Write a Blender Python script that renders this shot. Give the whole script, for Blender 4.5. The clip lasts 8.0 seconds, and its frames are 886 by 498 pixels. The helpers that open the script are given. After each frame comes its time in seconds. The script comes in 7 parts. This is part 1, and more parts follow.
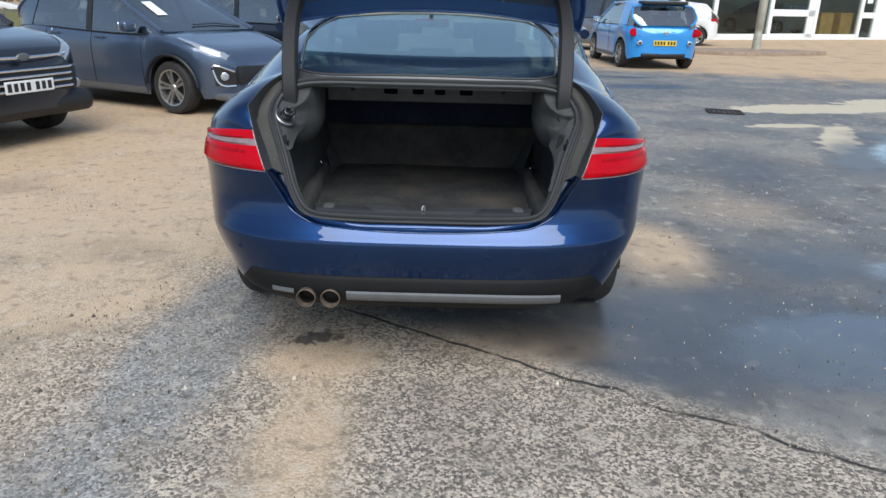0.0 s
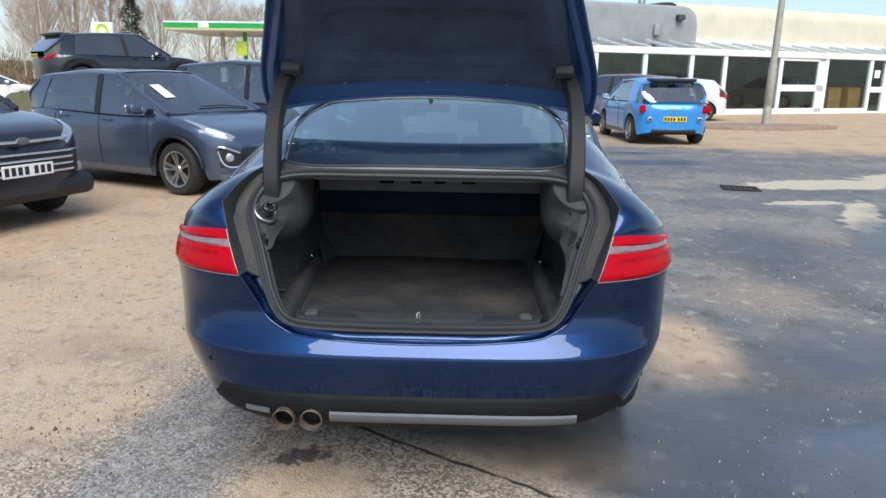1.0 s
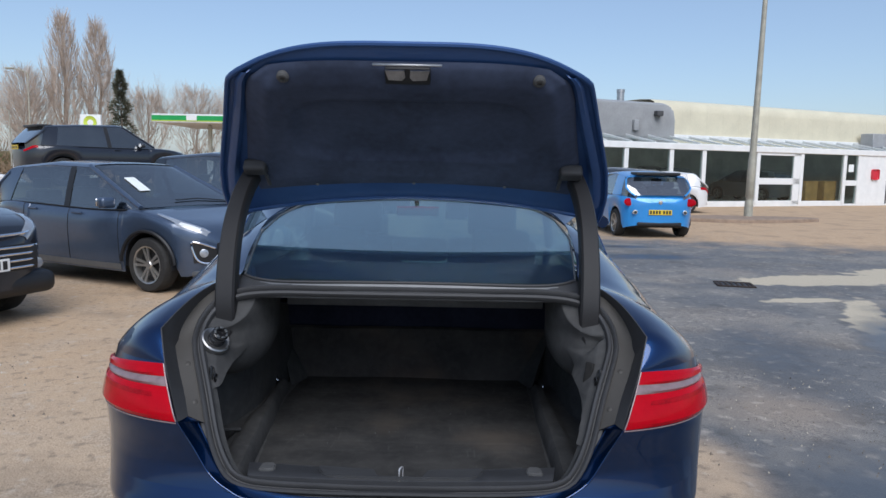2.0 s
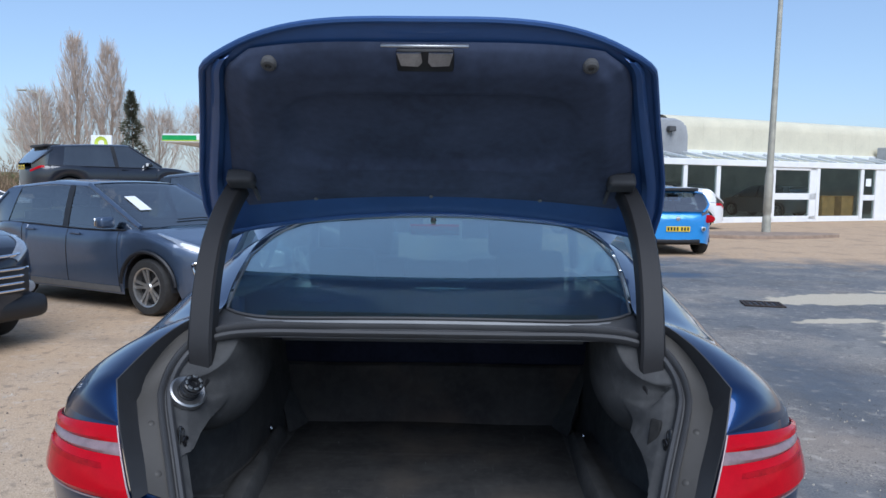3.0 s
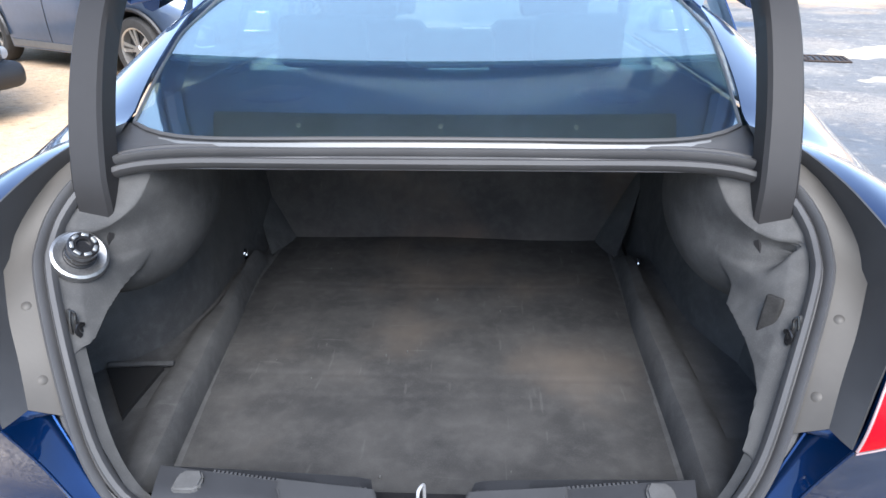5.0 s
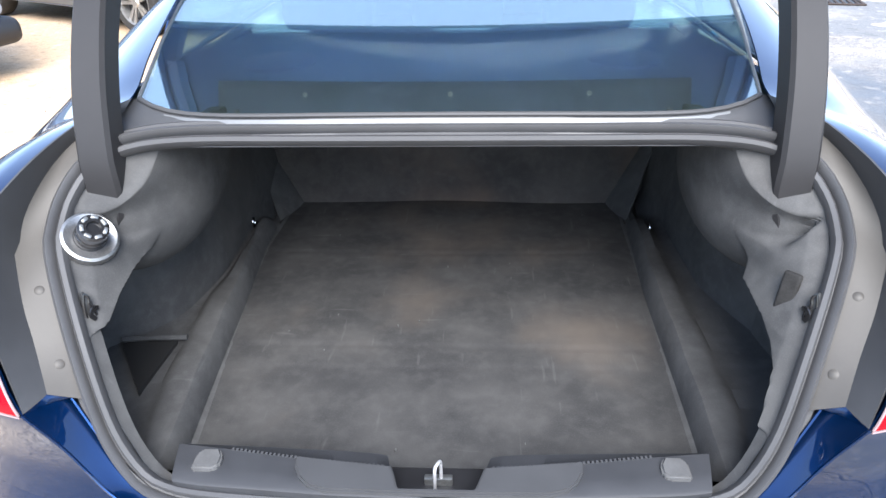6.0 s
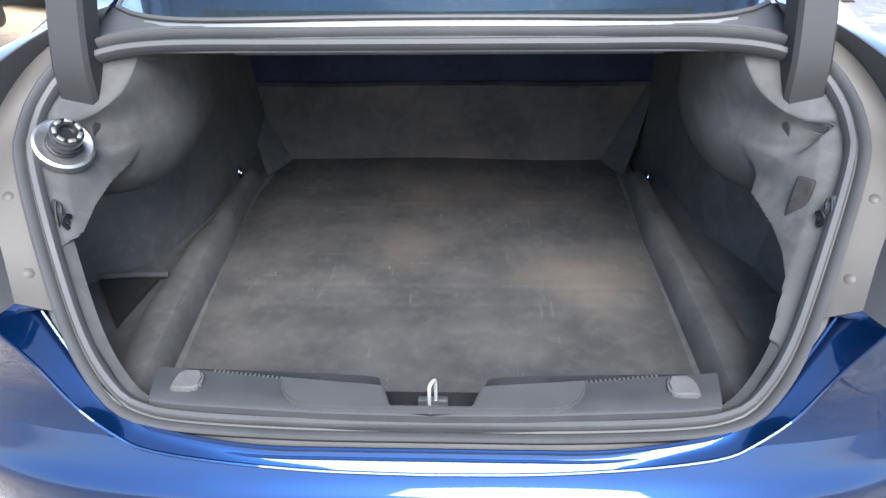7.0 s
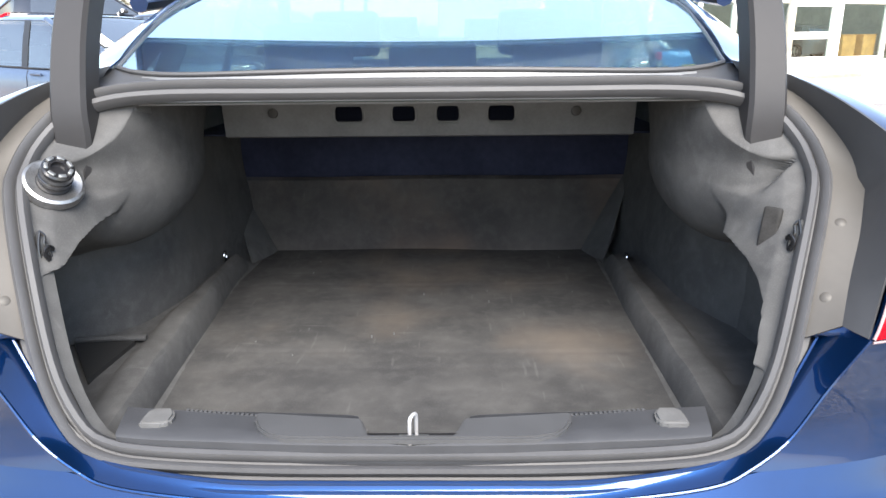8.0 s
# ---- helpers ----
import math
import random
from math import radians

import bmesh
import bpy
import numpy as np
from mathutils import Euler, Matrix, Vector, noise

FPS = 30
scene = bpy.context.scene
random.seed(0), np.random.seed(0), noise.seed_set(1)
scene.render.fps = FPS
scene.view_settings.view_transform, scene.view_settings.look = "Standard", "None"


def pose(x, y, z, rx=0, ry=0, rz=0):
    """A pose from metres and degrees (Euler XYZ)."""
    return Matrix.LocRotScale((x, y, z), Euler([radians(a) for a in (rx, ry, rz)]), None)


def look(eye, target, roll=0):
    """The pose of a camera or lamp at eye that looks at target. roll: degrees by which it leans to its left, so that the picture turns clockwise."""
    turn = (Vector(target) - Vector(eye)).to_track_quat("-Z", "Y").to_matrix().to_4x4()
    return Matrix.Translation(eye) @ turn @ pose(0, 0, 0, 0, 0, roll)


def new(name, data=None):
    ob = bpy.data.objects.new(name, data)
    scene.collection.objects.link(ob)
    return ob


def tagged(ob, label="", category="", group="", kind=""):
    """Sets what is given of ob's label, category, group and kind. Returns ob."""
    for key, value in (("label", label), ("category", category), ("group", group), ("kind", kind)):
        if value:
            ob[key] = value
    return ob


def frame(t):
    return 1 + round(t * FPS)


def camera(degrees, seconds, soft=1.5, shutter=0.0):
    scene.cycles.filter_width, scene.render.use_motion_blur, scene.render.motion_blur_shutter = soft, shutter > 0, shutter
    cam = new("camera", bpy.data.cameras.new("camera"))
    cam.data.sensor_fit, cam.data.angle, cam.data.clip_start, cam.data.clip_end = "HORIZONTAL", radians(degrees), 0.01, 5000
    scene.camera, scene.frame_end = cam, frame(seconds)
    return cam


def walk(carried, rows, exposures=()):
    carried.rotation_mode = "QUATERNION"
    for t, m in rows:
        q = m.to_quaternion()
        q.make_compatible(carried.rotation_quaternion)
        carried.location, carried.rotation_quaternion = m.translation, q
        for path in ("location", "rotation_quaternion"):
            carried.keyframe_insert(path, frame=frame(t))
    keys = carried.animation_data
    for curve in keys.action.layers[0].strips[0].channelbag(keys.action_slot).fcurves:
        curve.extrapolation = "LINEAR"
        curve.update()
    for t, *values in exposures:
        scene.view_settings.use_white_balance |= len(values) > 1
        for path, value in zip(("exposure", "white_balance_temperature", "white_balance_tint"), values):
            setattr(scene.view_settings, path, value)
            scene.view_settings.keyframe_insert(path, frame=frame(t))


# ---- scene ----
cam = camera(64.4, 8.0)
PATH = [
    (0, (0.081, -2.517, 1.442), (0.078, -0.635, 0.767), 1.4),
    (0.5, (0.132, -2.364, 1.457), (0.101, -0.457, 0.855), 0.9),
    (1, (0.128, -2.186, 1.464), (0.084, -0.245, 0.984), 0.8),
    (1.5, (0.104, -1.97, 1.485), (0.093, 0.0, 1.137), 1.3),
    (1.7, (0.103, -1.892, 1.494), (0.108, 0.085, 1.196), 1.2),
    (2.8, (0.085, -1.449, 1.491), (0.049, 0.546, 1.348), 0.4),
    (3, (0.064, -1.381, 1.472), (0.033, 0.611, 1.29), 0.6),
    (3.5, (0.002, -1.205, 1.452), (0.016, 0.748, 1.021), 1.3),
    (4, (-0.004, -1.076, 1.416), (0.039, 0.809, 0.75), 1.1),
    (4.5, (0.063, -0.896, 1.403), (0.016, 0.939, 0.607), -0.0),
    (4.7, (0.08, -0.833, 1.424), (0.002, 0.99, 0.606), -0.1),
    (5.8, (0.061, -0.753, 1.509), (-0.046, 1.005, 0.561), -1.1),
    (6, (0.061, -0.753, 1.498), (-0.042, 0.989, 0.522), -1.4),
    (6.5, (0.059, -0.752, 1.432), (-0.017, 0.982, 0.438), -0.8),
    (7, (0.05, -0.775, 1.345), (-0.022, 0.979, 0.388), -0.8),
    (7.5, (0.05, -0.822, 1.27), (-0.027, 1.009, 0.471), -1.6),
    (8, (0.059, -0.848, 1.198), (0.025, 1.067, 0.622), -0.6),
]
walk(cam, [(t, look(eye, target, roll)) for t, eye, target, roll in PATH],
     exposures=[(0.0, 1.52, 6500, 5), (0.5, 1.6, 6500, 6), (1.5, 1.45, 6500, 9), (2.2, 1.1, 6100, 10), (3.0, 1.3, 5800, 9), (3.5, 1.75, 5900, 6), (4.0, 2.08, 5900, 0), (4.5, 2.6, 6200, 10), (6.0, 3.3, 6500, 10), (7.0, 3.4, 6500, 10), (7.5, 3.42, 6600, 10), (8.0, 3.5, 7100, 10)])


# ---------------------------------------------------------------- sky and sun
world = bpy.data.worlds.new("sky")
scene.world = world
world.use_nodes = True
sky = world.node_tree.nodes.new("ShaderNodeTexSky")
sky.sky_type, sky.sun_disc = "NISHITA", False
sky.sun_elevation, sky.sun_rotation = radians(46), radians(172)
sky.air_density, sky.dust_density, sky.ozone_density = 1.0, 1.2, 3.0
# thin high haze evens the clear sky out
haze = world.node_tree.nodes.new("ShaderNodeMix")
haze.data_type = "RGBA"
haze.inputs[0].default_value = 0.4
haze.inputs[7].default_value = (2.0, 2.4, 3.1, 1)
world.node_tree.links.new(sky.outputs[0], haze.inputs[6])
world.node_tree.links.new(haze.outputs[2], world.node_tree.nodes["Background"].inputs[0])
world.node_tree.nodes["Background"].inputs[1].default_value = 0.075

sun = new("sun", bpy.data.lights.new("sun", "SUN"))
sun.data.energy, sun.data.angle, sun.data.color = 1.2, radians(45.0), (0.98, 0.97, 0.97)
sun.matrix_world = look((1.0, -7.0, 7.8), (0, 0, 0))


# ---------------------------------------------------------------- materials
def material(name, base, rough=0.5, metal=0.0, coat=0.0, vary=0.0, scale=8.0, bump=0.0, bump_scale=60.0,
             second=None, spec=0.5, emit=0.0, sheen=0.0, transmission=0.0, alpha=1.0, rough_vary=0.0):
    """A procedural surface: two noises tint the base colour, a finer one gives relief."""
    m = bpy.data.materials.new(name)
    m.use_nodes = True
    nt = m.node_tree
    b = nt.nodes["Principled BSDF"]
    b.inputs["Base Color"].default_value = (*base, 1)
    b.inputs["Roughness"].default_value = rough
    b.inputs["Metallic"].default_value = metal
    b.inputs["Coat Weight"].default_value = coat
    b.inputs["Coat Roughness"].default_value = 0.1
    b.inputs["Specular IOR Level"].default_value = spec
    b.inputs["Sheen Weight"].default_value = sheen
    b.inputs["Transmission Weight"].default_value = transmission
    b.inputs["Alpha"].default_value = alpha
    if emit:
        b.inputs["Emission Color"].default_value = (*base, 1)
        b.inputs["Emission Strength"].default_value = emit
    tc = nt.nodes.new("ShaderNodeTexCoord")
    if vary or second:
        n1 = nt.nodes.new("ShaderNodeTexNoise")
        n1.inputs["Scale"].default_value, n1.inputs["Detail"].default_value = scale, 5.0
        n2 = nt.nodes.new("ShaderNodeTexNoise")
        n2.inputs["Scale"].default_value, n2.inputs["Detail"].default_value = scale * 9, 3.0
        for n in (n1, n2):
            nt.links.new(tc.outputs["Object"], n.inputs["Vector"])
        add = nt.nodes.new("ShaderNodeMath")
        add.operation = "MULTIPLY_ADD"
        add.inputs[1].default_value = 0.45
        nt.links.new(n2.outputs[0], add.inputs[0])
        nt.links.new(n1.outputs[0], add.inputs[2])
        rng = nt.nodes.new("ShaderNodeMapRange")
        rng.inputs[1].default_value, rng.inputs[2].default_value = 0.5, 0.98
        nt.links.new(add.outputs[0], rng.inputs[0])
        mix = nt.nodes.new("ShaderNodeMix")
        mix.data_type = "RGBA"
        lo = [c * (1 - vary) for c in base]
        hi = second or [min(1, c * (1 + vary)) for c in base]
        mix.inputs[6].default_value, mix.inputs[7].default_value = (*lo, 1), (*hi, 1)
        nt.links.new(rng.outputs[0], mix.inputs[0])
        nt.links.new(mix.outputs[2], b.inputs["Base Color"])
        if rough_vary:
            rr = nt.nodes.new("ShaderNodeMapRange")
            rr.inputs[3].default_value, rr.inputs[4].default_value = max(0.02, rough - rough_vary), min(1, rough + rough_vary)
            nt.links.new(rng.outputs[0], rr.inputs[0])
            nt.links.new(rr.outputs[0], b.inputs["Roughness"])
    if bump:
        n3 = nt.nodes.new("ShaderNodeTexNoise")
        n3.inputs["Scale"].default_value, n3.inputs["Detail"].default_value = bump_scale, 4.0
        nt.links.new(tc.outputs["Object"], n3.inputs["Vector"])
        bp = nt.nodes.new("ShaderNodeBump")
        bp.inputs["Strength"].default_value, bp.inputs["Distance"].default_value = bump, 0.01
        nt.links.new(n3.outputs[0], bp.inputs["Height"])
        nt.links.new(bp.outputs[0], b.inputs["Normal"])
    return m


BLUE = material("deep_blue_metallic_paint", (0.0006, 0.0235, 0.092), 0.3, 0.88, 1.0, vary=0.1, scale=3, bump=0.006, bump_scale=900, spec=0.3)
BLUE.node_tree.nodes["Principled BSDF"].inputs["Coat Roughness"].default_value = 0.02
BLUE.node_tree.nodes["Principled BSDF"].inputs["Coat IOR"].default_value = 1.46
# duller inner paint; its paler base also stands in for reflected sky
INNERSHEEN = material("dull_inner_blue_with_sky_sheen", (0.034, 0.085, 0.225), 0.5, 0.35, 0.35, vary=0.1, scale=3, spec=0.3)
SLATE = material("slate_blue_metallic_paint", (0.06, 0.088, 0.142), 0.38, 0.5, 1.0, vary=0.12, scale=2)
NIGHT = material("blue_black_paint", (0.008, 0.01, 0.018), 0.3, 0.2, 1.0, vary=0.15, scale=2)
AZURE = material("bright_azure_paint", (0.03, 0.27, 0.66), 0.3, 0.2, 1.0, vary=0.08, scale=2)
SILVER = material("grey_silver_paint", (0.16, 0.17, 0.18), 0.35, 0.5, 1.0, vary=0.1, scale=2)
PEARL = material("white_paint", (0.78, 0.78, 0.77), 0.3, 0.0, 1.0, vary=0.04, scale=2)
PLASTIC = material("black_textured_plastic", (0.012, 0.012, 0.0135), 0.5, vary=0.15, scale=14, bump=0.06, bump_scale=800, rough_vary=0.08)
GUTTER = material("dark_grey_moulded_plastic", (0.037, 0.038, 0.041), 0.5, vary=0.12, scale=12, bump=0.04, bump_scale=500, rough_vary=0.08)
PRIMER = material("grey_painted_steel", (0.062, 0.058, 0.053), 0.5, 0.05, vary=0.08, scale=9, bump=0.02, bump_scale=200, rough_vary=0.06, spec=0.25)
RUBBER = material("black_rubber_seal", (0.045, 0.045, 0.047), 0.6, vary=0.1, scale=14, bump=0.03, bump_scale=400, rough_vary=0.06)
TYRE = material("tyre_rubber", (0.022, 0.021, 0.02), 0.8, vary=0.3, scale=20, bump=0.3, bump_scale=90)


LIDFELT = material("charcoal_lid_felt", (0.047, 0.06, 0.099), 0.8, vary=0.3, scale=5, bump=0.12, bump_scale=1300, sheen=0.0, spec=0.15)
SILL = material("grey_sill_plastic", (0.031, 0.0322, 0.0355), 0.6, vary=0.1, scale=16, bump=0.08, bump_scale=700, rough_vary=0.08, spec=0.3)
SCUFF = material("pale_grey_sill_plastic", (0.047, 0.048, 0.0505), 0.55, vary=0.08, scale=16, bump=0.05, bump_scale=700, rough_vary=0.08, spec=0.3)
PAD = material("pale_grey_rubber", (0.08, 0.08, 0.08), 0.7, vary=0.12, scale=40, bump=0.1, spec=0.2)
RED = material("red_lamp_lens", (0.4, 0.001, 0.008), 0.12, 0.0, 0.1, vary=0.12, scale=25, spec=0.1)
DEEPRED = material("dark_red_lamp_lens", (0.3, 0.001, 0.006), 0.12, 0.0, 0.1, vary=0.3, scale=25, spec=0.1)
CLEAR = material("pale_lamp_lens", (0.24, 0.17, 0.175), 0.25, 0.1, 0.2, vary=0.2, scale=40)
HEADLIGHT = material("headlamp_lens", (0.34, 0.36, 0.39), 0.12, 0.3, 1.0, vary=0.2, scale=9)
# near-black colour for the shade inside slots that are not cut out
SLOTSHADE = material("black_slot_shade", (0.003, 0.004, 0.008), 0.9, vary=0.2, spec=0.05)
NAVY = material("navy_primed_steel", (0.025, 0.029, 0.05), 0.95, vary=0.3, scale=6, spec=0.05)
ARM = material("smooth_grey_black_plastic", (0.021, 0.0205, 0.0215), 0.55, vary=0.08, scale=6, spec=0.25)
CHROME = material("polished_chrome", (0.75, 0.76, 0.78), 0.12, 1.0, vary=0.1, scale=20)
RINGSTEEL = material("dull_plated_ring", (0.3, 0.3, 0.3), 0.38, 0.9, vary=0.3, scale=40)
STEEL = material("galvanised_steel", (0.5, 0.5, 0.5), 0.35, 1.0, vary=0.25, scale=25)
BRIGHTSTEEL = material("bright_zinc_rod", (0.5, 0.5, 0.51), 0.45, 0.5, vary=0.1, scale=40)
SATIN = material("satin_grey_trim", (0.13, 0.135, 0.14), 0.45, 0.3, vary=0.1, scale=15)
VALANCE = material("matt_black_bumper_plastic", (0.0075, 0.0075, 0.008), 0.6, vary=0.2, scale=10, bump=0.06, bump_scale=700, spec=0.2)
GALV = material("bare_zinc_sheet", (0.125, 0.126, 0.131), 0.8, 0.0, vary=0.15, scale=16, spec=0.1)
SHELF = material("grey_shelf_felt", (0.05, 0.07, 0.067), 0.95, vary=0.25, scale=8, bump=0.1, bump_scale=600)
SOOT = material("sooty_exhaust_steel", (0.17, 0.13, 0.1), 0.65, 0.5, vary=0.4, scale=40)
ALLOY = material("silver_alloy", (0.5, 0.49, 0.47), 0.3, 0.85, vary=0.2, scale=12)
TINTED = material("tinted_car_glass", (0.025, 0.03, 0.036), 0.04, 0.0, 1.0, vary=0.3, scale=2, spec=1.0)
WHITEPLATE = material("white_plate", (0.75, 0.75, 0.73), 0.4, vary=0.05)
YELLOWPLATE = material("yellow_plate", (0.75, 0.52, 0.03), 0.4, vary=0.05)
INK = material("black_ink", (0.015, 0.015, 0.015), 0.5)
NUTSTEEL = material("dull_zinc_steel", (0.3, 0.31, 0.31), 0.4, 0.9, vary=0.3, scale=60)
GLOSSBLACK = material("glossy_black_plastic", (0.012, 0.012, 0.013), 0.18)
PAPER = material("white_paper_sheet", (0.8, 0.82, 0.8), 0.7, vary=0.06, scale=12)
CABIN = material("dark_cabin_trim", (0.02, 0.021, 0.023), 0.85, vary=0.3, scale=9, bump=0.2)
SEAT = material("grey_leather", (0.07, 0.07, 0.072), 0.55, vary=0.2, scale=12, bump=0.15, bump_scale=140)


def felt_material(name, dark, pale, dust, wear):
    """Needle felt: cloudy tone, fine fibre, pale scuff streaks and dusty patches."""
    m = bpy.data.materials.new(name)
    m.use_nodes = True
    nt = m.node_tree
    link = nt.links.new
    b = nt.nodes["Principled BSDF"]
    b.inputs["Roughness"].default_value, b.inputs["Specular IOR Level"].default_value, b.inputs["Sheen Weight"].default_value = 1.0, 0.04, 0.0
    tc = nt.nodes.new("ShaderNodeTexCoord")

    def noise_of(scale, detail, stretch=(1, 1, 1), turn=0.0):
        mp = nt.nodes.new("ShaderNodeMapping")
        mp.inputs["Scale"].default_value, mp.inputs["Rotation"].default_value = stretch, (0, 0, turn)
        link(tc.outputs["Object"], mp.inputs[0])
        n = nt.nodes.new("ShaderNodeTexNoise")
        n.inputs["Scale"].default_value, n.inputs["Detail"].default_value = scale, detail
        link(mp.outputs[0], n.inputs["Vector"])
        return n.outputs[0]

    def ramp(src, lo, hi, top=1.0):
        n = nt.nodes.new("ShaderNodeMapRange")
        n.interpolation_type = "SMOOTHSTEP"
        n.inputs[1].default_value, n.inputs[2].default_value, n.inputs[4].default_value = lo, hi, top
        link(src, n.inputs[0])
        return n.outputs[0]

    def mixed(fac, one, two):
        n = nt.nodes.new("ShaderNodeMix")
        n.data_type = "RGBA"
        for socket, v in ((n.inputs[6], one), (n.inputs[7], two)):
            if isinstance(v, tuple):
                socket.default_value = (*v, 1)
            else:
                link(v, socket)
        link(fac, n.inputs[0])
        return n.outputs[2]

    col = mixed(ramp(noise_of(6.5, 6), 0.3, 0.72), dark, pale)
    col = mixed(ramp(noise_of(38, 7), 0.4, 0.75, 0.22), col, tuple(1.6 * v for v in pale))
    col = mixed(ramp(noise_of(22, 6), 0.5, 0.78, 0.25), col, tuple(0.7 * v for v in dark))
    col = mixed(ramp(noise_of(520, 2), 0.45, 0.75, 0.15), col, tuple(1.9 * v for v in pale))
    col = mixed(ramp(noise_of(2.6, 4), 0.5, 0.72, 0.75), col, dust)
    col = mixed(ramp(noise_of(5, 3, (1.2, 11, 4), 0.5), 0.66, 0.74, wear), col, tuple(2.2 * v for v in pale))
    col = mixed(ramp(noise_of(6, 3, (13, 1.4, 4), -0.35), 0.67, 0.75, wear), col, tuple(2.0 * v for v in pale))
    link(col, b.inputs["Base Color"])
    bp = nt.nodes.new("ShaderNodeBump")
    bp.inputs["Strength"].default_value, bp.inputs["Distance"].default_value = 0.25, 0.0015
    link(noise_of(900, 3), bp.inputs["Height"])
    link(bp.outputs[0], b.inputs["Normal"])
    return m


CARPET = felt_material("charcoal_boot_carpet", (0.034, 0.0343, 0.035), (0.056, 0.0554, 0.0545), (0.09, 0.077, 0.066), 0.2)
TABFELT = material("black_fabric_tab", (0.028, 0.0275, 0.027), 0.95, vary=0.3, scale=40, bump=0.1, bump_scale=900, spec=0.05)
SEATFELT = felt_material("dark_seat_back_felt", (0.042, 0.04, 0.0398), (0.066, 0.0615, 0.059), (0.104, 0.08, 0.066), 0.1)
FLOCK = felt_material("moulded_charcoal_felt", (0.052, 0.0522, 0.0528), (0.075, 0.0748, 0.074), (0.087, 0.082, 0.077), 0.12)


def glass_material(name, tint, rough=0.0, gloss=0.03, dust=0.0, coating=(1, 1, 1)):
    m = bpy.data.materials.new(name)
    m.use_nodes = True
    nt = m.node_tree
    nt.nodes.remove(nt.nodes["Principled BSDF"])
    out = nt.nodes["Material Output"]
    tr, gl, mx, lw, pw, mr = (nt.nodes.new("ShaderNode" + k) for k in ("BsdfTransparent", "BsdfGlossy", "MixShader", "LayerWeight", "Math", "MapRange"))
    tr.inputs[0].default_value = (*tint, 1)
    gl.inputs["Roughness"].default_value = rough
    gl.inputs["Color"].default_value = (*coating, 1)
    lw.inputs[0].default_value = 0.5
    pw.operation = "POWER"
    pw.inputs[1].default_value = 5.0
    mr.inputs[3].default_value = gloss
    nt.links.new(lw.outputs["Facing"], pw.inputs[0])
    nt.links.new(pw.outputs[0], mr.inputs[0])
    nt.links.new(mr.outputs[0], mx.inputs[0])
    nt.links.new(tr.outputs[0], mx.inputs[1])
    nt.links.new(gl.outputs[0], mx.inputs[2])
    last = mx
    if dust:
        film, both = nt.nodes.new("ShaderNodeBsdfDiffuse"), nt.nodes.new("ShaderNodeMixShader")
        film.inputs[0].default_value = (0.55, 0.6, 0.62, 1)
        both.inputs[0].default_value = dust
        nt.links.new(mx.outputs[0], both.inputs[1])
        nt.links.new(film.outputs[0], both.inputs[2])
        last = both
    nt.links.new(last.outputs[0], out.inputs[0])
    return m


REARGLASS = glass_material("green_tinted_window_glass", (0.62, 0.76, 0.73), 0.015, 0.41, 0.015, (0.85, 0.95, 0.97))
FRONTGLASS = glass_material("clear_windscreen_glass", (0.8, 0.86, 0.85), 0.0, 0.05)
CARGLASS = glass_material("clear_car_glass", (0.42, 0.47, 0.48), 0.01, 0.24)
SHOPGLASS = glass_material("shop_window_glass", (0.72, 0.78, 0.77))


# ---------------------------------------------------------------- mesh helpers
def part(name, bm, mat, parent=None, label="", smooth=True, recalc=True):
    """Link a bmesh as one mesh object, under its thing."""
    if recalc:
        bmesh.ops.recalc_face_normals(bm, faces=bm.faces)
    me = bpy.data.meshes.new(name)
    bm.to_mesh(me)
    bm.free()
    me.materials.append(mat)
    if smooth:
        me.polygons.foreach_set("use_smooth", [True] * len(me.polygons))
        me.set_sharp_from_angle(angle=radians(38))
    ob = new(name, me)
    if parent is not None:
        ob.parent = parent
    if label:
        tagged(ob, label)
    return ob


def thing(name, label, category, at=None, group="", kind=""):
    ob = new(name)
    ob.empty_display_size = 0.1
    if at is not None:
        ob.matrix_world = at
    return tagged(ob, label, category, group, kind)


def spline(pts, n):
    """n points along a smooth curve through pts."""
    p = [Vector(q) for q in pts]
    p = [2 * p[0] - p[1]] + p + [2 * p[-1] - p[-2]]
    out = []
    segs = len(p) - 3
    for i in range(n):
        u = i / (n - 1) * segs
        k = min(int(u), segs - 1)
        t = u - k
        a, b, c, d = p[k:k + 4]
        out.append(0.5 * ((2 * b) + (c - a) * t + (2 * a - 5 * b + 4 * c - d) * t * t + (3 * b - a - 3 * c + d) * t ** 3))
    return out


def evenly(pts, n):
    """n points at even lengths along a polyline."""
    p = [Vector(q) for q in pts]
    s = [0.0]
    for a, b in zip(p, p[1:]):
        s.append(s[-1] + (b - a).length)
    out, k = [], 0
    for i in range(n):
        d = s[-1] * i / (n - 1)
        while k < len(p) - 2 and s[k + 1] < d:
            k += 1
        out.append(p[k].lerp(p[k + 1], (d - s[k]) / max(1e-9, s[k + 1] - s[k])))
    return out


def curve_at(table, t):
    """Piecewise linear look-up in rows of (t, value)."""
    return float(np.interp(t, [r[0] for r in table], [r[1] for r in table]))


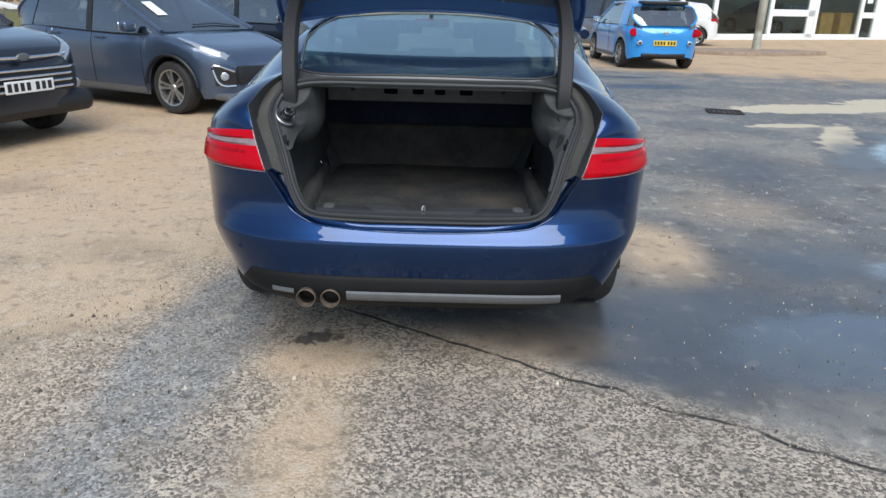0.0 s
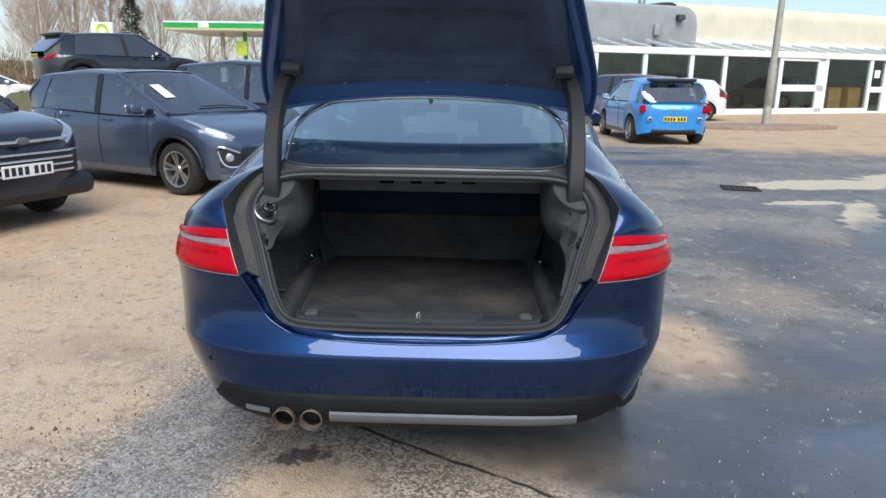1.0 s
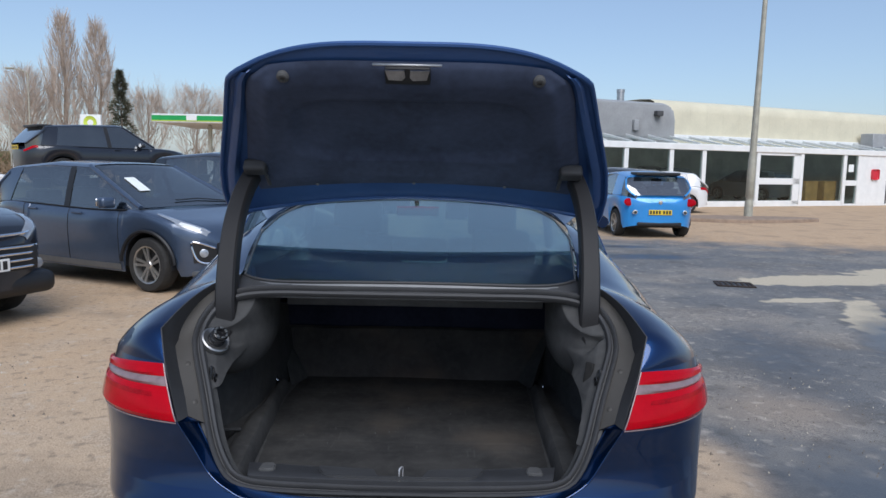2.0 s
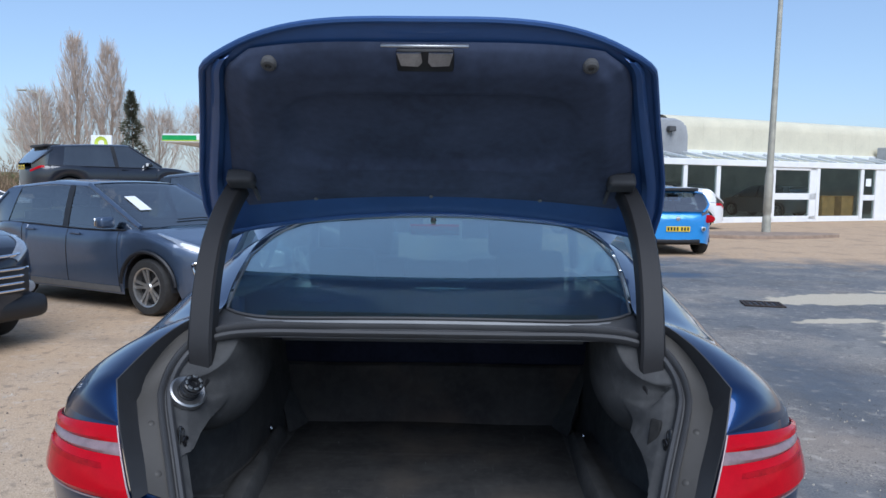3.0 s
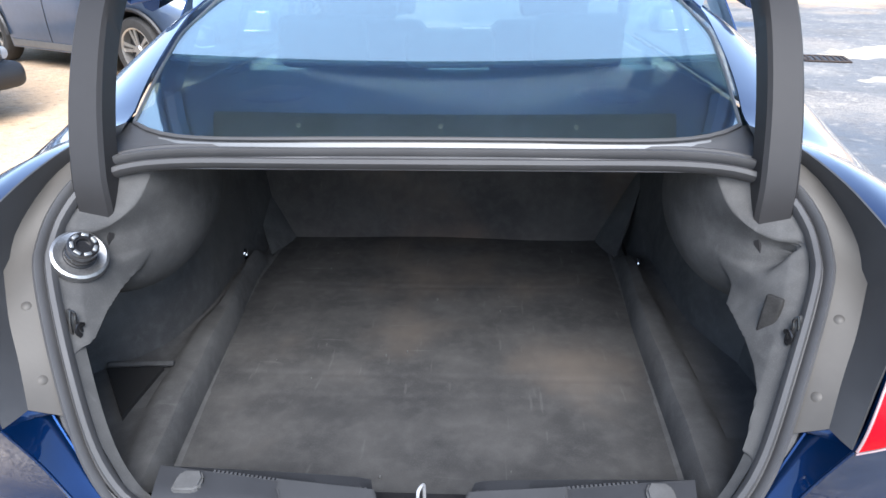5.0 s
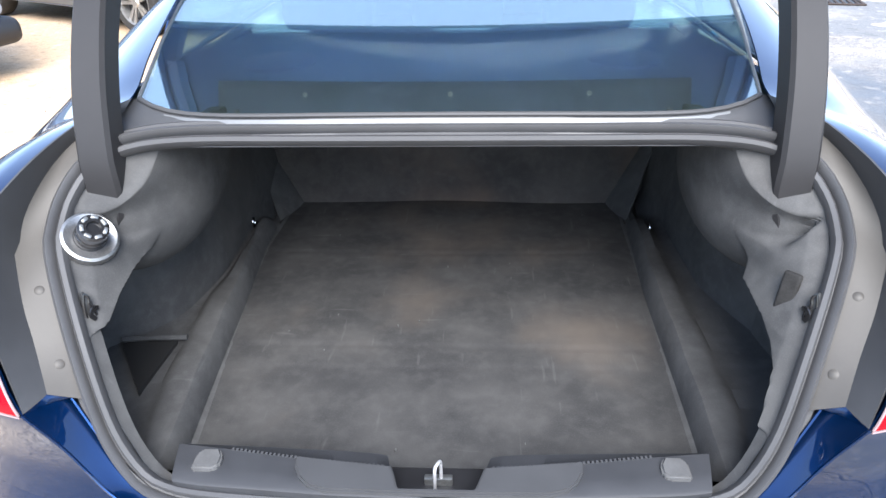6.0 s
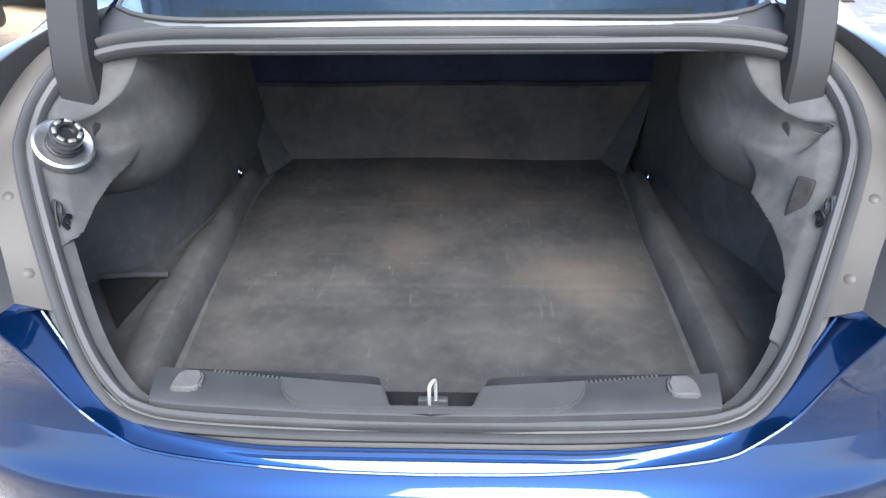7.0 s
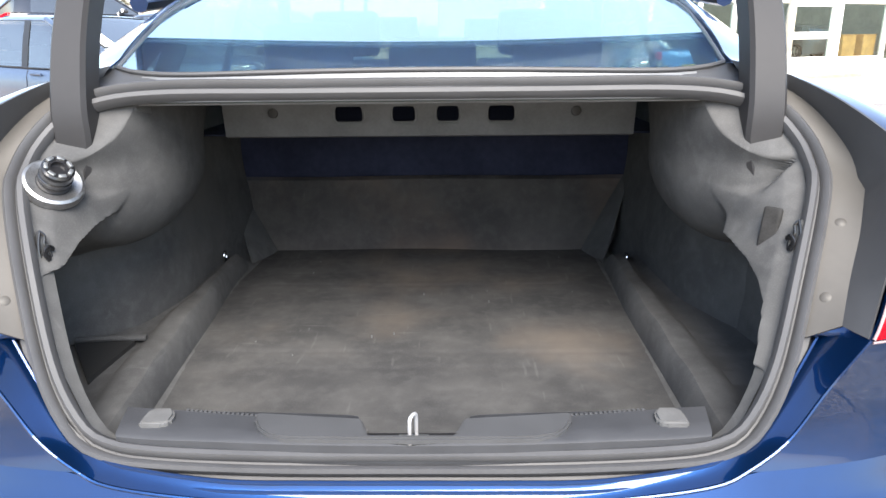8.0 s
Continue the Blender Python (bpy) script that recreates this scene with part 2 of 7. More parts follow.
def smooth_at(table, t):
    """Smooth monotone look-up in rows of (t, value), with no flats at the rows."""
    if t <= table[0][0]:
        return table[0][1]
    if t >= table[-1][0]:
        return table[-1][1]
    n = len(table)
    slope = [(table[i + 1][1] - table[i][1]) / (table[i + 1][0] - table[i][0]) for i in range(n - 1)]

    def tangent(i):
        if i in (0, n - 1):
            return slope[0 if i == 0 else -1]
        a, b = slope[i - 1], slope[i]
        return 0.0 if a * b <= 0 else 2 * a * b / (a + b)
    for i in range(n - 1):
        (a, va), (b, vb) = table[i], table[i + 1]
        if t <= b:
            h = b - a
            u = (t - a) / h
            return (va * (1 + 2 * u) * (1 - u) ** 2 + tangent(i) * h * u * (1 - u) ** 2
                    + vb * u * u * (3 - 2 * u) + tangent(i + 1) * h * u * u * (u - 1))


def grid(bm, rows, closed=False, flip=False):
    """Faces between rows of points with equal counts."""
    vs = [[bm.verts.new(p) for p in r] for r in rows]
    for a, b in zip(vs, vs[1:]):
        n = len(a)
        for i in range(n if closed else n - 1):
            f = (a[i], a[(i + 1) % n], b[(i + 1) % n], b[i])
            bm.faces.new(f[::-1] if flip else f)
    return vs


def sheet(rows, thick=0.0):
    bm = bmesh.new()
    grid(bm, rows)
    bmesh.ops.remove_doubles(bm, verts=bm.verts, dist=1e-5)
    if thick:
        bmesh.ops.recalc_face_normals(bm, faces=bm.faces)
        bmesh.ops.solidify(bm, geom=bm.faces[:], thickness=thick)
    return bm


def mirrored(pts):
    return [Vector((-p[0], p[1], p[2])) for p in pts]


def box(bm, lo, hi, bevel=0.0, seg=2, turn=None):
    lo, hi = Vector(lo), Vector(hi)
    m = Matrix.LocRotScale((lo + hi) / 2, None, hi - lo)
    if turn is not None:
        m = turn @ m
    made = bmesh.ops.create_cube(bm, size=1, matrix=m)["verts"]
    if bevel:
        edges = list({e for v in made for e in v.link_edges})
        bmesh.ops.bevel(bm, geom=edges, offset=bevel, segments=seg, affect="EDGES", profile=0.6)
    return bm


def boxed(lo, hi, bevel=0.0, seg=2, turn=None):
    return box(bmesh.new(), lo, hi, bevel, seg, turn)


def frames(path, closed=False):
    """Tangent, side and up vectors along a path."""
    out, n = [], len(path)
    last = None
    for i in range(n):
        a = path[(i - 1) % n] if closed or i else path[0]
        b = path[(i + 1) % n] if closed or i < n - 1 else path[-1]
        t = (b - a).normalized()
        if last is None:
            ref = Vector((0, 0, 1)) if abs(t.z) < 0.9 else Vector((0, 1, 0))
            side = t.cross(ref).normalized()
        else:
            side = (last - t * last.dot(t)).normalized()
        last = side
        out.append((t, side, side.cross(t)))
    return out


def sweep(path, section, closed=False, bm=None, caps=True):
    """Sweep a closed section, points of (side, up), along a path; section may be a function of 0..1."""
    bm = bm or bmesh.new()
    path = [Vector(p) for p in path]
    rows = []
    for i, (p, (t, s, u)) in enumerate(zip(path, frames(path, closed))):
        sec = section(i / (len(path) - 1)) if callable(section) else section
        rows.append([p + s * a + u * b for a, b in sec])
    vs = grid(bm, rows + ([rows[0]] if closed else []), closed=True)
    if caps and not closed:
        bm.faces.new(vs[0][::-1])
        bm.faces.new(vs[-1])
    if closed:
        bmesh.ops.remove_doubles(bm, verts=bm.verts, dist=1e-6)
    return bm


def ring(r, n=10, squash=1.0):
    return [(r * math.cos(2 * math.pi * i / n), r * squash * math.sin(2 * math.pi * i / n)) for i in range(n)]


def tube(path, r, n=10, bm=None):
    return sweep(path, ring(r, n) if not callable(r) else (lambda t: ring(r(t), n)), bm=bm)


def lathe(profile, n=32, axis="z", bm=None, m=None):
    """Turn rows of (radius, height) round an axis."""
    bm = bm or bmesh.new()
    rows = []
    for k in range(n + 1):
        a = 2 * math.pi * k / n
        row = []
        for r, h in profile:
            v = Vector((r * math.cos(a), r * math.sin(a), h))
            if axis == "y":
                v = Vector((v.x, v.z, v.y))
            if axis == "x":
                v = Vector((v.z, v.x, v.y))
            row.append(m @ v if m is not None else v)
        rows.append(row)
    grid(bm, rows)
    bmesh.ops.remove_doubles(bm, verts=bm.verts, dist=1e-6)
    return bm


def value_noise(x, y, seed=0):
    """Smooth lattice noise of arrays, 0..1."""
    xi, yi = np.floor(x).astype(np.int64), np.floor(y).astype(np.int64)
    fx, fy = x - xi, y - yi
    fx, fy = fx * fx * (3 - 2 * fx), fy * fy * (3 - 2 * fy)

    def h(a, b):
        n = (a * 374761393 + b * 668265263 + seed * 974634777) & 0x7FFFFFFF
        n = ((n ^ (n >> 13)) * 1274126177) & 0x7FFFFFFF
        return ((n ^ (n >> 16)) & 0xFFFF) / 65535.0
    return (h(xi, yi) * (1 - fx) + h(xi + 1, yi) * fx) * (1 - fy) + (h(xi, yi + 1) * (1 - fx) + h(xi + 1, yi + 1) * fx) * fy


def fractal(x, y, seed=0, octaves=4):
    total, amp = 0, 0.5
    for k in range(octaves):
        total = total + amp * value_noise(x * 2 ** k, y * 2 ** k, seed + k)
        amp /= 2
    return total / (1 - 0.5 ** octaves)


# ---------------------------------------------------------------- ground
def ground_lines(lo, hi, fine, far):
    core = list(np.arange(lo, hi + 1e-6, fine))
    out, step = [], fine
    p = hi
    while p < far:
        step *= 1.35
        p += step
        out.append(p)
    neg, step, p = [], fine, lo
    while p > -far:
        step *= 1.35
        p -= step
        neg.append(p)
    return np.array(neg[::-1] + core + out)


def ground_material():
    m = bpy.data.materials.new("worn_forecourt_tarmac")
    m.use_nodes = True
    nt = m.node_tree
    b = nt.nodes["Principled BSDF"]
    link = nt.links.new

    def noise_of(scale, detail=4.0):
        n = nt.nodes.new("ShaderNodeTexNoise")
        n.inputs["Scale"].default_value, n.inputs["Detail"].default_value = scale, detail
        link(tc.outputs["Object"], n.inputs["Vector"])
        return n.outputs[0]

    def ramp(src, a, c, lo=0.0, hi=1.0):
        n = nt.nodes.new("ShaderNodeMapRange")
        n.interpolation_type = "SMOOTHSTEP"
        n.inputs[1].default_value, n.inputs[2].default_value, n.inputs[3].default_value, n.inputs[4].default_value = a, c, lo, hi
        link(src, n.inputs[0])
        return n.outputs[0]

    def mixed(fac, one, two):
        n = nt.nodes.new("ShaderNodeMix")
        n.data_type = "RGBA"
        for socket, v in ((n.inputs[6], one), (n.inputs[7], two)):
            if isinstance(v, tuple):
                socket.default_value = (*v, 1)
            else:
                link(v, socket)
        link(fac, n.inputs[0])
        return n.outputs[2]

    def math_of(op, a, c):
        n = nt.nodes.new("ShaderNodeMath")
        n.operation = op
        for i, v in enumerate((a, c)):
            if isinstance(v, (int, float)):
                n.inputs[i].default_value = v
            else:
                link(v, n.inputs[i])
        return n.outputs[0]

    def attribute(name):
        n = nt.nodes.new("ShaderNodeAttribute")
        n.attribute_name = name
        return n.outputs["Fac"]

    tc = nt.nodes.new("ShaderNodeTexCoord")
    sep = nt.nodes.new("ShaderNodeSeparateXYZ")
    link(tc.outputs["Object"], sep.inputs[0])
    grit, pebble, blotch = noise_of(330, 3), noise_of(90, 4), noise_of(2.2, 5)
    voro = nt.nodes.new("ShaderNodeTexVoronoi")
    voro.inputs["Scale"].default_value = 100
    link(tc.outputs["Object"], voro.inputs["Vector"])
    stone = nt.nodes.new("ShaderNodeSeparateColor")
    link(voro.outputs["Color"], stone.inputs[0])
    wet, sand, smooth, brown, silt, bare, pool = (attribute(n) for n in ("wet", "sand", "smooth", "brown", "silt", "bare", "pool"))
    # gravelly tarmac: each stone its own tone
    chips = mixed(ramp(stone.outputs[0], 0.1, 0.95), (0.125, 0.107, 0.09), (0.6, 0.5, 0.4))
    chips = mixed(ramp(grit, 0.52, 0.72, 0.0, 0.7), chips, (0.13, 0.117, 0.103))
    big = nt.nodes.new("ShaderNodeTexVoronoi")
    big.inputs["Scale"].default_value = 62
    link(tc.outputs["Object"], big.inputs["Vector"])
    rare = nt.nodes.new("ShaderNodeSeparateColor")
    link(big.outputs["Color"], rare.inputs[0])
    core = ramp(big.outputs["Distance"], 0.25, 0.4, 1.0, 0.0)
    chips = mixed(math_of("MULTIPLY", core, ramp(rare.outputs[0], 0.86, 0.9, 0.0, 0.8)), chips, (0.6, 0.54, 0.46))
    chips = mixed(math_of("MULTIPLY", core, ramp(rare.outputs[1], 0.8, 0.85, 0.0, 0.85)), chips, (0.07, 0.062, 0.055))
    # strip of greyer chips, bare of sand
    greyed = ramp(math_of("ADD", bare, math_of("MULTIPLY", math_of("SUBTRACT", noise_of(5, 5), 0.5), 0.8)), 0.2, 0.8, 0.0, 0.75)
    chips = mixed(greyed, chips, mixed(ramp(stone.outputs[1], 0.1, 0.95), (0.12, 0.122, 0.124), (0.38, 0.375, 0.365)))
    tar = mixed(ramp(pebble, 0.35, 0.7), (0.108, 0.112, 0.118), (0.205, 0.203, 0.198))
    chips = mixed(ramp(noise_of(4.5, 8), 0.45, 0.65, 0.0, 0.35), chips, (0.19, 0.165, 0.135))
    tar = mixed(ramp(noise_of(0.9, 6), 0.46, 0.62, 0.0, 0.75), tar, mixed(ramp(grit, 0.35, 0.65), (0.17, 0.16, 0.145), (0.33, 0.305, 0.27)))
    tar = mixed(ramp(noise_of(3.2, 7), 0.56, 0.68, 0.0, 0.45), tar, (0.075, 0.077, 0.08))
    col = mixed(smooth, chips, tar)
    col = mixed(math_of("MULTIPLY", sand, ramp(blotch, 0.25, 0.6, 0.5, 0.85)), col, mixed(ramp(grit, 0.35, 0.7), (0.45, 0.32, 0.2), (0.7, 0.53, 0.37)))
    col = mixed(brown, col, mixed(ramp(pebble, 0.3, 0.7), (0.42, 0.275, 0.16), (0.6, 0.43, 0.275)))
    col = mixed(ramp(noise_of(1.3, 7), 0.5, 0.68, 0.0, 0.28), col, (0.1, 0.085, 0.07))
    col = mixed(ramp(noise_of(13, 6), 0.54, 0.7, 0.0, 0.4), col, (0.07, 0.062, 0.055))
    col = mixed(ramp(noise_of(9, 6), 0.56, 0.72, 0.0, 0.35), col, (0.62, 0.55, 0.46))
    # soot below the exhaust tips
    soot = math_of("ADD", attribute("soot"), math_of("MULTIPLY", math_of("SUBTRACT", noise_of(26, 5), 0.5), 1.6))
    col = mixed(ramp(soot, 0.4, 0.75, 0.0, 0.8), col, (0.035, 0.032, 0.03))
    edge = math_of("ADD", silt, math_of("MULTIPLY", math_of("SUBTRACT", noise_of(4.0, 6), 0.5), 0.9))
    col = mixed(ramp(edge, 0.4, 0.55, 0.0, 0.9), col, mixed(ramp(grit, 0.3, 0.7), (0.46, 0.385, 0.27), (0.62, 0.54, 0.41)))
    # the joint between the two tarmacs
    side = math_of("ADD", math_of("MULTIPLY", sep.outputs[0], 0.513), math_of("MULTIPLY", sep.outputs[1], 0.858))
    off = math_of("ADD", side, math_of("MULTIPLY", math_of("SUBTRACT", noise_of(3.0, 5), 0.5), 0.16))
    near = math_of("ABSOLUTE", math_of("SUBTRACT", off, 0.308), 0)
    seam = math_of("MULTIPLY", ramp(near, 0.003, 0.016, 1.0, 0.0), ramp(sep.outputs[0], -0.6, -0.3))
    seam = math_of("MULTIPLY", seam, ramp(noise_of(9, 2), 0.3, 0.5, 0.35, 1.0))
    col = mixed(seam, col, (0.03, 0.028, 0.026))
    wetness = ramp(math_of("ADD", wet, math_of("MULTIPLY", math_of("SUBTRACT", noise_of(5.5, 6), 0.5), 0.6)), 0.12, 1.0)
    col = mixed(math_of("MULTIPLY", wetness, 0.74), col, (0.036, 0.04, 0.047))
    link(col, b.inputs["Base Color"])
    standing = ramp(math_of("ADD", pool, math_of("MULTIPLY", math_of("SUBTRACT", noise_of(7, 6), 0.5), 0.5)), 0.3, 0.75)
    rough = math_of("MULTIPLY", math_of("SUBTRACT", 0.9, math_of("MULTIPLY", wetness, 0.55)), math_of("SUBTRACT", 1.0, math_of("MULTIPLY", standing, 0.72)))
    link(rough, b.inputs["Roughness"])
    link(standing, b.inputs["Coat Weight"])
    b.inputs["Coat Roughness"].default_value, b.inputs["Coat IOR"].default_value = 0.05, 1.4
    link(math_of("ADD", 0.4, math_of("MULTIPLY", wetness, 0.6)), b.inputs["Specular IOR Level"])
    relief = math_of("ADD", math_of("MULTIPLY", voro.outputs["Distance"], -1.2), math_of("MULTIPLY", grit, 0.5))
    bp = nt.nodes.new("ShaderNodeBump")
    bp.inputs["Distance"].default_value = 0.0036
    link(relief, bp.inputs["Height"])
    link(math_of("MULTIPLY", math_of("MULTIPLY", math_of("SUBTRACT", 0.75, math_of("MULTIPLY", wetness, 0.5)), math_of("SUBTRACT", 1.0, math_of("MULTIPLY", standing, 0.95))), math_of("SUBTRACT", 1.0, math_of("MULTIPLY", smooth, 0.6))), bp.inputs["Strength"])
    link(bp.outputs[0], b.inputs["Normal"])
    return m


def build_ground():
    xs, ys = ground_lines(-5, 8, 0.1, 500), ground_lines(-3, 13, 0.1, 500)
    gx, gy = np.meshgrid(xs, ys)
    gz = (fractal(gx * 1.4, gy * 1.4, 5) - 0.5) * 0.012
    gz[(abs(gx) > 9) | (gy > 14) | (gy < -4)] = 0
    nx, ny = len(xs), len(ys)
    co = np.stack([gx, gy, gz], -1).reshape(-1, 3)
    idx = np.arange(nx * ny).reshape(ny, nx)
    quads = np.stack([idx[:-1, :-1], idx[:-1, 1:], idx[1:, 1:], idx[1:, :-1]], -1).reshape(-1, 4)
    me = bpy.data.meshes.new("ground")
    me.from_pydata(co.tolist(), [], quads.tolist())
    x, y = gx.ravel(), gy.ravel()
    n1, n2 = fractal(x * 0.9, y * 0.9, 11), fractal(x * 2.3, y * 2.3, 23)

    def blob(cx, cy, rx, ry, turn=0.0):
        c, s = math.cos(turn), math.sin(turn)
        u, v = (x - cx) * c + (y - cy) * s, -(x - cx) * s + (y - cy) * c
        return np.clip(1.25 - np.sqrt((u / rx) ** 2 + (v / ry) ** 2), 0, 1)
    joint = (x + 0.42) * 0.513 + (y - 0.61) * 0.858
    smooth = np.clip(joint * 8, 0, 1) * np.clip((x + 0.6) * 2, 0, 1) * np.clip((n1 - 0.1) * 4, 0.7, 1)
    wet = np.maximum.reduce([blob(1.5, 0.4, 1.5, 0.75, 0.1) * 1.3, blob(3.3, 0.6, 1.6, 1.1, -0.2) * 1.2, blob(2.3, 1.5, 0.8, 0.7, 0.3) * 0.9, blob(4.3, 4.5, 0.5, 1.4, -0.5) * 1.1, blob(5.4, 5.7, 0.8, 0.5, -0.6) * 1.0,
                             blob(3.6, 10.4, 1.6, 0.5, 0.1) * 1.2, blob(3.7, 12.0, 1.0, 0.3) * 1.0, blob(0.95, 0.3, 0.7, 0.5) * 0.9, blob(2.9, 4.0, 0.6, 1.8, -0.3) * 0.7])
    pool = np.maximum.reduce([blob(1.95, 0.32, 0.75, 0.42, 0.2) * 1.2, blob(3.0, 0.7, 0.7, 0.5) * 1.1, blob(2.9, 1.35, 0.5, 0.25, 0.3), blob(5.0, 4.9, 0.45, 1.1, -0.6)])
    bare = np.maximum.reduce([blob(-0.98, 0.3, 0.3, 1.1, -0.05) * 1.3, blob(-1.1, -1.0, 0.42, 0.8) * 0.9, blob(-0.75, 1.5, 0.2, 0.8)])
    wet = wet * np.clip(joint * 6, 0, 1) * (0.7 + 0.6 * n2)
    silt = np.maximum.reduce([blob(5.5, 8.05, 1.6, 0.5, 0.2) * 1.3, blob(7.5, 8.9, 1.6, 0.6, 0.2) * 1.2, blob(4.6, 5.6, 0.3, 1.6, -0.5) * 0.8, blob(4.4, 6.45, 0.7, 0.2, 0.2) * 0.9])
    sand = np.maximum.reduce([blob(-2.6, 2.0, 2.2, 2.8) * 1.5, blob(-4.2, 4.0, 3.5, 2.4, -0.3) * 1.5, blob(-0.4, -0.45, 0.2, 1.0, 0.05) * 1.0, blob(-0.46, 0.12, 0.3, 0.22) * 1.5, blob(-2.0, 1.6, 0.9, 1.5) * 2.2, blob(-1.75, 0.6, 0.5, 0.9) * 1.3,
                              blob(1.35, 1.6, 0.35, 0.6) * 1.1, blob(0.45, 0.3, 0.5, 0.2) * 0.9, blob(-5, 8.0, 3.5, 2.5) * 0.8, blob(2.2, 2.6, 0.5, 0.5) * 0.6])
    sand = np.clip(sand * (0.1 + 1.9 * n1) * (0.5 + n2) * (1 - 0.9 * np.clip(bare * 1.5, 0, 1)), 0, 1)
    brown = np.clip((y - 12.6 + 0.25 * (x - 4) + (n2 - 0.5) * 2.5) * 0.5, 0, 1) * np.clip((x - 0.0) * 0.3, 0, 1)
    brown = np.maximum(brown, np.clip((-x - 1.4) * 0.6, 0, 0.85) * np.clip((y - 1.3) * 0.6, 0, 1) * np.clip(n2 * 1.7, 0, 1))
    for name, values in (("wet", wet), ("sand", sand), ("smooth", smooth), ("brown", np.clip(brown, 0, 1)), ("silt", silt), ("bare", bare), ("pool", pool * np.clip(joint * 4, 0, 1)), ("soot", blob(-0.47, 0.3, 0.17, 0.11, 0.3))):
        me.attributes.new(name, "FLOAT", "POINT").data.foreach_set("value", values.astype(np.float32))
    me.materials.append(ground_material())
    me.polygons.foreach_set("use_smooth", [True] * len(me.polygons))
    tagged(new("ground", me), "worn gravelly tarmac forecourt with wet dark patches and dry sand", "ground", kind="structure")


build_ground()


def build_grit():
    """Loose chippings lying on the forecourt behind the open car."""
    rng = np.random.default_rng(4)
    n = 26000
    x, y = rng.uniform(-4.6, 3.2, n), -2.3 + 6.3 * rng.random(n) ** 1.3
    clump = fractal(x * 1.6, y * 1.6, 31)
    keep = ((x * 0.513 + y * 0.858 < 0.3) | (x < -0.6) | (rng.random(n) < 0.3)) & (clump > 0.36 + 0.1 * rng.random(n))
    keep &= ~((abs(x) < 0.85) & (y > 0.0))
    verts, faces = [], []
    for px, py in zip(x[keep], y[keep]):
        r = rng.uniform(0.0024, 0.0062) * (1 + (rng.random() < 0.05) * 1.1)
        a = rng.uniform(0, 6.28)
        base = len(verts)
        for k in range(4):
            t = a + k * 1.5708 + rng.uniform(-0.4, 0.4)
            verts.append((px + r * math.cos(t), py + r * math.sin(t), -0.004))
        verts.append((px + rng.uniform(-0.3, 0.3) * r, py + rng.uniform(-0.3, 0.3) * r, r * rng.uniform(0.7, 1.2) + 0.003))
        faces += [(base + k, base + (k + 1) % 4, base + 4) for k in range(4)]
    me = bpy.data.meshes.new("loose_grit")
    me.from_pydata(verts, [], faces)
    m = bpy.data.materials.new("stone_chippings")
    m.use_nodes = True
    nt = m.node_tree
    geo, ramp = nt.nodes.new("ShaderNodeNewGeometry"), nt.nodes.new("ShaderNodeValToRGB")
    ramp.color_ramp.elements[0].color, ramp.color_ramp.elements[1].color = (0.06, 0.052, 0.044, 1), (0.6, 0.54, 0.45, 1)
    mid = ramp.color_ramp.elements.new(0.6)
    mid.color = (0.24, 0.2, 0.155, 1)
    nt.links.new(geo.outputs["Random Per Island"], ramp.inputs[0])
    nt.links.new(ramp.outputs[0], nt.nodes["Principled BSDF"].inputs["Base Color"])
    nt.nodes["Principled BSDF"].inputs["Roughness"].default_value = 0.9
    me.materials.append(m)
    tagged(new("loose_grit", me), "small pale and brown stone chippings scattered on the tarmac", "gravel", kind="stuff")


build_grit()


def build_drain():
    d = thing("drain_grate", "rusty cast-iron drain grate set in the tarmac", "drain", pose(3.98, 7.5, 0.004, 0, 0, -12))
    iron = material("rusty_cast_iron", (0.05, 0.035, 0.028), 0.8, 0.4, vary=0.4, scale=30, bump=0.3)
    bm = bmesh.new()
    for lo, hi in (((-0.24, -0.2, 0), (0.24, -0.16, 0.015)), ((-0.24, 0.16, 0), (0.24, 0.2, 0.015)),
                   ((-0.24, -0.16, 0), (-0.2, 0.16, 0.015)), ((0.2, -0.16, 0), (0.24, 0.16, 0.015))):
        box(bm, lo, hi, 0.004, 1)
    part("rim", bm, iron, d)
    # no depth here: a flat black slab paints the darkness below the bars
    part("pit", boxed((-0.2, -0.16, 0.002), (0.2, 0.16, 0.006)), INK, d, "flat black slab painted as the shaded hollow under the bars")
    for k in range(6):
        part("bar", boxed((-0.185 + k * 0.068, -0.16, 0.004), (-0.155 + k * 0.068, 0.16, 0.014), 0.003, 1), iron, d)


build_drain()


# ---------------------------------------------------------------- the blue saloon, its boot open
# y runs forwards through the car, the load sill's latch hoop stands at x = 0, y = 0
saloon = thing("saloon_car", "deep blue metallic saloon car with its boot lid wide open", "car", pose(0, 0, 0))

TAIL = [(0.33, -0.075), (0.37, -0.118), (0.41, -0.134), (0.45, -0.13), (0.468, -0.125), (0.53, -0.127), (0.58, -0.125), (0.597, -0.122), (0.604, -0.118), (0.618, -0.107), (0.631, -0.098),
        (0.665, -0.08), (0.70, -0.068), (0.725, -0.063), (0.755, -0.065), (0.80, -0.076), (0.838, -0.083), (0.92, -0.062), (0.976, -0.038)]
WIDE = [(0.33, 0.72), (0.37, 0.765), (0.41, 0.79), (0.468, 0.82), (0.53, 0.85), (0.585, 0.868), (0.66, 0.88), (0.75, 0.886), (0.838, 0.885), (0.92, 0.872), (0.976, 0.86)]
BEND = 0.55


def tail_y(x, z):
    """Where the rear skin lies, in y, at x and z."""
    w, y0 = smooth_at(WIDE, z), smooth_at(TAIL, z)
    return BEND - (BEND - y0) * max(0.0, 1 - min(1.0, abs(x) / w) ** 3.8) ** (1 / 3.8)


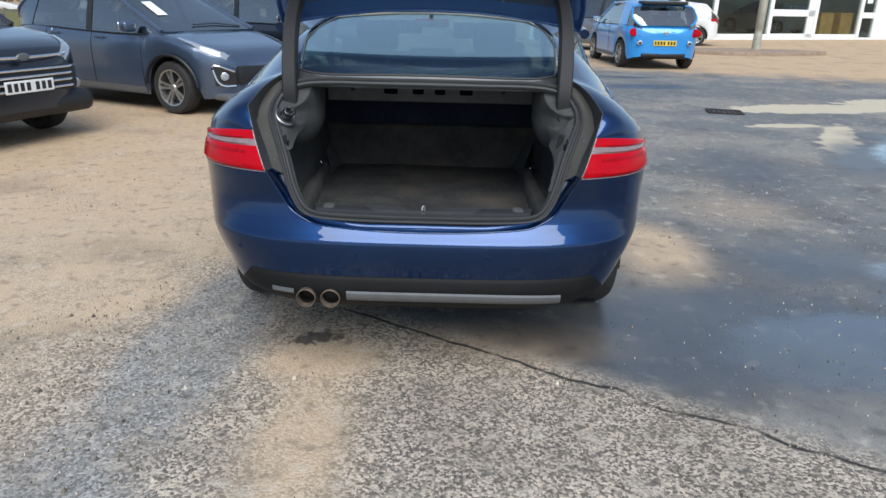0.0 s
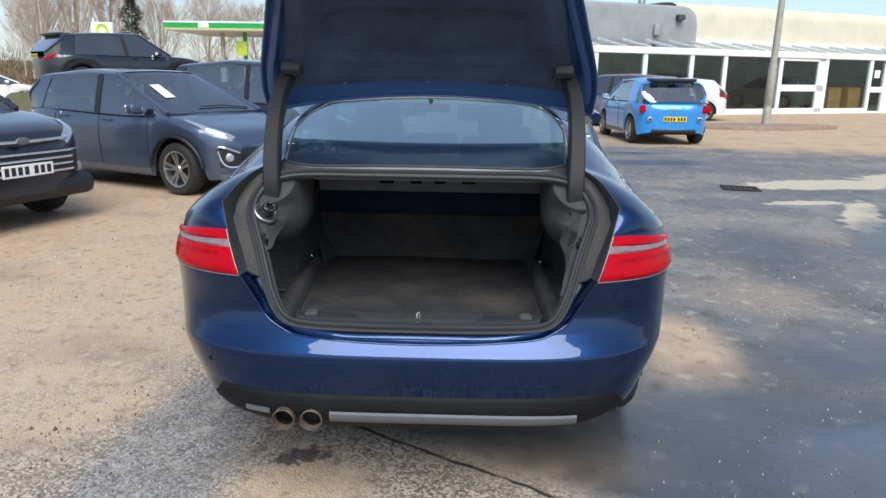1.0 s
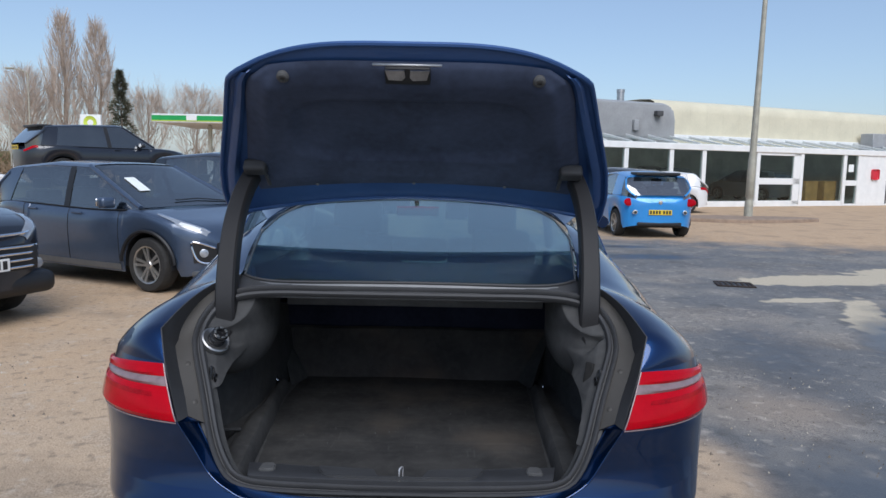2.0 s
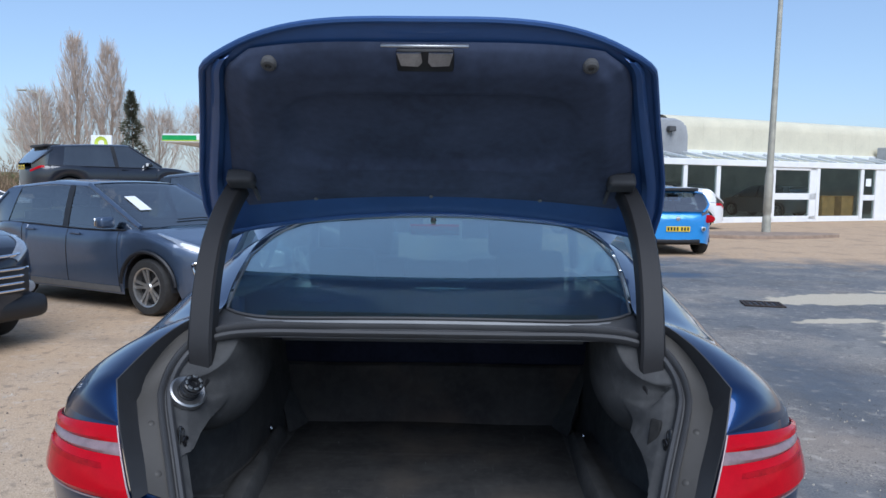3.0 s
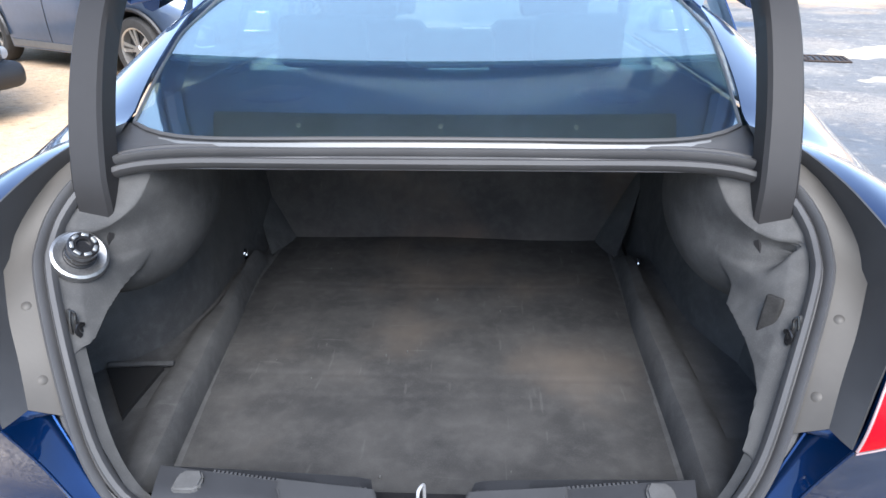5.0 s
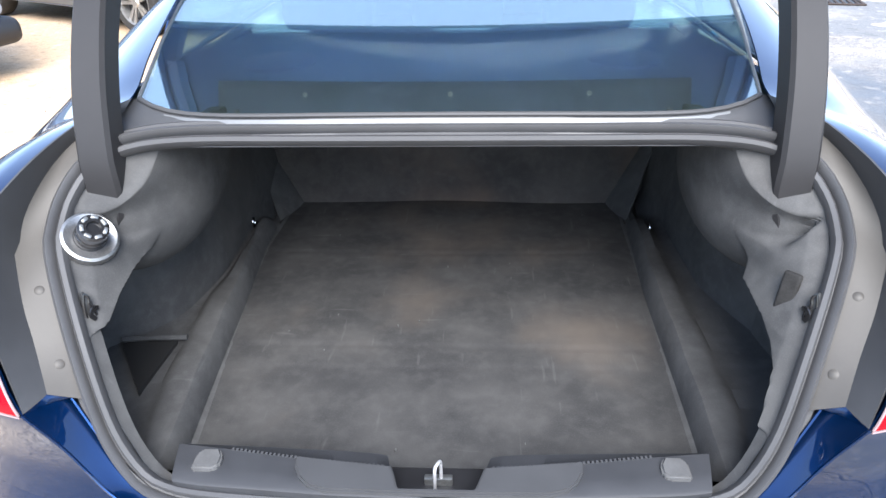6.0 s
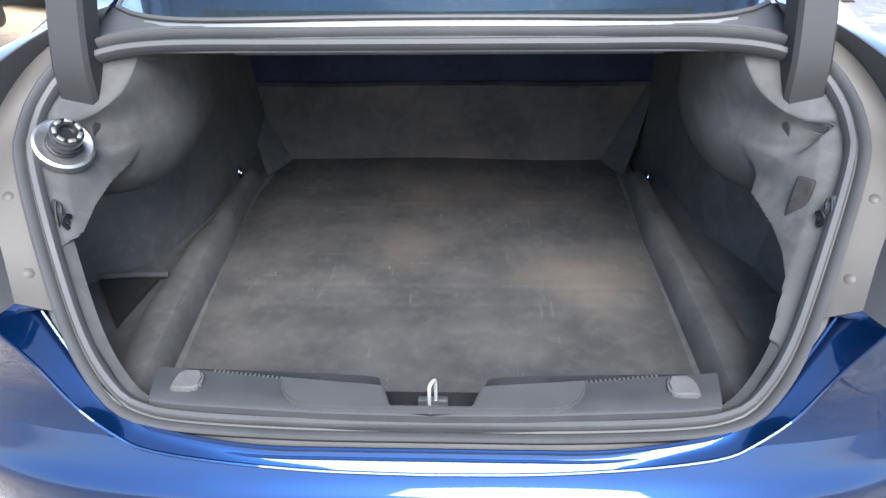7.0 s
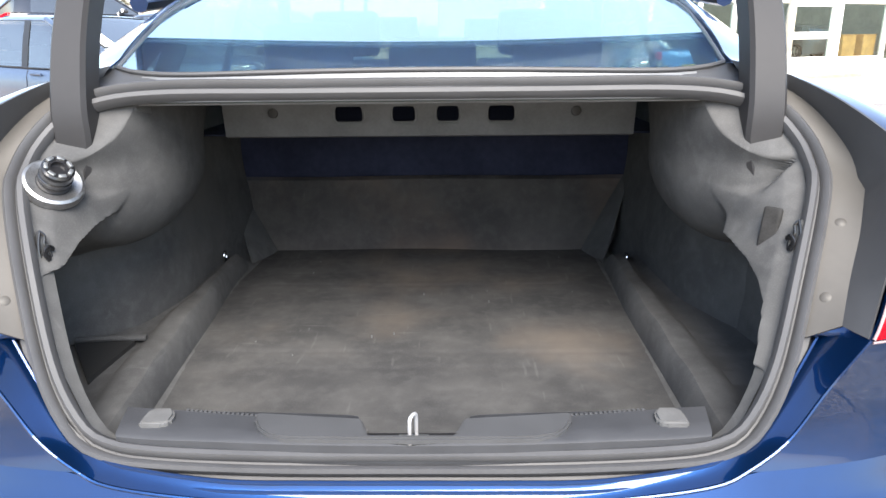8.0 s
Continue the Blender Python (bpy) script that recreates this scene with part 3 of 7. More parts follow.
def tail_point(a, x0, z):
    """A point on the rear skin: a runs 0..1 from x0 round the corner to the side."""
    w, y0 = smooth_at(WIDE, z), smooth_at(TAIL, z)
    t0 = math.asin(min(1.0, (x0 / w) ** 1.9))
    t = t0 + (math.pi / 2 - t0) * a
    return Vector((w * math.sin(t) ** (1 / 1.9), BEND - (BEND - y0) * math.cos(t) ** (1 / 1.9) if t < math.pi / 2 - 1e-6 else BEND, z))


REBATE = [(0.631, 0.0), (0.635, 0.2), (0.65, 0.385), (0.665, 0.43), (0.70, 0.485), (0.77, 0.53), (0.838, 0.567)]   # outer edge of the boot rebate: z, x
LAMPIN = [(0.838, 0.567), (0.905, 0.593), (0.976, 0.62)]                                                # inner edge of the lamp: z, x


def skin_rows(zs, start, n=40):
    return [[tail_point(k / (n - 1), start(z), z) for k in range(n)] for z in zs]


def two_sided(rows):
    """Rows from the middle outwards, joined to their mirror image."""
    return [mirrored(r[:0:-1]) + list(r) for r in rows]


# rear bumper, lower blue skin
lower = skin_rows((0.468, 0.485, 0.51, 0.53, 0.55, 0.57, 0.585, 0.592, 0.597, 0.601, 0.605, 0.61, 0.617, 0.624, 0.631), lambda z: 0.0, 52)
top = [tail_point(k / 51, 0.0, curve_at([(0, 0.6315), (0.2, 0.635), (0.385, 0.65), (0.43, 0.665), (0.95, 0.665)], p.x)) for k, p in enumerate(lower[-1])]
bm = sheet(two_sided(lower + [[a.lerp(b, 0.5) for a, b in zip(lower[-1], top)], top]), 0.004)
part("rear_bumper", bm, BLUE, saloon)

# quarter panels, beside the rebate and under the lamps
for s in (1, -1):
    rows = skin_rows((0.665, 0.672, 0.68, 0.69, 0.70, 0.71, 0.72, 0.73, 0.745, 0.76, 0.78, 0.80, 0.82, 0.838), lambda z: curve_at(REBATE, z), 30)
    rows += skin_rows((0.87, 0.905, 0.94, 0.976), lambda z: curve_at(LAMPIN, z), 30)
    rows = [[Vector((p.x * 0.993, p.y + 0.006, p.z - 0.012)) for p in rows[0]]] + rows
    if s < 0:
        rows = [mirrored(r) for r in rows]
    part("quarter_panel", sheet(rows, 0.003), BLUE, saloon)

# black lower valance between the blue corners
VALEND = [(0.33, 0.71), (0.40, 0.70), (0.468, 0.645)]
val = [[Vector((x, tail_y(x, z) + (0.006 if z > 0.46 else 0.0), z)) for x in np.linspace(-1, 1, 61) * curve_at(VALEND, z)] for z in (0.33, 0.35, 0.37, 0.39, 0.41, 0.43, 0.45, 0.458, 0.472)]
part("valance", sheet(val, 0.004), VALANCE, saloon, "black textured lower bumper valance")
for s in (1, -1):
    rows = skin_rows((0.35, 0.36, 0.372, 0.385, 0.395, 0.41, 0.43, 0.45, 0.468), lambda z: curve_at(VALEND, z), 20)
    part("bumper_corner", sheet(rows if s > 0 else [mirrored(r) for r in rows], 0.004), BLUE, saloon)

# satin diffuser strip, cut short beside the tail pipes
strip = []
for z, push in ((0.372, 0.004), (0.38, 0.012), (0.395, 0.014), (0.408, 0.012), (0.414, 0.004)):
    strip.append([Vector((x, tail_y(x, z) - push, z - 0.012 * max(0, x / 0.55) ** 3)) for x in np.linspace(-0.275, 0.52, 26)])
part("diffuser_strip", sheet(strip, 0.004), SATIN, saloon, "satin grey diffuser strip across the valance")
strip = []
for z, push in ((0.385, 0.004), (0.393, 0.01), (0.408, 0.004)):
    strip.append([Vector((x, tail_y(x, z) - push, z)) for x in np.linspace(-0.56, -0.475, 6)])
part("diffuser_strip", sheet(strip, 0.004), SATIN, saloon)
for x in (-0.425, -0.335):
    pipe = part("exhaust_tip", lathe([(0.032, 0.2), (0.035, 0.0), (0.036, -0.008), (0.034, -0.01), (0.031, 0.0), (0.03, 0.12), (0.0, 0.12)], 28, "y",
                m=Matrix.Translation((x, -0.132, 0.382))), SOOT, saloon, "round sooty steel exhaust tip")
    part("bore", lathe([(0.0295, 0.02), (0.029, 0.1), (0.0, 0.1)], 24, "y", m=Matrix.Translation((x, -0.132, 0.382))), INK, pipe)
for s in (1, -1):
    for x in (0.68, 0.24):
        y = tail_y(x, 0.55)
        part("parking_sensor", lathe([(0.0, -0.002), (0.009, -0.002), (0.0105, 0.004)], 16, "y", m=Matrix.Translation((s * x, y, 0.55))), BLUE, saloon)

# boot rebate: from the outer crease in to the lip edge
CREASE = spline([(x, tail_y(x, z), z) for x, z in ((0, 0.632), (0.15, 0.6345), (0.29, 0.642), (0.385, 0.651), (0.43, 0.666), (0.485, 0.70), (0.53, 0.77), (0.567, 0.838))], 44)
LIP = spline([(0, -0.077, 0.655), (0.12, -0.077, 0.655), (0.24, -0.075, 0.656), (0.36, -0.058, 0.662), (0.41, -0.045, 0.67), (0.455, -0.026, 0.69),
              (0.503, -0.002, 0.757), (0.54, 0.018, 0.815)], 44)


def between(a, b, steps, bulge=0.0, out=Vector((0, -1, 0.3))):
    """Rows of points from curve a to curve b, bulged on the way."""
    n = len(a)
    return [[a[i].lerp(b[i], t) + out * (bulge * math.sin(math.pi * t)) for i in range(n)] for t in np.linspace(0, 1, steps)]


part("rebate", sheet(two_sided(between(CREASE, LIP, 7, -0.003)), 0.002), BLUE, saloon, "blue painted boot rebate with a bright rolled edge")
part("crease_edge", sweep(mirrored(CREASE[:0:-1]) + CREASE, ring(0.003, 8)), BLUE, saloon)
part("lip_edge", sweep(mirrored(LIP[:0:-1]) + LIP, ring(0.0035, 8)), BLUE, saloon)
ridge = [p + Vector((0.004 * min(1, p.x / 0.4), -0.007, -0.0095)) for p in LIP]
part("lip_edge", sweep(mirrored(ridge[:0:-1]) + ridge, ring(0.0028, 8)), BLUE, saloon)

# the weather seal's line, right round the opening
SEAL_HALF = [(0, -0.05, 0.664), (0.18, -0.049, 0.664), (0.34, -0.042, 0.667), (0.41, -0.033, 0.674), (0.452, -0.02, 0.697), (0.49, 0.002, 0.768), (0.528, 0.053, 0.884),
             (0.575, 0.135, 0.985), (0.584, 0.178, 1.02), (0.578, 0.214, 1.052), (0.553, 0.248, 1.086), (0.50, 0.27, 1.112), (0.40, 0.279, 1.123), (0.2, 0.281, 1.123), (0, 0.281, 1.123)]
half = evenly(spline(SEAL_HALF, 160), 76)
LOOP = half + mirrored(half[-2:0:-1])


def outward(path):
    """For a closed loop round the opening: directions in its surface, away from its middle."""
    mid = Vector((0, 0.11, 0.88))
    out = []
    for p, (t, s, u) in zip(path, frames(path, True)):
        d = p - mid
        nrm = Vector((0, -0.72, 0.69))
        side = t.cross(nrm).normalized()
        out.append((side if side.dot(d) > 0 else -side, nrm))
    return out


def loop_band(path, section):
    """Sweep a section of (outward, towards the camera) points round the opening."""
    rows = [[p + o * a + n * b for a, b in section] for p, (o, n) in zip(path, outward(path))]
    bm = bmesh.new()
    grid(bm, rows + [rows[0]], closed=True)
    bmesh.ops.remove_doubles(bm, verts=bm.verts, dist=1e-6)
    return bm


part("boot_seal", loop_band(LOOP, [(-0.016, -0.012), (-0.018, 0.0), (-0.015, 0.008), (-0.009, 0.011), (-0.005, 0.0075), (-0.0025, -0.003), (0.0005, -0.003), (0.003, 0.008),
                                   (0.008, 0.0125), (0.013, 0.009), (0.0155, 0.0), (0.013, -0.012)]), RUBBER, saloon, "ribbed black rubber seal round the boot opening")
part("seal_flange", loop_band(LOOP, [(0.013, -0.012), (0.014, -0.003), (0.024, -0.004), (0.03, -0.012), (0.028, -0.02), (0.015, -0.02)]), RUBBER, saloon,
     "dark flange under the seal")

# shut channel between lip and seal
SILLSEAL = evenly(spline(SEAL_HALF[:8], 80), 44)
CHAN = [p + Vector((0.012 * min(1, p.x / 0.4), -0.006, -0.012)) for p in SILLSEAL]
LIP2 = evenly(LIP + [Vector((0.548, 0.03, 0.84))], 44)
low = [p + Vector((0, 0.012, -0.014)) for p in LIP2]
part("shut_channel", sheet(two_sided([LIP2, low, [c + Vector((0, 0, -0.004)) for c in CHAN]]), 0.002), PLASTIC, saloon, "black drain channel inside the boot lip")

# gutters beside the opening: a black moulded strip and a grey steel panel with screws
OUT = spline([(0.567, -0.047, 0.838), (0.593, -0.018, 0.905), (0.62, 0.012, 0.976), (0.65, 0.069, 1.053)], 16) + \
    spline([(0.65, 0.069, 1.053), (0.632, 0.145, 1.087), (0.61, 0.22, 1.116), (0.572, 0.297, 1.142), (0.517, 0.362, 1.157)], 14)[1:]
MID = spline([(0.556, -0.006, 0.838), (0.581, 0.036, 0.89), (0.607, 0.075, 0.935), (0.64, 0.136, 0.985)], 16) + \
    spline([(0.636, 0.14, 0.985), (0.638, 0.185, 1.03), (0.617, 0.245, 1.08), (0.582, 0.29, 1.115), (0.53, 0.35, 1.138)], 14)[1:]
INN = evenly([Vector((p.x + 0.002, p.y + 0.006, p.z - 0.006)) for p in spline(SEAL_HALF, 160) if p.z > 0.80 and p.x > 0.5], 16)[:16]
INN = evenly(INN, 20) + [Vector((0.53, 0.29, 1.115)), Vector((0.53, 0.33, 1.13)), Vector((0.535, 0.38, 1.14))]
INN = evenly(INN, len(MID))
for s in (1, -1):
    a, b, c = (list(q) if s > 0 else mirrored(q) for q in (OUT, MID, INN))
    part("gutter_strip", sheet(between(a, b, 6, 0.004, Vector((0, -1, 0))), 0.003), GUTTER, saloon, "black moulded gutter strip beside the tail lamp")
    part("gutter_panel", sheet(between(b, c, 5, 0.0), 0.003), PRIMER, saloon, "grey painted steel gutter panel")
    for z in (0.862, 0.948):
        k = min(range(len(MID)), key=lambda q: abs(MID[q].lerp(INN[q], 0.45).z - z))
        p, n = MID[k].lerp(INN[k], 0.45), (MID[k + 1] - MID[k - 1]).cross(INN[k] - MID[k]).normalized()
        n = n if n.y < 0 else -n
        if s < 0:
            p, n = Vector((-p.x, p.y, p.z)), Vector((-n.x, n.y, n.z))
        turn = Matrix.Translation(p) @ n.to_track_quat("Z", "Y").to_matrix().to_4x4()
        part("gutter_screw", lathe([(0.0, 0.0045), (0.006, 0.004), (0.0085, 0.002), (0.009, -0.003)], 16, "z", m=turn), PRIMER, saloon)
    # blue wedge where the rebate meets the gutter
    low_edge = evenly([LIP[-1], CREASE[-1]], 8)
    high_edge = [p + Vector((0, 0.002, 0.002)) for p in evenly([INN[0], MID[0], OUT[0]], 8)]
    rows = between(low_edge, high_edge, 4)
    part("reveal", sheet(rows if s > 0 else [mirrored(r) for r in rows], 0.002), BLUE, saloon)

# shoulders and C-pillars, from the gutter and the rear window's edge out to the waist
WAIST = [Vector((p.x, p.y, p.z)) for p in skin_rows((0.976,), lambda z: 0.62, 30)[0]] + [Vector((0.872, y, 0.976 + 0.02 * (y - 0.55))) for y in (0.7, 0.9, 1.1)]
WINEDGE = [(0.515, 0.375, 1.159), (0.535, 0.5, 1.197), (0.547, 0.65, 1.243), (0.546, 0.8, 1.29), (0.515, 0.91, 1.322), (0.45, 0.985, 1.35)]
INEDGE = OUT[15:] + spline(WINEDGE, 22)[1:]
INEDGE = [Vector((0.62, 0.012, 0.976)), Vector((0.635, 0.04, 1.015))] + INEDGE
n_sh = 52
inner, outer = evenly(INEDGE, n_sh), evenly(WAIST, n_sh)
for s in (1, -1):
    rows = []
    for t in np.linspace(0, 1, 12):
        row = []
        for k in range(n_sh):
            p = inner[k].lerp(outer[k], t)
            lift = min(1.0, k / 6) * math.sin(math.pi * t) ** 0.8
            row.append(p + Vector((0.022, -0.006, 0.022)) * lift * (0.75 + 0.35 * k / n_sh))
        rows.append(row if s > 0 else mirrored(row))
    part("shoulder", sheet(rows, 0.003), BLUE, saloon, "blue rear wing rising into the roof pillar")


# rear window, parcel shelf and the panel below the glass
def glass_z(x, y):
    return 1.15 + (y - 0.292) * 0.318 - 0.02 * (y - 0.292) ** 2 - (0.075 + 0.05 * (y - 0.3)) * x * x


rows = []
for v in np.linspace(0, 1, 22):
    row = []
    for u in np.linspace(-1, 1, 33):
        hw = curve_at([(0, 0.508), (0.3, 0.531), (0.55, 0.544), (0.82, 0.517), (1, 0.45)], v)
        x = u * hw
        y0, y1 = 0.293 + 0.022 * u * u + 0.055 * abs(u) ** 8, 0.99 + 0.012 * (1 - u * u)
        y = y0 + (y1 - y0) * v
        row.append(Vector((x, y, glass_z(x, y))))
    rows.append(row)
window = part("rear_window", sheet(rows, 0.004), REARGLASS, saloon, "green-tinted rear window reflecting the raised lid")
part("window_trim", tube(rows[0], 0.004, 8), RUBBER, window)
part("window_trim", tube(rows[-1], 0.003, 8), SATIN, window)
for e in (0, -1):
    part("window_trim", tube([r[e] + Vector((0, 0, 0.001)) for r in rows], 0.0028, 8), SATIN, window)
part("aerial_clip", lathe([(0.0, 0.012), (0.008, 0.01), (0.01, 0.0)], 12, "z", m=Matrix.Translation((-0.005, 0.955, glass_z(0, 0.955)))), INK, window)

def foot_y(x):
    u = min(1.0, abs(x) / 0.508)
    return 0.293 + 0.022 * u * u + 0.055 * u ** 8


cross = []
for y, z in ((0.275, 1.104), (0.275, 1.11), (0.277, 1.122), (0.284, 1.128), (0.287, 1.131), (0.287, 1.136), (0.292, 1.146), (0.3, 1.149)):
    f = max(0.0, min(1.0, (z - 1.105) / 0.042))
    cross.append([Vector((x, y + f * (foot_y(x) - 0.293), z + f * (glass_z(x, foot_y(x)) - 1.15))) for x in np.linspace(-0.55, 0.55, 37)])
part("scuttle_panel", sheet(cross, 0.003), GUTTER, saloon, "dark moulded panel below the rear window")
# paler strip that paints the reflected line along the window foot
bright = [[Vector((x, foot_y(x) + dy, glass_z(x, foot_y(x)) + dz)) for x in np.linspace(-0.45, 0.45, 28)] for dy, dz in ((-0.0085, -0.019), (-0.0095, -0.011), (-0.0055, -0.005))]
part("scuttle_band", sheet(bright, 0.002), SATIN, saloon, "pale grey band painted as a reflection at the rear window's foot")

shelf = [[Vector((x, y, z)) for x in np.linspace(-0.6, 0.6, 9)] for y, z in ((0.3, 1.112), (0.45, 1.118), (0.8, 1.118), (1.12, 1.1), (1.14, 1.08))]
part("parcel_shelf", sheet(shelf, 0.012), SHELF, saloon, "black felt parcel shelf")
for x in (-0.36, 0.36):
    part("shelf_speaker", lathe([(0.075, 0.0), (0.078, 0.006), (0.06, 0.01), (0.0, 0.008)], 24, "z", m=Matrix.Translation((x, 0.72, 1.122))), PLASTIC, saloon)
for x in (-0.34, 0.0, 0.34):
    part("rear_headrest", boxed((x - 0.12, 1.12, 1.1), (x + 0.12, 1.2, 1.24 if x else 1.2), 0.035, 3), SEAT, saloon)
for x in (-0.36, 0.36):
    part("front_seat", boxed((x - 0.24, 1.95, 0.55), (x + 0.24, 2.1, 1.12), 0.06, 3), SEAT, saloon)
    part("front_headrest", boxed((x - 0.13, 1.98, 1.13), (x + 0.13, 2.06, 1.3), 0.035, 3), SEAT, saloon)
bm = bmesh.new()
tube([Vector((x, 0.93, glass_z(x, 0.93) - 0.02)) for x in np.linspace(-0.08, 0.08, 5)], 0.018, 8, bm)
part("third_brake_lamp", bm, DEEPRED, saloon)

# tail lamps
ZLO, ZHI = 0.838, 0.976
for s in (1, -1):
    def lamp_patch(z0, z1, a0, a1, push, n=22, m=6):
        rows = []
        for i in range(m):
            f = i / (m - 1)
            row = []
            for k in range(n):
                a = a0 + (a1 - a0) * k / (n - 1)
                z = z0(a) + (z1(a) - z0(a)) * f
                p = tail_point(a, curve_at(LAMPIN, z), z)
                q = tail_point(min(1, a + 0.01), curve_at(LAMPIN, z), z) - tail_point(max(0, a - 0.01), curve_at(LAMPIN, z), z)
                nrm = Vector((q.y, -q.x, 0.0)).normalized()
                edge = min(1, 12 * min(f, 1 - f, (a - a0) + 0.0, a1 - a + 0.02))
                p = p + nrm * (push * (0.35 + 0.65 * edge))
                row.append(p if s > 0 else Vector((-p.x, p.y, p.z)))
            rows.append(row)
        return rows
    end = 0.72
    bottom = lambda a: ZLO + 0.002 + 0.006 * a
    upper = lambda a: ZHI - 0.002 - 0.034 * (a / end) ** 1.5
    stripe0 = lambda a: 0.922 - 0.005 * math.sin(a / end * 1.5)
    stripe1 = lambda a: 0.945 - 0.011 * math.sin(a / end * 1.5)
    lamp = part("tail_lamp", sheet(lamp_patch(bottom, stripe0, 0.0, end, 0.011, m=8), 0.002), RED, saloon, "red wrap-round tail lamp with a pale stripe")
    part("lens", sheet(lamp_patch(stripe1, upper, 0.0, end, 0.011, m=5), 0.002), RED, lamp)
    part("clear_stripe", sheet(lamp_patch(stripe0, stripe1, 0.0, end - 0.08, 0.009, m=4), 0.002), CLEAR, lamp, "pale clear stripe across the red lens")
    part("lens", sheet(lamp_patch(stripe0, stripe1, end - 0.08, end, 0.011, m=4), 0.002), RED, lamp)
    part("lens", sheet(lamp_patch(lambda a: 0.892, lambda a: 0.912, 0.02, 0.62, 0.0125, m=5), 0.001), DEEPRED, lamp, "darker reflector band")
    edge = [p[0] for p in lamp_patch(bottom, upper, 0.0, 0.02, 0.009, m=14)]
    part("lamp_rim", tube(edge, 0.002, 8), CLEAR, lamp, "pale clear rim of the lens")
    edge = lamp_patch(lambda a: bottom(a) - 0.004, lambda a: bottom(a), 0.0, end, 0.008, m=2)[0]
    part("lamp_rim", tube(edge, 0.0018, 6), CLEAR, lamp)

# ---- load bay
# sill trim, with the notch for the latch
SILLZ = 0.694
TEETH = [(0.06, 0.006), (0.2, 0.02), (0.33, 0.038), (0.43, 0.05)]
FRONT = [(0.0, -0.049), (0.12, -0.047), (0.275, -0.038), (0.35, -0.033), (0.39, -0.027), (0.43, -0.018)]
for s in (1, -1):
    rows = []
    for k in range(31):
        t = k / 30
        row = []
        for where, lift in (("front", -0.05), ("front", -0.012), ("front", -0.003), ("lip", 0.0), ("mid", 0.0), ("teeth", 0.0), ("strip", -0.004), ("back", -0.013), ("back", -0.02), ("back", -0.09)):
            x_in = {"front": 0.0, "lip": 0.055, "mid": 0.06, "teeth": 0.069, "strip": 0.073, "back": 0.08}[where]
            x_out = {"front": 0.396, "lip": 0.398, "mid": 0.405, "teeth": 0.412, "strip": 0.413, "back": 0.415}[where]
            x = x_in + (x_out - x_in) * t
            y = {"front": smooth_at(FRONT, x), "lip": smooth_at(FRONT, x) + 0.004, "mid": 0.5 * (smooth_at(FRONT, x) + smooth_at(TEETH, x)), "teeth": smooth_at(TEETH, x),
                 "strip": smooth_at(TEETH, x) + 0.003, "back": 0.043 + 0.018 * t ** 0.5}[where]
            if where == "lip" and x < 0.07:
                y = max(y, -0.044)
            row.append(Vector((s * x, y, SILLZ + lift)))
        rows.append(row)
    first = [Vector((p.x, p.y, min(p.z, 0.63))) for p in rows[0]]
    last = [Vector((p.x, p.y, min(p.z, 0.63))) for p in rows[-1]]
    sill = part("sill_trim", sheet([first] + rows + [last]), SILL, saloon, "dark grey plastic load sill trim")
    bm = bmesh.new()
    pad = [(0.0, -0.0365), (0.054, -0.0365), (0.0575, -0.033), (0.071, 0.0055), (0.14, 0.0125), (0.217, 0.0215), (0.2155, 0.0), (0.206, -0.02), (0.19, -0.035), (0.165, -0.0435), (0.08, -0.0455), (0.0, -0.046)]
    f = bm.faces.new([bm.verts.new((s * x, y, SILLZ - 0.002)) for x, y in pad])
    made = bmesh.ops.extrude_face_region(bm, geom=[f])["geom"]
    bmesh.ops.translate(bm, vec=(0, 0, 0.009), verts=[g for g in made if isinstance(g, bmesh.types.BMVert)])
    bmesh.ops.recalc_face_normals(bm, faces=bm.faces)
    bmesh.ops.bevel(bm, geom=[e for e in bm.edges if all(v.co.z > SILLZ + 0.004 for v in e.verts) and any(abs(v.co.x) > 0.01 for v in e.verts)], offset=0.003, segments=2, affect="EDGES")
    part("scuff_plate", bm, SCUFF, sill, "raised paler scuff plate")
    buffer_shape = [(-0.021, -0.02), (0.012, -0.02), (0.021, -0.012), (0.021, 0.006), (0.012, 0.022), (-0.012, 0.022), (-0.021, 0.012)]
    bm = bmesh.new()
    f = bm.faces.new([bm.verts.new((s * (0.352 - x), 0.011 + y, SILLZ - 0.004)) for x, y in buffer_shape])
    made = bmesh.ops.extrude_face_region(bm, geom=[f])["geom"]
    bmesh.ops.translate(bm, vec=(0, 0, 0.012), verts=[g for g in made if isinstance(g, bmesh.types.BMVert)])
    bmesh.ops.recalc_face_normals(bm, faces=bm.faces)
    bmesh.ops.bevel(bm, geom=[e for e in bm.edges if e.calc_length() > 0.0], offset=0.0035, segments=3, affect="EDGES")
    part("lid_buffer", bm, PAD, sill, "pale grey rubber lid buffer")
    bm = bmesh.new()
    for k in range(36):
        x = 0.084 + k * 0.0068
        y = smooth_at(TEETH, x)
        box(bm, (s * x - 0.0019, y - 0.001, SILLZ - 0.003), (s * x + 0.0019, y + 0.0035, SILLZ + 0.0012))
    part("grip_teeth", bm, SCUFF, sill)
part("sill_trough", boxed((-0.085, -0.035, 0.6), (0.085, 0.05, 0.652), 0.006), PLASTIC, saloon, "black trough round the latch hoop")
part("latch_plate", boxed((-0.022, 0.012, 0.648), (0.022, 0.024, 0.665), 0.003), NUTSTEEL, saloon, "small steel plate behind the latch hoop")
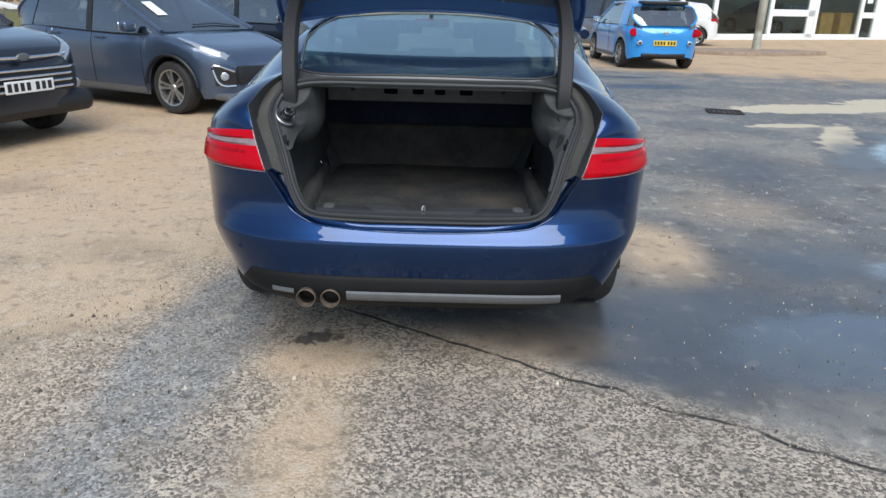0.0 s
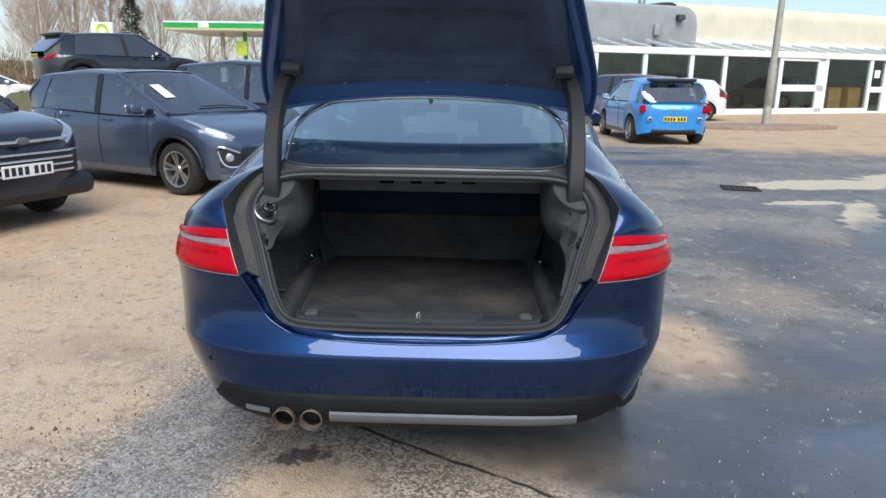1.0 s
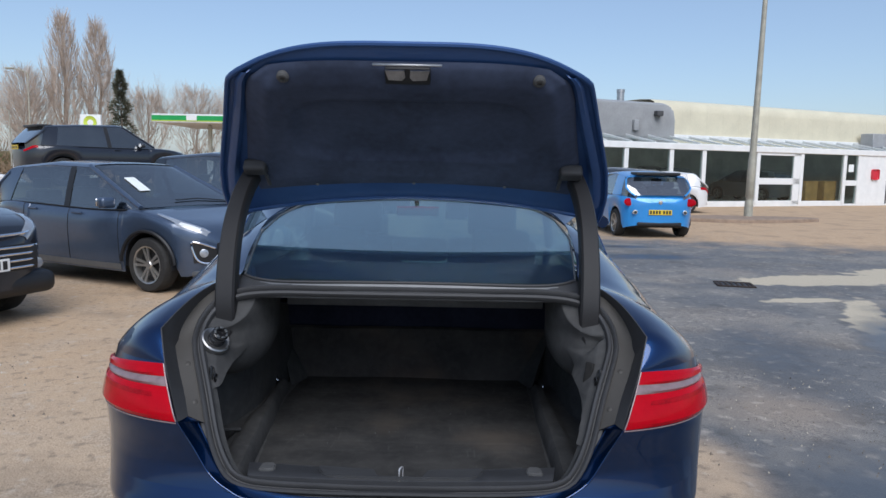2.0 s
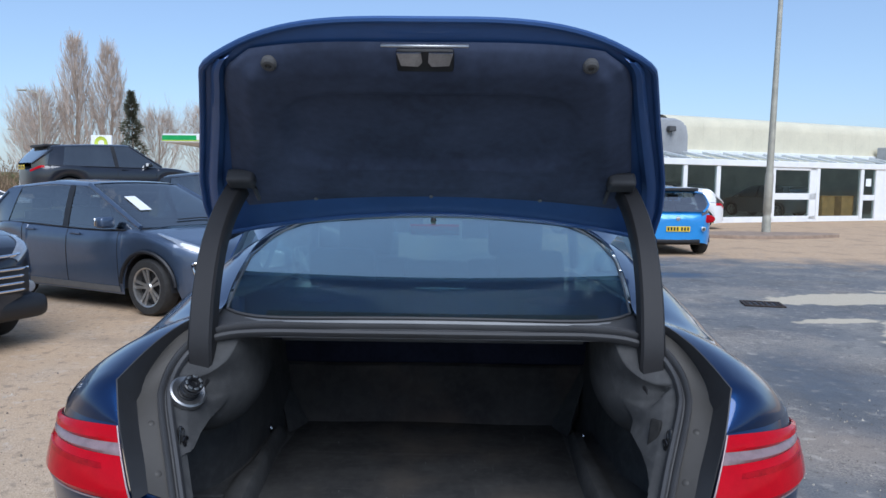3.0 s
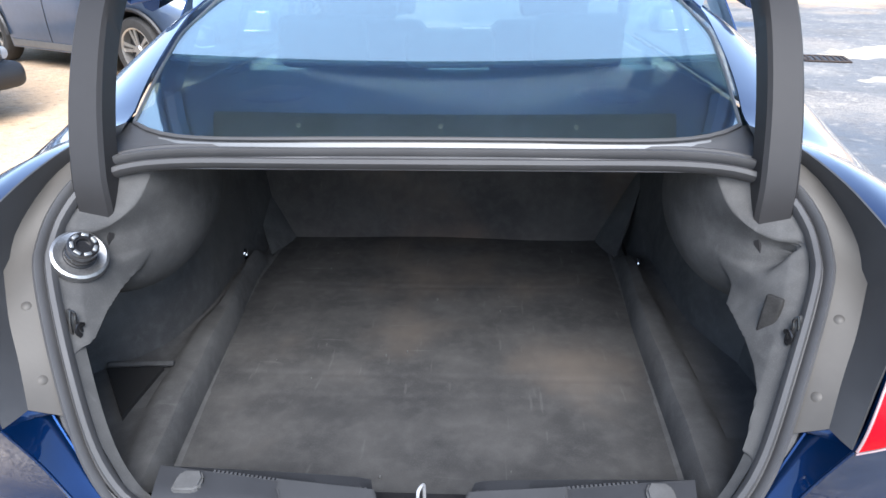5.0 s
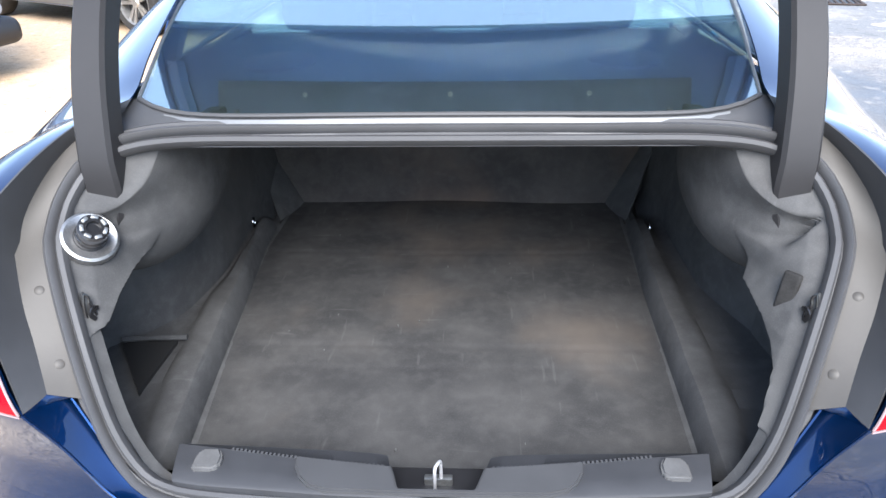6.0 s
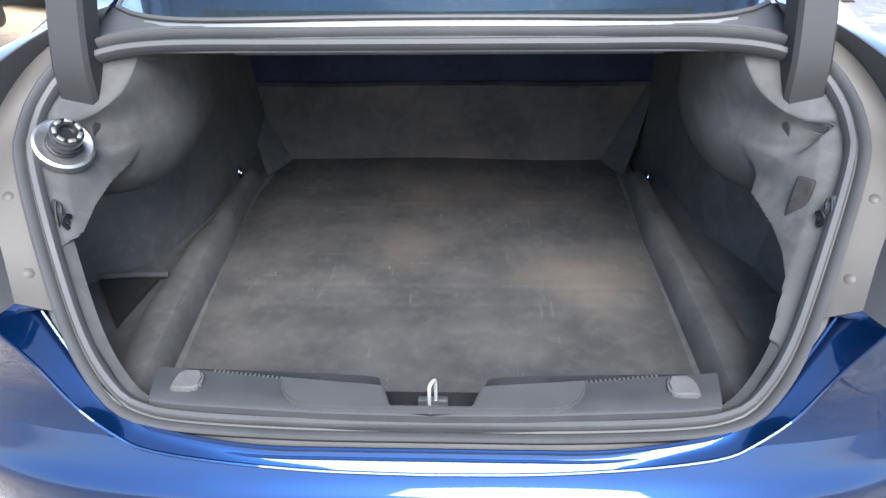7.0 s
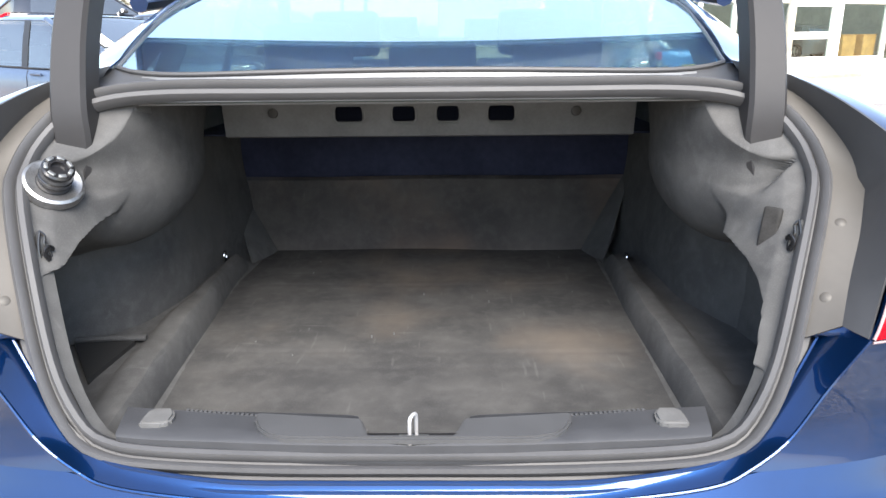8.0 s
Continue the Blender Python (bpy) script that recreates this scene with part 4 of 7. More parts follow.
hoop = spline([(-0.004, -0.004, 0.655), (-0.004, -0.004, 0.69), (-0.003, 0.0, 0.703), (0.003, 0.012, 0.703), (0.004, 0.016, 0.69), (0.004, 0.016, 0.655)], 16)
part("latch_hoop", tube(hoop, 0.0026, 8), BRIGHTSTEEL, saloon, "bright steel latch hoop")

# carpeted floor with its two folds
rows = []
for y in np.linspace(0.05, 1.15, 150):
    row = []
    for x in np.linspace(-0.56, 0.56, 41):
        z = 0.6 + 0.003 * math.sin(x * 7 + y * 3) * math.cos(y * 5)
        for f, deep in ((0.36, 0.0008), (0.43, 0.001), (0.83, 0.001)):
            g = y - f - 0.004 * math.sin(x * 5 + f * 20)
            z += -deep * math.exp(-(g / 0.006) ** 2) + 0.5 * deep * math.exp(-((g - 0.014) / 0.009) ** 2)
        row.append(Vector((x, y, z)))
    rows.append(row)
part("boot_floor", sheet(rows, 0.004), CARPET, saloon, "charcoal boot carpet with fold lines")

# back wall: carpeted seat backs below, navy painted steel above
back = [[Vector((x, y + 0.008 * math.cos(x * 9), z)) for x in np.linspace(-0.62, 0.62, 25)] for y, z in ((1.135, 0.58), (1.14, 0.62), (1.15, 0.7), (1.163, 0.785), (1.17, 0.803), (1.19, 0.81))]
part("seat_back", sheet(back, 0.01), SEATFELT, saloon, "carpeted rear seat back closing the boot")
navy = [[Vector((x, y, z)) for x in np.linspace(-0.62, 0.62, 9)] for y, z in ((1.21, 0.77), (1.215, 0.97), (1.18, 0.985), (0.80, 0.985))]
part("bulkhead", sheet(navy, 0.004), NAVY, saloon, "navy painted steel bulkhead over the seat backs")

# grey shelf panel; its slots are solid blocks, their inner shade painted black
slope = [(0.3, 1.1), (0.5, 1.096), (0.74, 1.08), (0.772, 1.062), (0.784, 0.984), (0.80, 0.98)]
panel_rows = [[Vector((x, y, z)) for x in np.linspace(-0.47, 0.47, 41)] for y, z in slope]
part("shelf_underside", sheet(panel_rows, 0.003), GALV, saloon, "bare grey steel shelf panel with slots")
for x0, x1 in ((-0.213, -0.15), (-0.082, -0.03), (0.019, 0.07), (0.136, 0.196)):
    slot = part("panel_slot", boxed((x0, 0.768, 1.015), (x1, 0.788, 1.052), 0.01, 3), SLOTSHADE, saloon, "solid black block painted as a shaded slot")
    rim = [Vector((x0 - 0.003 + (x1 - x0 + 0.006) * p, 0.7745 - 0.006 * (q - 0.5) * 0.5, 1.011 + 0.045 * q)) for p, q in ((0.12, 0), (0.88, 0), (1, 0.25), (1, 0.75), (0.88, 1), (0.12, 1), (0, 0.75), (0, 0.25))]
    part("slot_rim", sweep(rim, ring(0.0022, 6), closed=True), SATIN, slot)
for x in (-0.355, 0.335):
    part("panel_bolt", lathe([(0.0, -0.012), (0.011, -0.01), (0.013, 0.0)], 12, "y", m=Matrix.Translation((x, 0.779, 1.036))), PLASTIC, saloon)

# moulded side trims: outer wall, ledge by the floor, collar by the seal and the rounded wheel-house dome
FLOOR_X = {1: [(0.04, 0.43), (0.24, 0.436), (0.6, 0.44), (0.9, 0.455), (1.15, 0.462)], -1: [(0.04, 0.436), (0.22, 0.452), (0.4, 0.465), (0.57, 0.476), (0.93, 0.503), (1.15, 0.505)]}
SEAL_Y = [(0.664, -0.05), (0.68, -0.028), (0.697, -0.02), (0.768, 0.002), (0.884, 0.053), (0.985, 0.135), (1.02, 0.178), (1.052, 0.214), (1.086, 0.248), (1.112, 0.27)]
SEAL_X = [(0.664, 0.40), (0.68, 0.425), (0.697, 0.452), (0.768, 0.49), (0.884, 0.528), (0.985, 0.575), (1.02, 0.584), (1.052, 0.578), (1.086, 0.553), (1.112, 0.50)]
OUTER = {1: [(-0.03, 0.43), (0.0, 0.49), (0.05, 0.56), (0.12, 0.615), (0.2, 0.63), (0.3, 0.63), (0.4, 0.62), (0.5, 0.585), (0.62, 0.55), (0.85, 0.54), (1.15, 0.53)],
         -1: [(-0.03, 0.43), (0.0, 0.49), (0.05, 0.57), (0.12, 0.64), (0.24, 0.68), (0.35, 0.685), (0.4, 0.63), (0.5, 0.57), (0.7, 0.54), (0.85, 0.54), (1.15, 0.53)]}
COLLAR_LOW = {-1: [(0.03, 0.885), (0.1, 0.892), (0.15, 0.912), (0.2, 0.925), (0.256, 0.933), (0.34, 0.94)], 1: [(0.03, 0.77), (0.05, 0.81), (0.07, 0.845), (0.1, 0.868), (0.14, 0.886), (0.2, 0.898), (0.257, 0.904), (0.36, 0.91)]}


def ease(t):
    t = min(1.0, max(0.0, t))
    return t * t * (3 - 2 * t)


def blend_min(a, b, k=0.03):
    h = max(0.0, min(1.0, 0.5 + 0.5 * (b - a) / k))
    return b + (a - b) * h - k * h * (1 - h)


def trim_x(y, z, s):
    """How far out the side trim lies, at y and z."""
    q = max(0.0, y - curve_at(SEAL_Y, z) - 0.008)
    xs = curve_at(SEAL_X, z) - 0.015
    wall = smooth_at(OUTER[s], y) + 0.02 * ease((z - 0.7) / 0.2)
    low = curve_at(COLLAR_LOW[s], y)
    reach, back = 0.13 - 0.04 * ease((z - 0.92) / 0.06), max(0.0, q - 0.14)
    collar = xs - 0.008 - (0.3 + 0.25 * ease((z - 0.92) / 0.06)) * reach * math.tanh(q / reach) + (0.7 if s < 0 else 0.25) * back * back / (back + 0.06)
    # recess in which the hinge arm stands
    collar += 0.08 * ease((z - 0.96 - 0.25 * max(0.0, y - 0.25)) / 0.035) * ease((y - 0.185) / 0.045) * ease((0.325 - y) / 0.04)
    collar = collar + max(0.0, wall + 0.13 - collar) * max(ease((low - z) / (0.03 if s < 0 else 0.045)), ease((q - 0.15) / 0.12))
    span = 0.22 if y < 0.43 else 0.3
    lift = ease((z - 1.0) / 0.07)
    d = 1 - ((y - 0.43) / (span + 0.05 * lift)) ** 2 - (max(0.0, 0.975 - z) / 0.14) ** 2
    dome = 0.565 - 0.13 * math.sqrt(d) if d > 0 else 0.565 + 0.3 * min(0.5, -d)
    x = blend_min(blend_min(wall, dome, 0.025), collar, 0.03)
    return xs + (x - xs) * ease(q / 0.025)


def trim_point(y, z, s):
    y = max(y, curve_at(SEAL_Y, z) + 0.008)
    return Vector((s * trim_x(y, z, s), y, z))


def on_trim(y, z, push, s=-1):
    """A frame lying on the side trim, z out of it."""
    p, h = trim_point(y, z, s), 0.012
    n = (trim_point(y + h, z, s) - trim_point(y - h, z, s)).cross(trim_point(y, z + h, s) - trim_point(y, z - h, s)).normalized()
    if n.x * s > 0:
        n = -n
    side = Vector((0, 0, 1)).cross(n).normalized()
    up = n.cross(side)
    m = Matrix((side, up, n)).transposed().to_4x4()
    m.translation = p + n * push
    return m


us = np.concatenate([np.linspace(0, 0.36, 130), np.linspace(0.37, 0.75, 34), np.linspace(0.78, 1.0, 9)])
zs = np.concatenate([np.linspace(0.645, 0.745, 9), np.linspace(0.752, 0.96, 84), np.linspace(0.964, 1.108, 40)])


def from_seal(u, z):
    start = curve_at(SEAL_Y, z) + 0.008
    return start + (1.15 - start) * u


for s in (1, -1):
    rows = []
    for u in us:
        y = from_seal(u, 0.645)
        xf = smooth_at(FLOOR_X[s], y)
        top = smooth_at([(0.0, 0.652), (0.5, 0.66), (0.93, 0.652), (0.99, 0.612), (1.15, 0.606)], y) + 0.003 * math.sin(y * 31 + s) * ease(y * 4)
        wide = smooth_at([(0.0, 0.03), (0.2, 0.06), (0.55, 0.05), (0.95, 0.03), (1.15, 0.02)], y)
        base = trim_point(y, 0.645, s)
        yy, ox = max(y, 0.03), abs(base.x)
        xf = min(xf, ox - 0.04)
        wide = min(wide, max(0.01, ox - xf - 0.03))
        fx = (xf - 0.012, xf, xf + 0.006, xf + 0.016, xf + 0.016 + wide * 0.6, xf + 0.012 + wide, xf + 0.02 + wide)
        fz = (0.598, 0.603, top - 0.012, top, top + 0.002, top - 0.006, min(top - 0.012, 0.645))
        row = [Vector((s * min(p, ox - 0.0005 * (7 - k)), yy, h)) for k, (p, h) in enumerate(zip(fx, fz))]
        row += [row[-1].lerp(base, t) + Vector((0, 0, -0.004 * math.sin(math.pi * t))) for t in (0.33, 0.66)]
        rows.append(row + [trim_point(from_seal(u, z), z, s) for z in zs])
    part("side_trim", sheet(rows), FLOCK, saloon, "moulded charcoal felt side trim with a wheel-house bulge")
    # strip of trim along the seal
    edge = [Vector((s * (p.x - 0.012), p.y + 0.01, p.z - 0.003)) for p in half[12:64]]
    inn = [Vector((s * (p.x - 0.02), p.y + 0.03, p.z - 0.01)) for p in half[12:64]]
    part("trim_edge", sheet([edge, inn], 0.003), FLOCK, saloon)
    # tie-down loop, hook, corner roll and bracket
    tx, ty, tz = (0.493, 0.861, 0.658) if s > 0 else (0.534, 0.877, 0.664)
    loop = [Vector((s * tx, ty + 0.009 * math.cos(a), tz + 0.012 * math.sin(a))) for a in np.linspace(0, 2 * math.pi, 14)[:-1]]
    part("tie_down_loop", sweep(loop, ring(0.0028, 8), closed=True), CHROME, saloon, "small chrome tie-down loop")
    # felt wedge that closes the corner towards the seat back
    fin = []
    for t in np.linspace(0, 1, 14):
        z = 0.598 + 0.21 * t
        inner_x = (0.43 if s > 0 else 0.466) + 0.115 * t
        outer_x = (0.47 if s > 0 else 0.507) + 0.085 * t
        fin.append([Vector((s * (inner_x + (max(outer_x, inner_x + 0.004) - inner_x) * u), 1.14 + 0.02 * t - (0.13 - 0.1 * t) * u ** 0.7, z)) for u in np.linspace(0, 1, 9)])
    part("corner_wedge", sheet(fin, 0.004), FLOCK, saloon, "felt wedge between side trim and seat back")
    # bag hook: black disc painted as a shaded opening, glossy lip, fabric tab beside
    hy, hz = (0.098, 0.918) if s < 0 else (0.095, 0.928)
    n = Vector((-s * 0.72, -0.66, 0.2)).normalized()
    side = Vector((0, 0, 1)).cross(n).normalized()
    m = Matrix((side, n.cross(side), n)).transposed().to_4x4()
    m.translation = trim_point(hy, hz, s) + n * 0.003
    drop = [(0.0, 0.03), (0.006, 0.02), (0.003, 0.006), (0.009, -0.008), (0.008, -0.024), (0.0, -0.031), (-0.008, -0.022), (-0.009, -0.006), (-0.006, 0.012)]
    drop = [m @ Vector((-s * a * 0.75, b * 0.8, 0.004)) for a, b in drop]
    part("bag_hook", sweep(evenly(spline(drop + drop[:1], 60), 40)[:-1], ring(0.0015, 6, 1.5), closed=True), GLOSSBLACK, saloon, "glossy black bag hook")
    part("hook_recess", lathe([(0.0, 0.003), (0.02, 0.0035), (0.024, 0.001), (0.026, -0.004)], 20, "z", m=m @ Matrix.Diagonal((0.3, 0.98, 1, 1))), INK, saloon, "black disc painted as the shaded recess behind the hook")
    catch = [m @ Vector((-s * a, b, c)) for a, b, c in ((0.012, -0.004, 0.003), (0.004, 0.0, 0.011), (-0.002, -0.008, 0.012), (0.003, -0.018, 0.008))]
    part("hook_catch", sweep(spline(catch, 14), ring(0.0022, 6, 1.8)), GLOSSBLACK, saloon)
    ty, tz, tw, th = (0.137, 0.927, 0.013, 0.034) if s > 0 else (0.14, 0.898, 0.016, 0.02)
    turn = m.copy()
    turn.translation = trim_point(ty, tz, s) + n * 0.003
    part("hook_tab", boxed((-tw, -th, -0.006), (tw, th, 0.0035), 0.0045, 3, turn=turn), TABFELT, saloon, "dark fabric tab beside the hook")
    part("trim_bracket", boxed((-0.04, -0.02, -0.012), (0.04, 0.03, 0.012), 0.009, 3, turn=Matrix.Translation((s * 0.487, 0.315, 1.088)) @ pose(0, 0, 0, -12, s * 12, s * 12)), FLOCK, saloon)
# pocket in the near side ledge: a solid black triangle paints its shade
tri = bmesh.new()
low = [tri.verts.new(p) for p in ((-0.549, 0.372, 0.652), (-0.66, 0.362, 0.652), (-0.562, 0.215, 0.652))]
high = [tri.verts.new(p) for p in ((-0.549, 0.372, 0.63), (-0.66, 0.362, 0.63), (-0.562, 0.215, 0.63))]
tri.faces.new(low)
for k in range(3):
    tri.faces.new((low[k], low[(k + 1) % 3], high[(k + 1) % 3], high[k]))
part("pocket_floor", tri, INK, saloon, "black triangle painted as a shaded pocket", smooth=False)
part("pocket_lip", tube([Vector((-0.66, 0.37, 0.655)), Vector((-0.6, 0.376, 0.656)), Vector((-0.53, 0.38, 0.655))], 0.006, 8), FLOCK, saloon)
# moulded flap on the other side
flap = on_trim(0.38, 0.72, 0.0, 1)
part("pocket_flap", boxed((-0.055, -0.085, -0.008), (0.055, 0.09, 0.003), 0.003, 2, turn=flap), FLOCK, saloon, "moulded felt panel on the trim wall")
part("pocket_flap", boxed((-0.21, -0.085, -0.006), (-0.165, 0.1, 0.012), 0.008, 2, turn=flap), FLOCK, saloon)
# lint on the carpet
rng = random.Random(12)
for k in range(14):
    x, y = rng.uniform(-0.36, 0.36), rng.uniform(0.1, 1.1)
    part("lint", boxed((x, y, 0.598), (x + rng.uniform(0.001, 0.003), y + rng.uniform(0.001, 0.006), 0.6035)), PAD, saloon, smooth=False)

# chrome mount ring with its black nut, on the ledge below the hinge
mount = on_trim(0.176, 0.992, 0.005) @ Matrix.Scale(0.82, 4)
cup = part("mount_ring", lathe([(0.03, 0.004), (0.036, 0.006), (0.046, 0.009), (0.051, 0.006), (0.053, -0.008)], 36, "z", m=mount), RINGSTEEL, saloon, "bright plated mount ring with a black nut")
part("cup", lathe([(0.0, 0.002), (0.034, 0.003), (0.036, 0.006)], 30, "z", m=mount), GUTTER, cup)
nut = part("nut", lathe([(0.029, 0.003), (0.029, 0.012), (0.0275, 0.014), (0.0288, 0.017), (0.0288, 0.024), (0.027, 0.026), (0.0282, 0.029), (0.0275, 0.044), (0.024, 0.047), (0.013, 0.047), (0.012, 0.04), (0.0, 0.04)], 28, "z", m=mount), GLOSSBLACK, cup, "black ribbed plastic nut")
for k in range(7):
    t = k * 2 * math.pi / 7 + 0.35
    part("crown_tooth", boxed((-0.0065, -0.0035, 0.045), (0.0065, 0.0035, 0.0505), 0.0015, 2, turn=mount @ Matrix.Rotation(t, 4, "Z") @ Matrix.Translation((0, 0.0205, 0))), NUTSTEEL, nut, "silver tooth of the nut's crown")

# ---- boot lid, raised
LIDIN = spline([(0, 0.69, 1.387), (0, 0.655, 1.404), (0, 0.6, 1.442), (0, 0.5, 1.512), (0, 0.38, 1.59), (0, 0.25, 1.665), (0, 0.15, 1.722), (0, 0.098, 1.77), (0, 0.074, 1.803)], 80)
LIDIN = evenly(LIDIN, 40)
LIDWIDE = [(1.37, 0.655), (1.45, 0.65), (1.504, 0.63), (1.57, 0.59), (1.633, 0.55), (1.70, 0.512), (1.76, 0.485), (1.81, 0.46)]


def lid_point(u, v, push=0.0):
    """Inner face of the lid: u -1..1 across, v 0..1 from the hinge edge up to the latch edge; push moves it out of the face."""
    k = v * 39
    i = min(38, int(k))
    a, b = LIDIN[i], LIDIN[i + 1]
    p = a.lerp(b, k - i)
    t = (b - a).normalized()
    nrm = Vector((0, -t.z, t.y))
    if nrm.y > 0:
        nrm = -nrm
    hw = curve_at(LIDWIDE, p.z) * (1 - 0.09 * max(0.0, (v - 0.84) / 0.16) ** 2.5)
    x = u * hw
    sag = u * u
    # the hinge edge drops and the latch edge bows towards the corners
    p = p + Vector((0, 0.04, -0.1)) * (sag * (1 - v) ** 2) + t * (-0.075 * abs(u) ** 3.2 * v ** 3)
    p = p - nrm * (0.03 * sag)
    return Vector((x, p.y, p.z)) + nrm * push


lid = part("boot_lid", sheet([[lid_point(u, v, -0.004) for u in np.linspace(-1, 1, 41)] for v in np.linspace(0, 1, 36)], 0.003), INNERSHEEN, saloon,
           "raised blue boot lid, dark felt lining inside")
# outer skin: deck and number-plate face
rows = []
for v in np.linspace(0, 1, 30):
    deep = -0.012 - 0.11 * math.sin(math.pi * min(1, v * 1.0)) ** 0.8 * (1 + 0.25 * math.sin(2 * math.pi * v))
    rows.append([lid_point(u, v, deep * (1 - 0.75 * abs(u) ** 6)) for u in np.linspace(-1, 1, 41)])
part("outer_skin", sheet(rows, 0.003), BLUE, lid, "blue outer skin of the lid")
# rolled border round the inner frame
rim = [lid_point(u, 0) for u in np.linspace(-1, 1, 30)] + [lid_point(1, v) for v in np.linspace(0, 1, 24)][1:] + [lid_point(u, 1) for u in np.linspace(1, -1, 30)][1:] + [lid_point(-1, v) for v in np.linspace(1, 0, 24)][1:-1]
part("lid_flange", sweep(rim, ring(0.008, 8), closed=True), INNERSHEEN, lid)
for s in (1, -1):
    chan = [[lid_point(s * (1 - a - 0.03 * v), v, d) for v in np.linspace(0.1, 0.93, 26)] for a, d in ((0.02, 0.004), (0.04, 0.016), (0.065, 0.018), (0.085, 0.006))]
    part("side_frame", sheet(chan, 0.003), INNERSHEEN, lid)


# felt lining
def lining(u, v):
    half_w = curve_at([(0, 0.80), (0.25, 0.86), (0.8, 0.89), (0.93, 0.87), (1, 0.80)], v)
    e = min(v * 9, (1 - v) * 9, (1 - abs(u)) * 9, 1.0)
    bulge = 0.006 + 0.018 * max(0, e) ** 0.5
    vv = 0.15 + v * 0.79
    ridge = 0.012 * math.exp(-((abs(u) - 0.86) / 0.045) ** 2) * ease((v - 0.1) / 0.35) * ease((0.97 - v) / 0.1)
    # shallow dish in the middle, with a rounded outline
    d = 1 - (abs(u) / 0.74) ** 5 - (abs(v - 0.52) / 0.27) ** 4
    dish = -0.02 * ease(d / 0.55)
    lobe = 0.007 * math.exp(-((abs(u) - 0.78) / 0.05) ** 2) * ease((v - 0.3) / 0.2) * ease((0.97 - v) / 0.12)
    return lid_point(u * half_w, vv, bulge + ridge + dish + lobe)


part("lid_lining", sheet([[lining(u, v) for u in np.linspace(-1, 1, 97)] for v in np.linspace(0, 1, 64)], 0.002), LIDFELT, lid, "black moulded felt lid lining")


def on_lid(x, v, push):
    hw = curve_at(LIDWIDE, LIDIN[int(v * 39)].z)
    p = lid_point(x / hw, v, push)
    q = lid_point(x / hw, v, push + 0.01) - p
    return Matrix.Translation(p) @ q.to_track_quat("Z", "Y").to_matrix().to_4x4()


for x in (-0.337, 0.353):
    part("lid_knob", lathe([(0.016, 0.0), (0.017, 0.012), (0.013, 0.017), (0.007, 0.018), (0.006, 0.013), (0.0, 0.012)], 20, "z", m=on_lid(x, 0.895, 0.018)), PAD, lid, "grey rubber lid stop")
for x in (-0.32, 0.0, 0.30):
    part("lining_clip", lathe([(0.0055, 0.0), (0.005, 0.003), (0.0, 0.004)], 12, "z", m=on_lid(x, 0.185 + 0.02 * x * x, 0.026)), SATIN, lid)
m = on_lid(0.0, 0.905, 0.012)
latch = part("latch_block", boxed((-0.06, -0.032, 0), (0.06, 0.02, 0.016), 0.008, 2, turn=m), PLASTIC, lid, "latch block with bright edges")
for s in (1, -1):
    bm = bmesh.new()
    f = bm.faces.new([bm.verts.new(m @ Vector((s * x, y, 0.017))) for x, y in ((0.008, 0.018), (0.058, 0.018), (0.05, -0.012), (0.014, -0.014), (0.006, -0.004))])
    made = bmesh.ops.extrude_face_region(bm, geom=[f])["geom"]
    bmesh.ops.translate(bm, vec=(m.to_3x3() @ Vector((0, 0, 0.004))), verts=[g for g in made if isinstance(g, bmesh.types.BMVert)])
    part("latch_plate", bm, STEEL, latch, "bright latch plate")
part("latch_strip", boxed((-0.09, 0.03, 0.012), (0.09, 0.036, 0.02), 0.002, 1, turn=m), STEEL, latch)

# gooseneck hinge arms with their pads on the lid
for s in (1, -1):
    arm = spline([(s * 0.562, 0.252, 0.93), (s * 0.532, 0.252, 1.03), (s * 0.53, 0.255, 1.1), (s * 0.536, 0.30, 1.2), (s * 0.541, 0.37, 1.3), (s * 0.541, 0.44, 1.37), (s * 0.536, 0.50, 1.42), (s * 0.528, 0.555, 1.46)], 34)
    sec = lambda t: [(0.03 * a * (1 - 0.2 * t), 0.027 * b) for a, b in ((-1, -0.75), (-0.8, -1), (0.8, -1), (1, -0.75), (1, 0.75), (0.8, 1), (-0.8, 1), (-1, 0.75))]
    h = part("hinge_arm", sweep(arm, sec), ARM, saloon, "black curved gooseneck hinge arm")
    # solid black sleeve paints the dark gap where the arm enters the trim
    slot = [Vector((s * x, 0.256, z)) for x, z in ((0.574, 0.93), (0.566, 0.955), (0.558, 0.975))]
    part("arm_slot", sweep(slot, [(0.036 * a, 0.034 * b) for a, b in ((-1, -0.75), (-0.8, -1), (0.8, -1), (1, -0.75), (1, 0.75), (0.8, 1), (-0.8, 1), (-1, 0.75))]), INK, h, "black sleeve painted as the shaded slot round the arm")
    bracket = on_lid(s * 0.502, 0.335, 0.035)
    part("hinge_pad", boxed((-0.036, -0.022, -0.02), (0.036, 0.022, 0.02), 0.012, 4, turn=bracket), SILL, h, "grey hinge pad bolted to the lid")
    part("hinge_pin", lathe([(0.006, -0.06), (0.006, 0.0)], 10, "y", m=bracket @ Matrix.Translation((s * -0.03, -0.02, 0.012))), GUTTER, h)


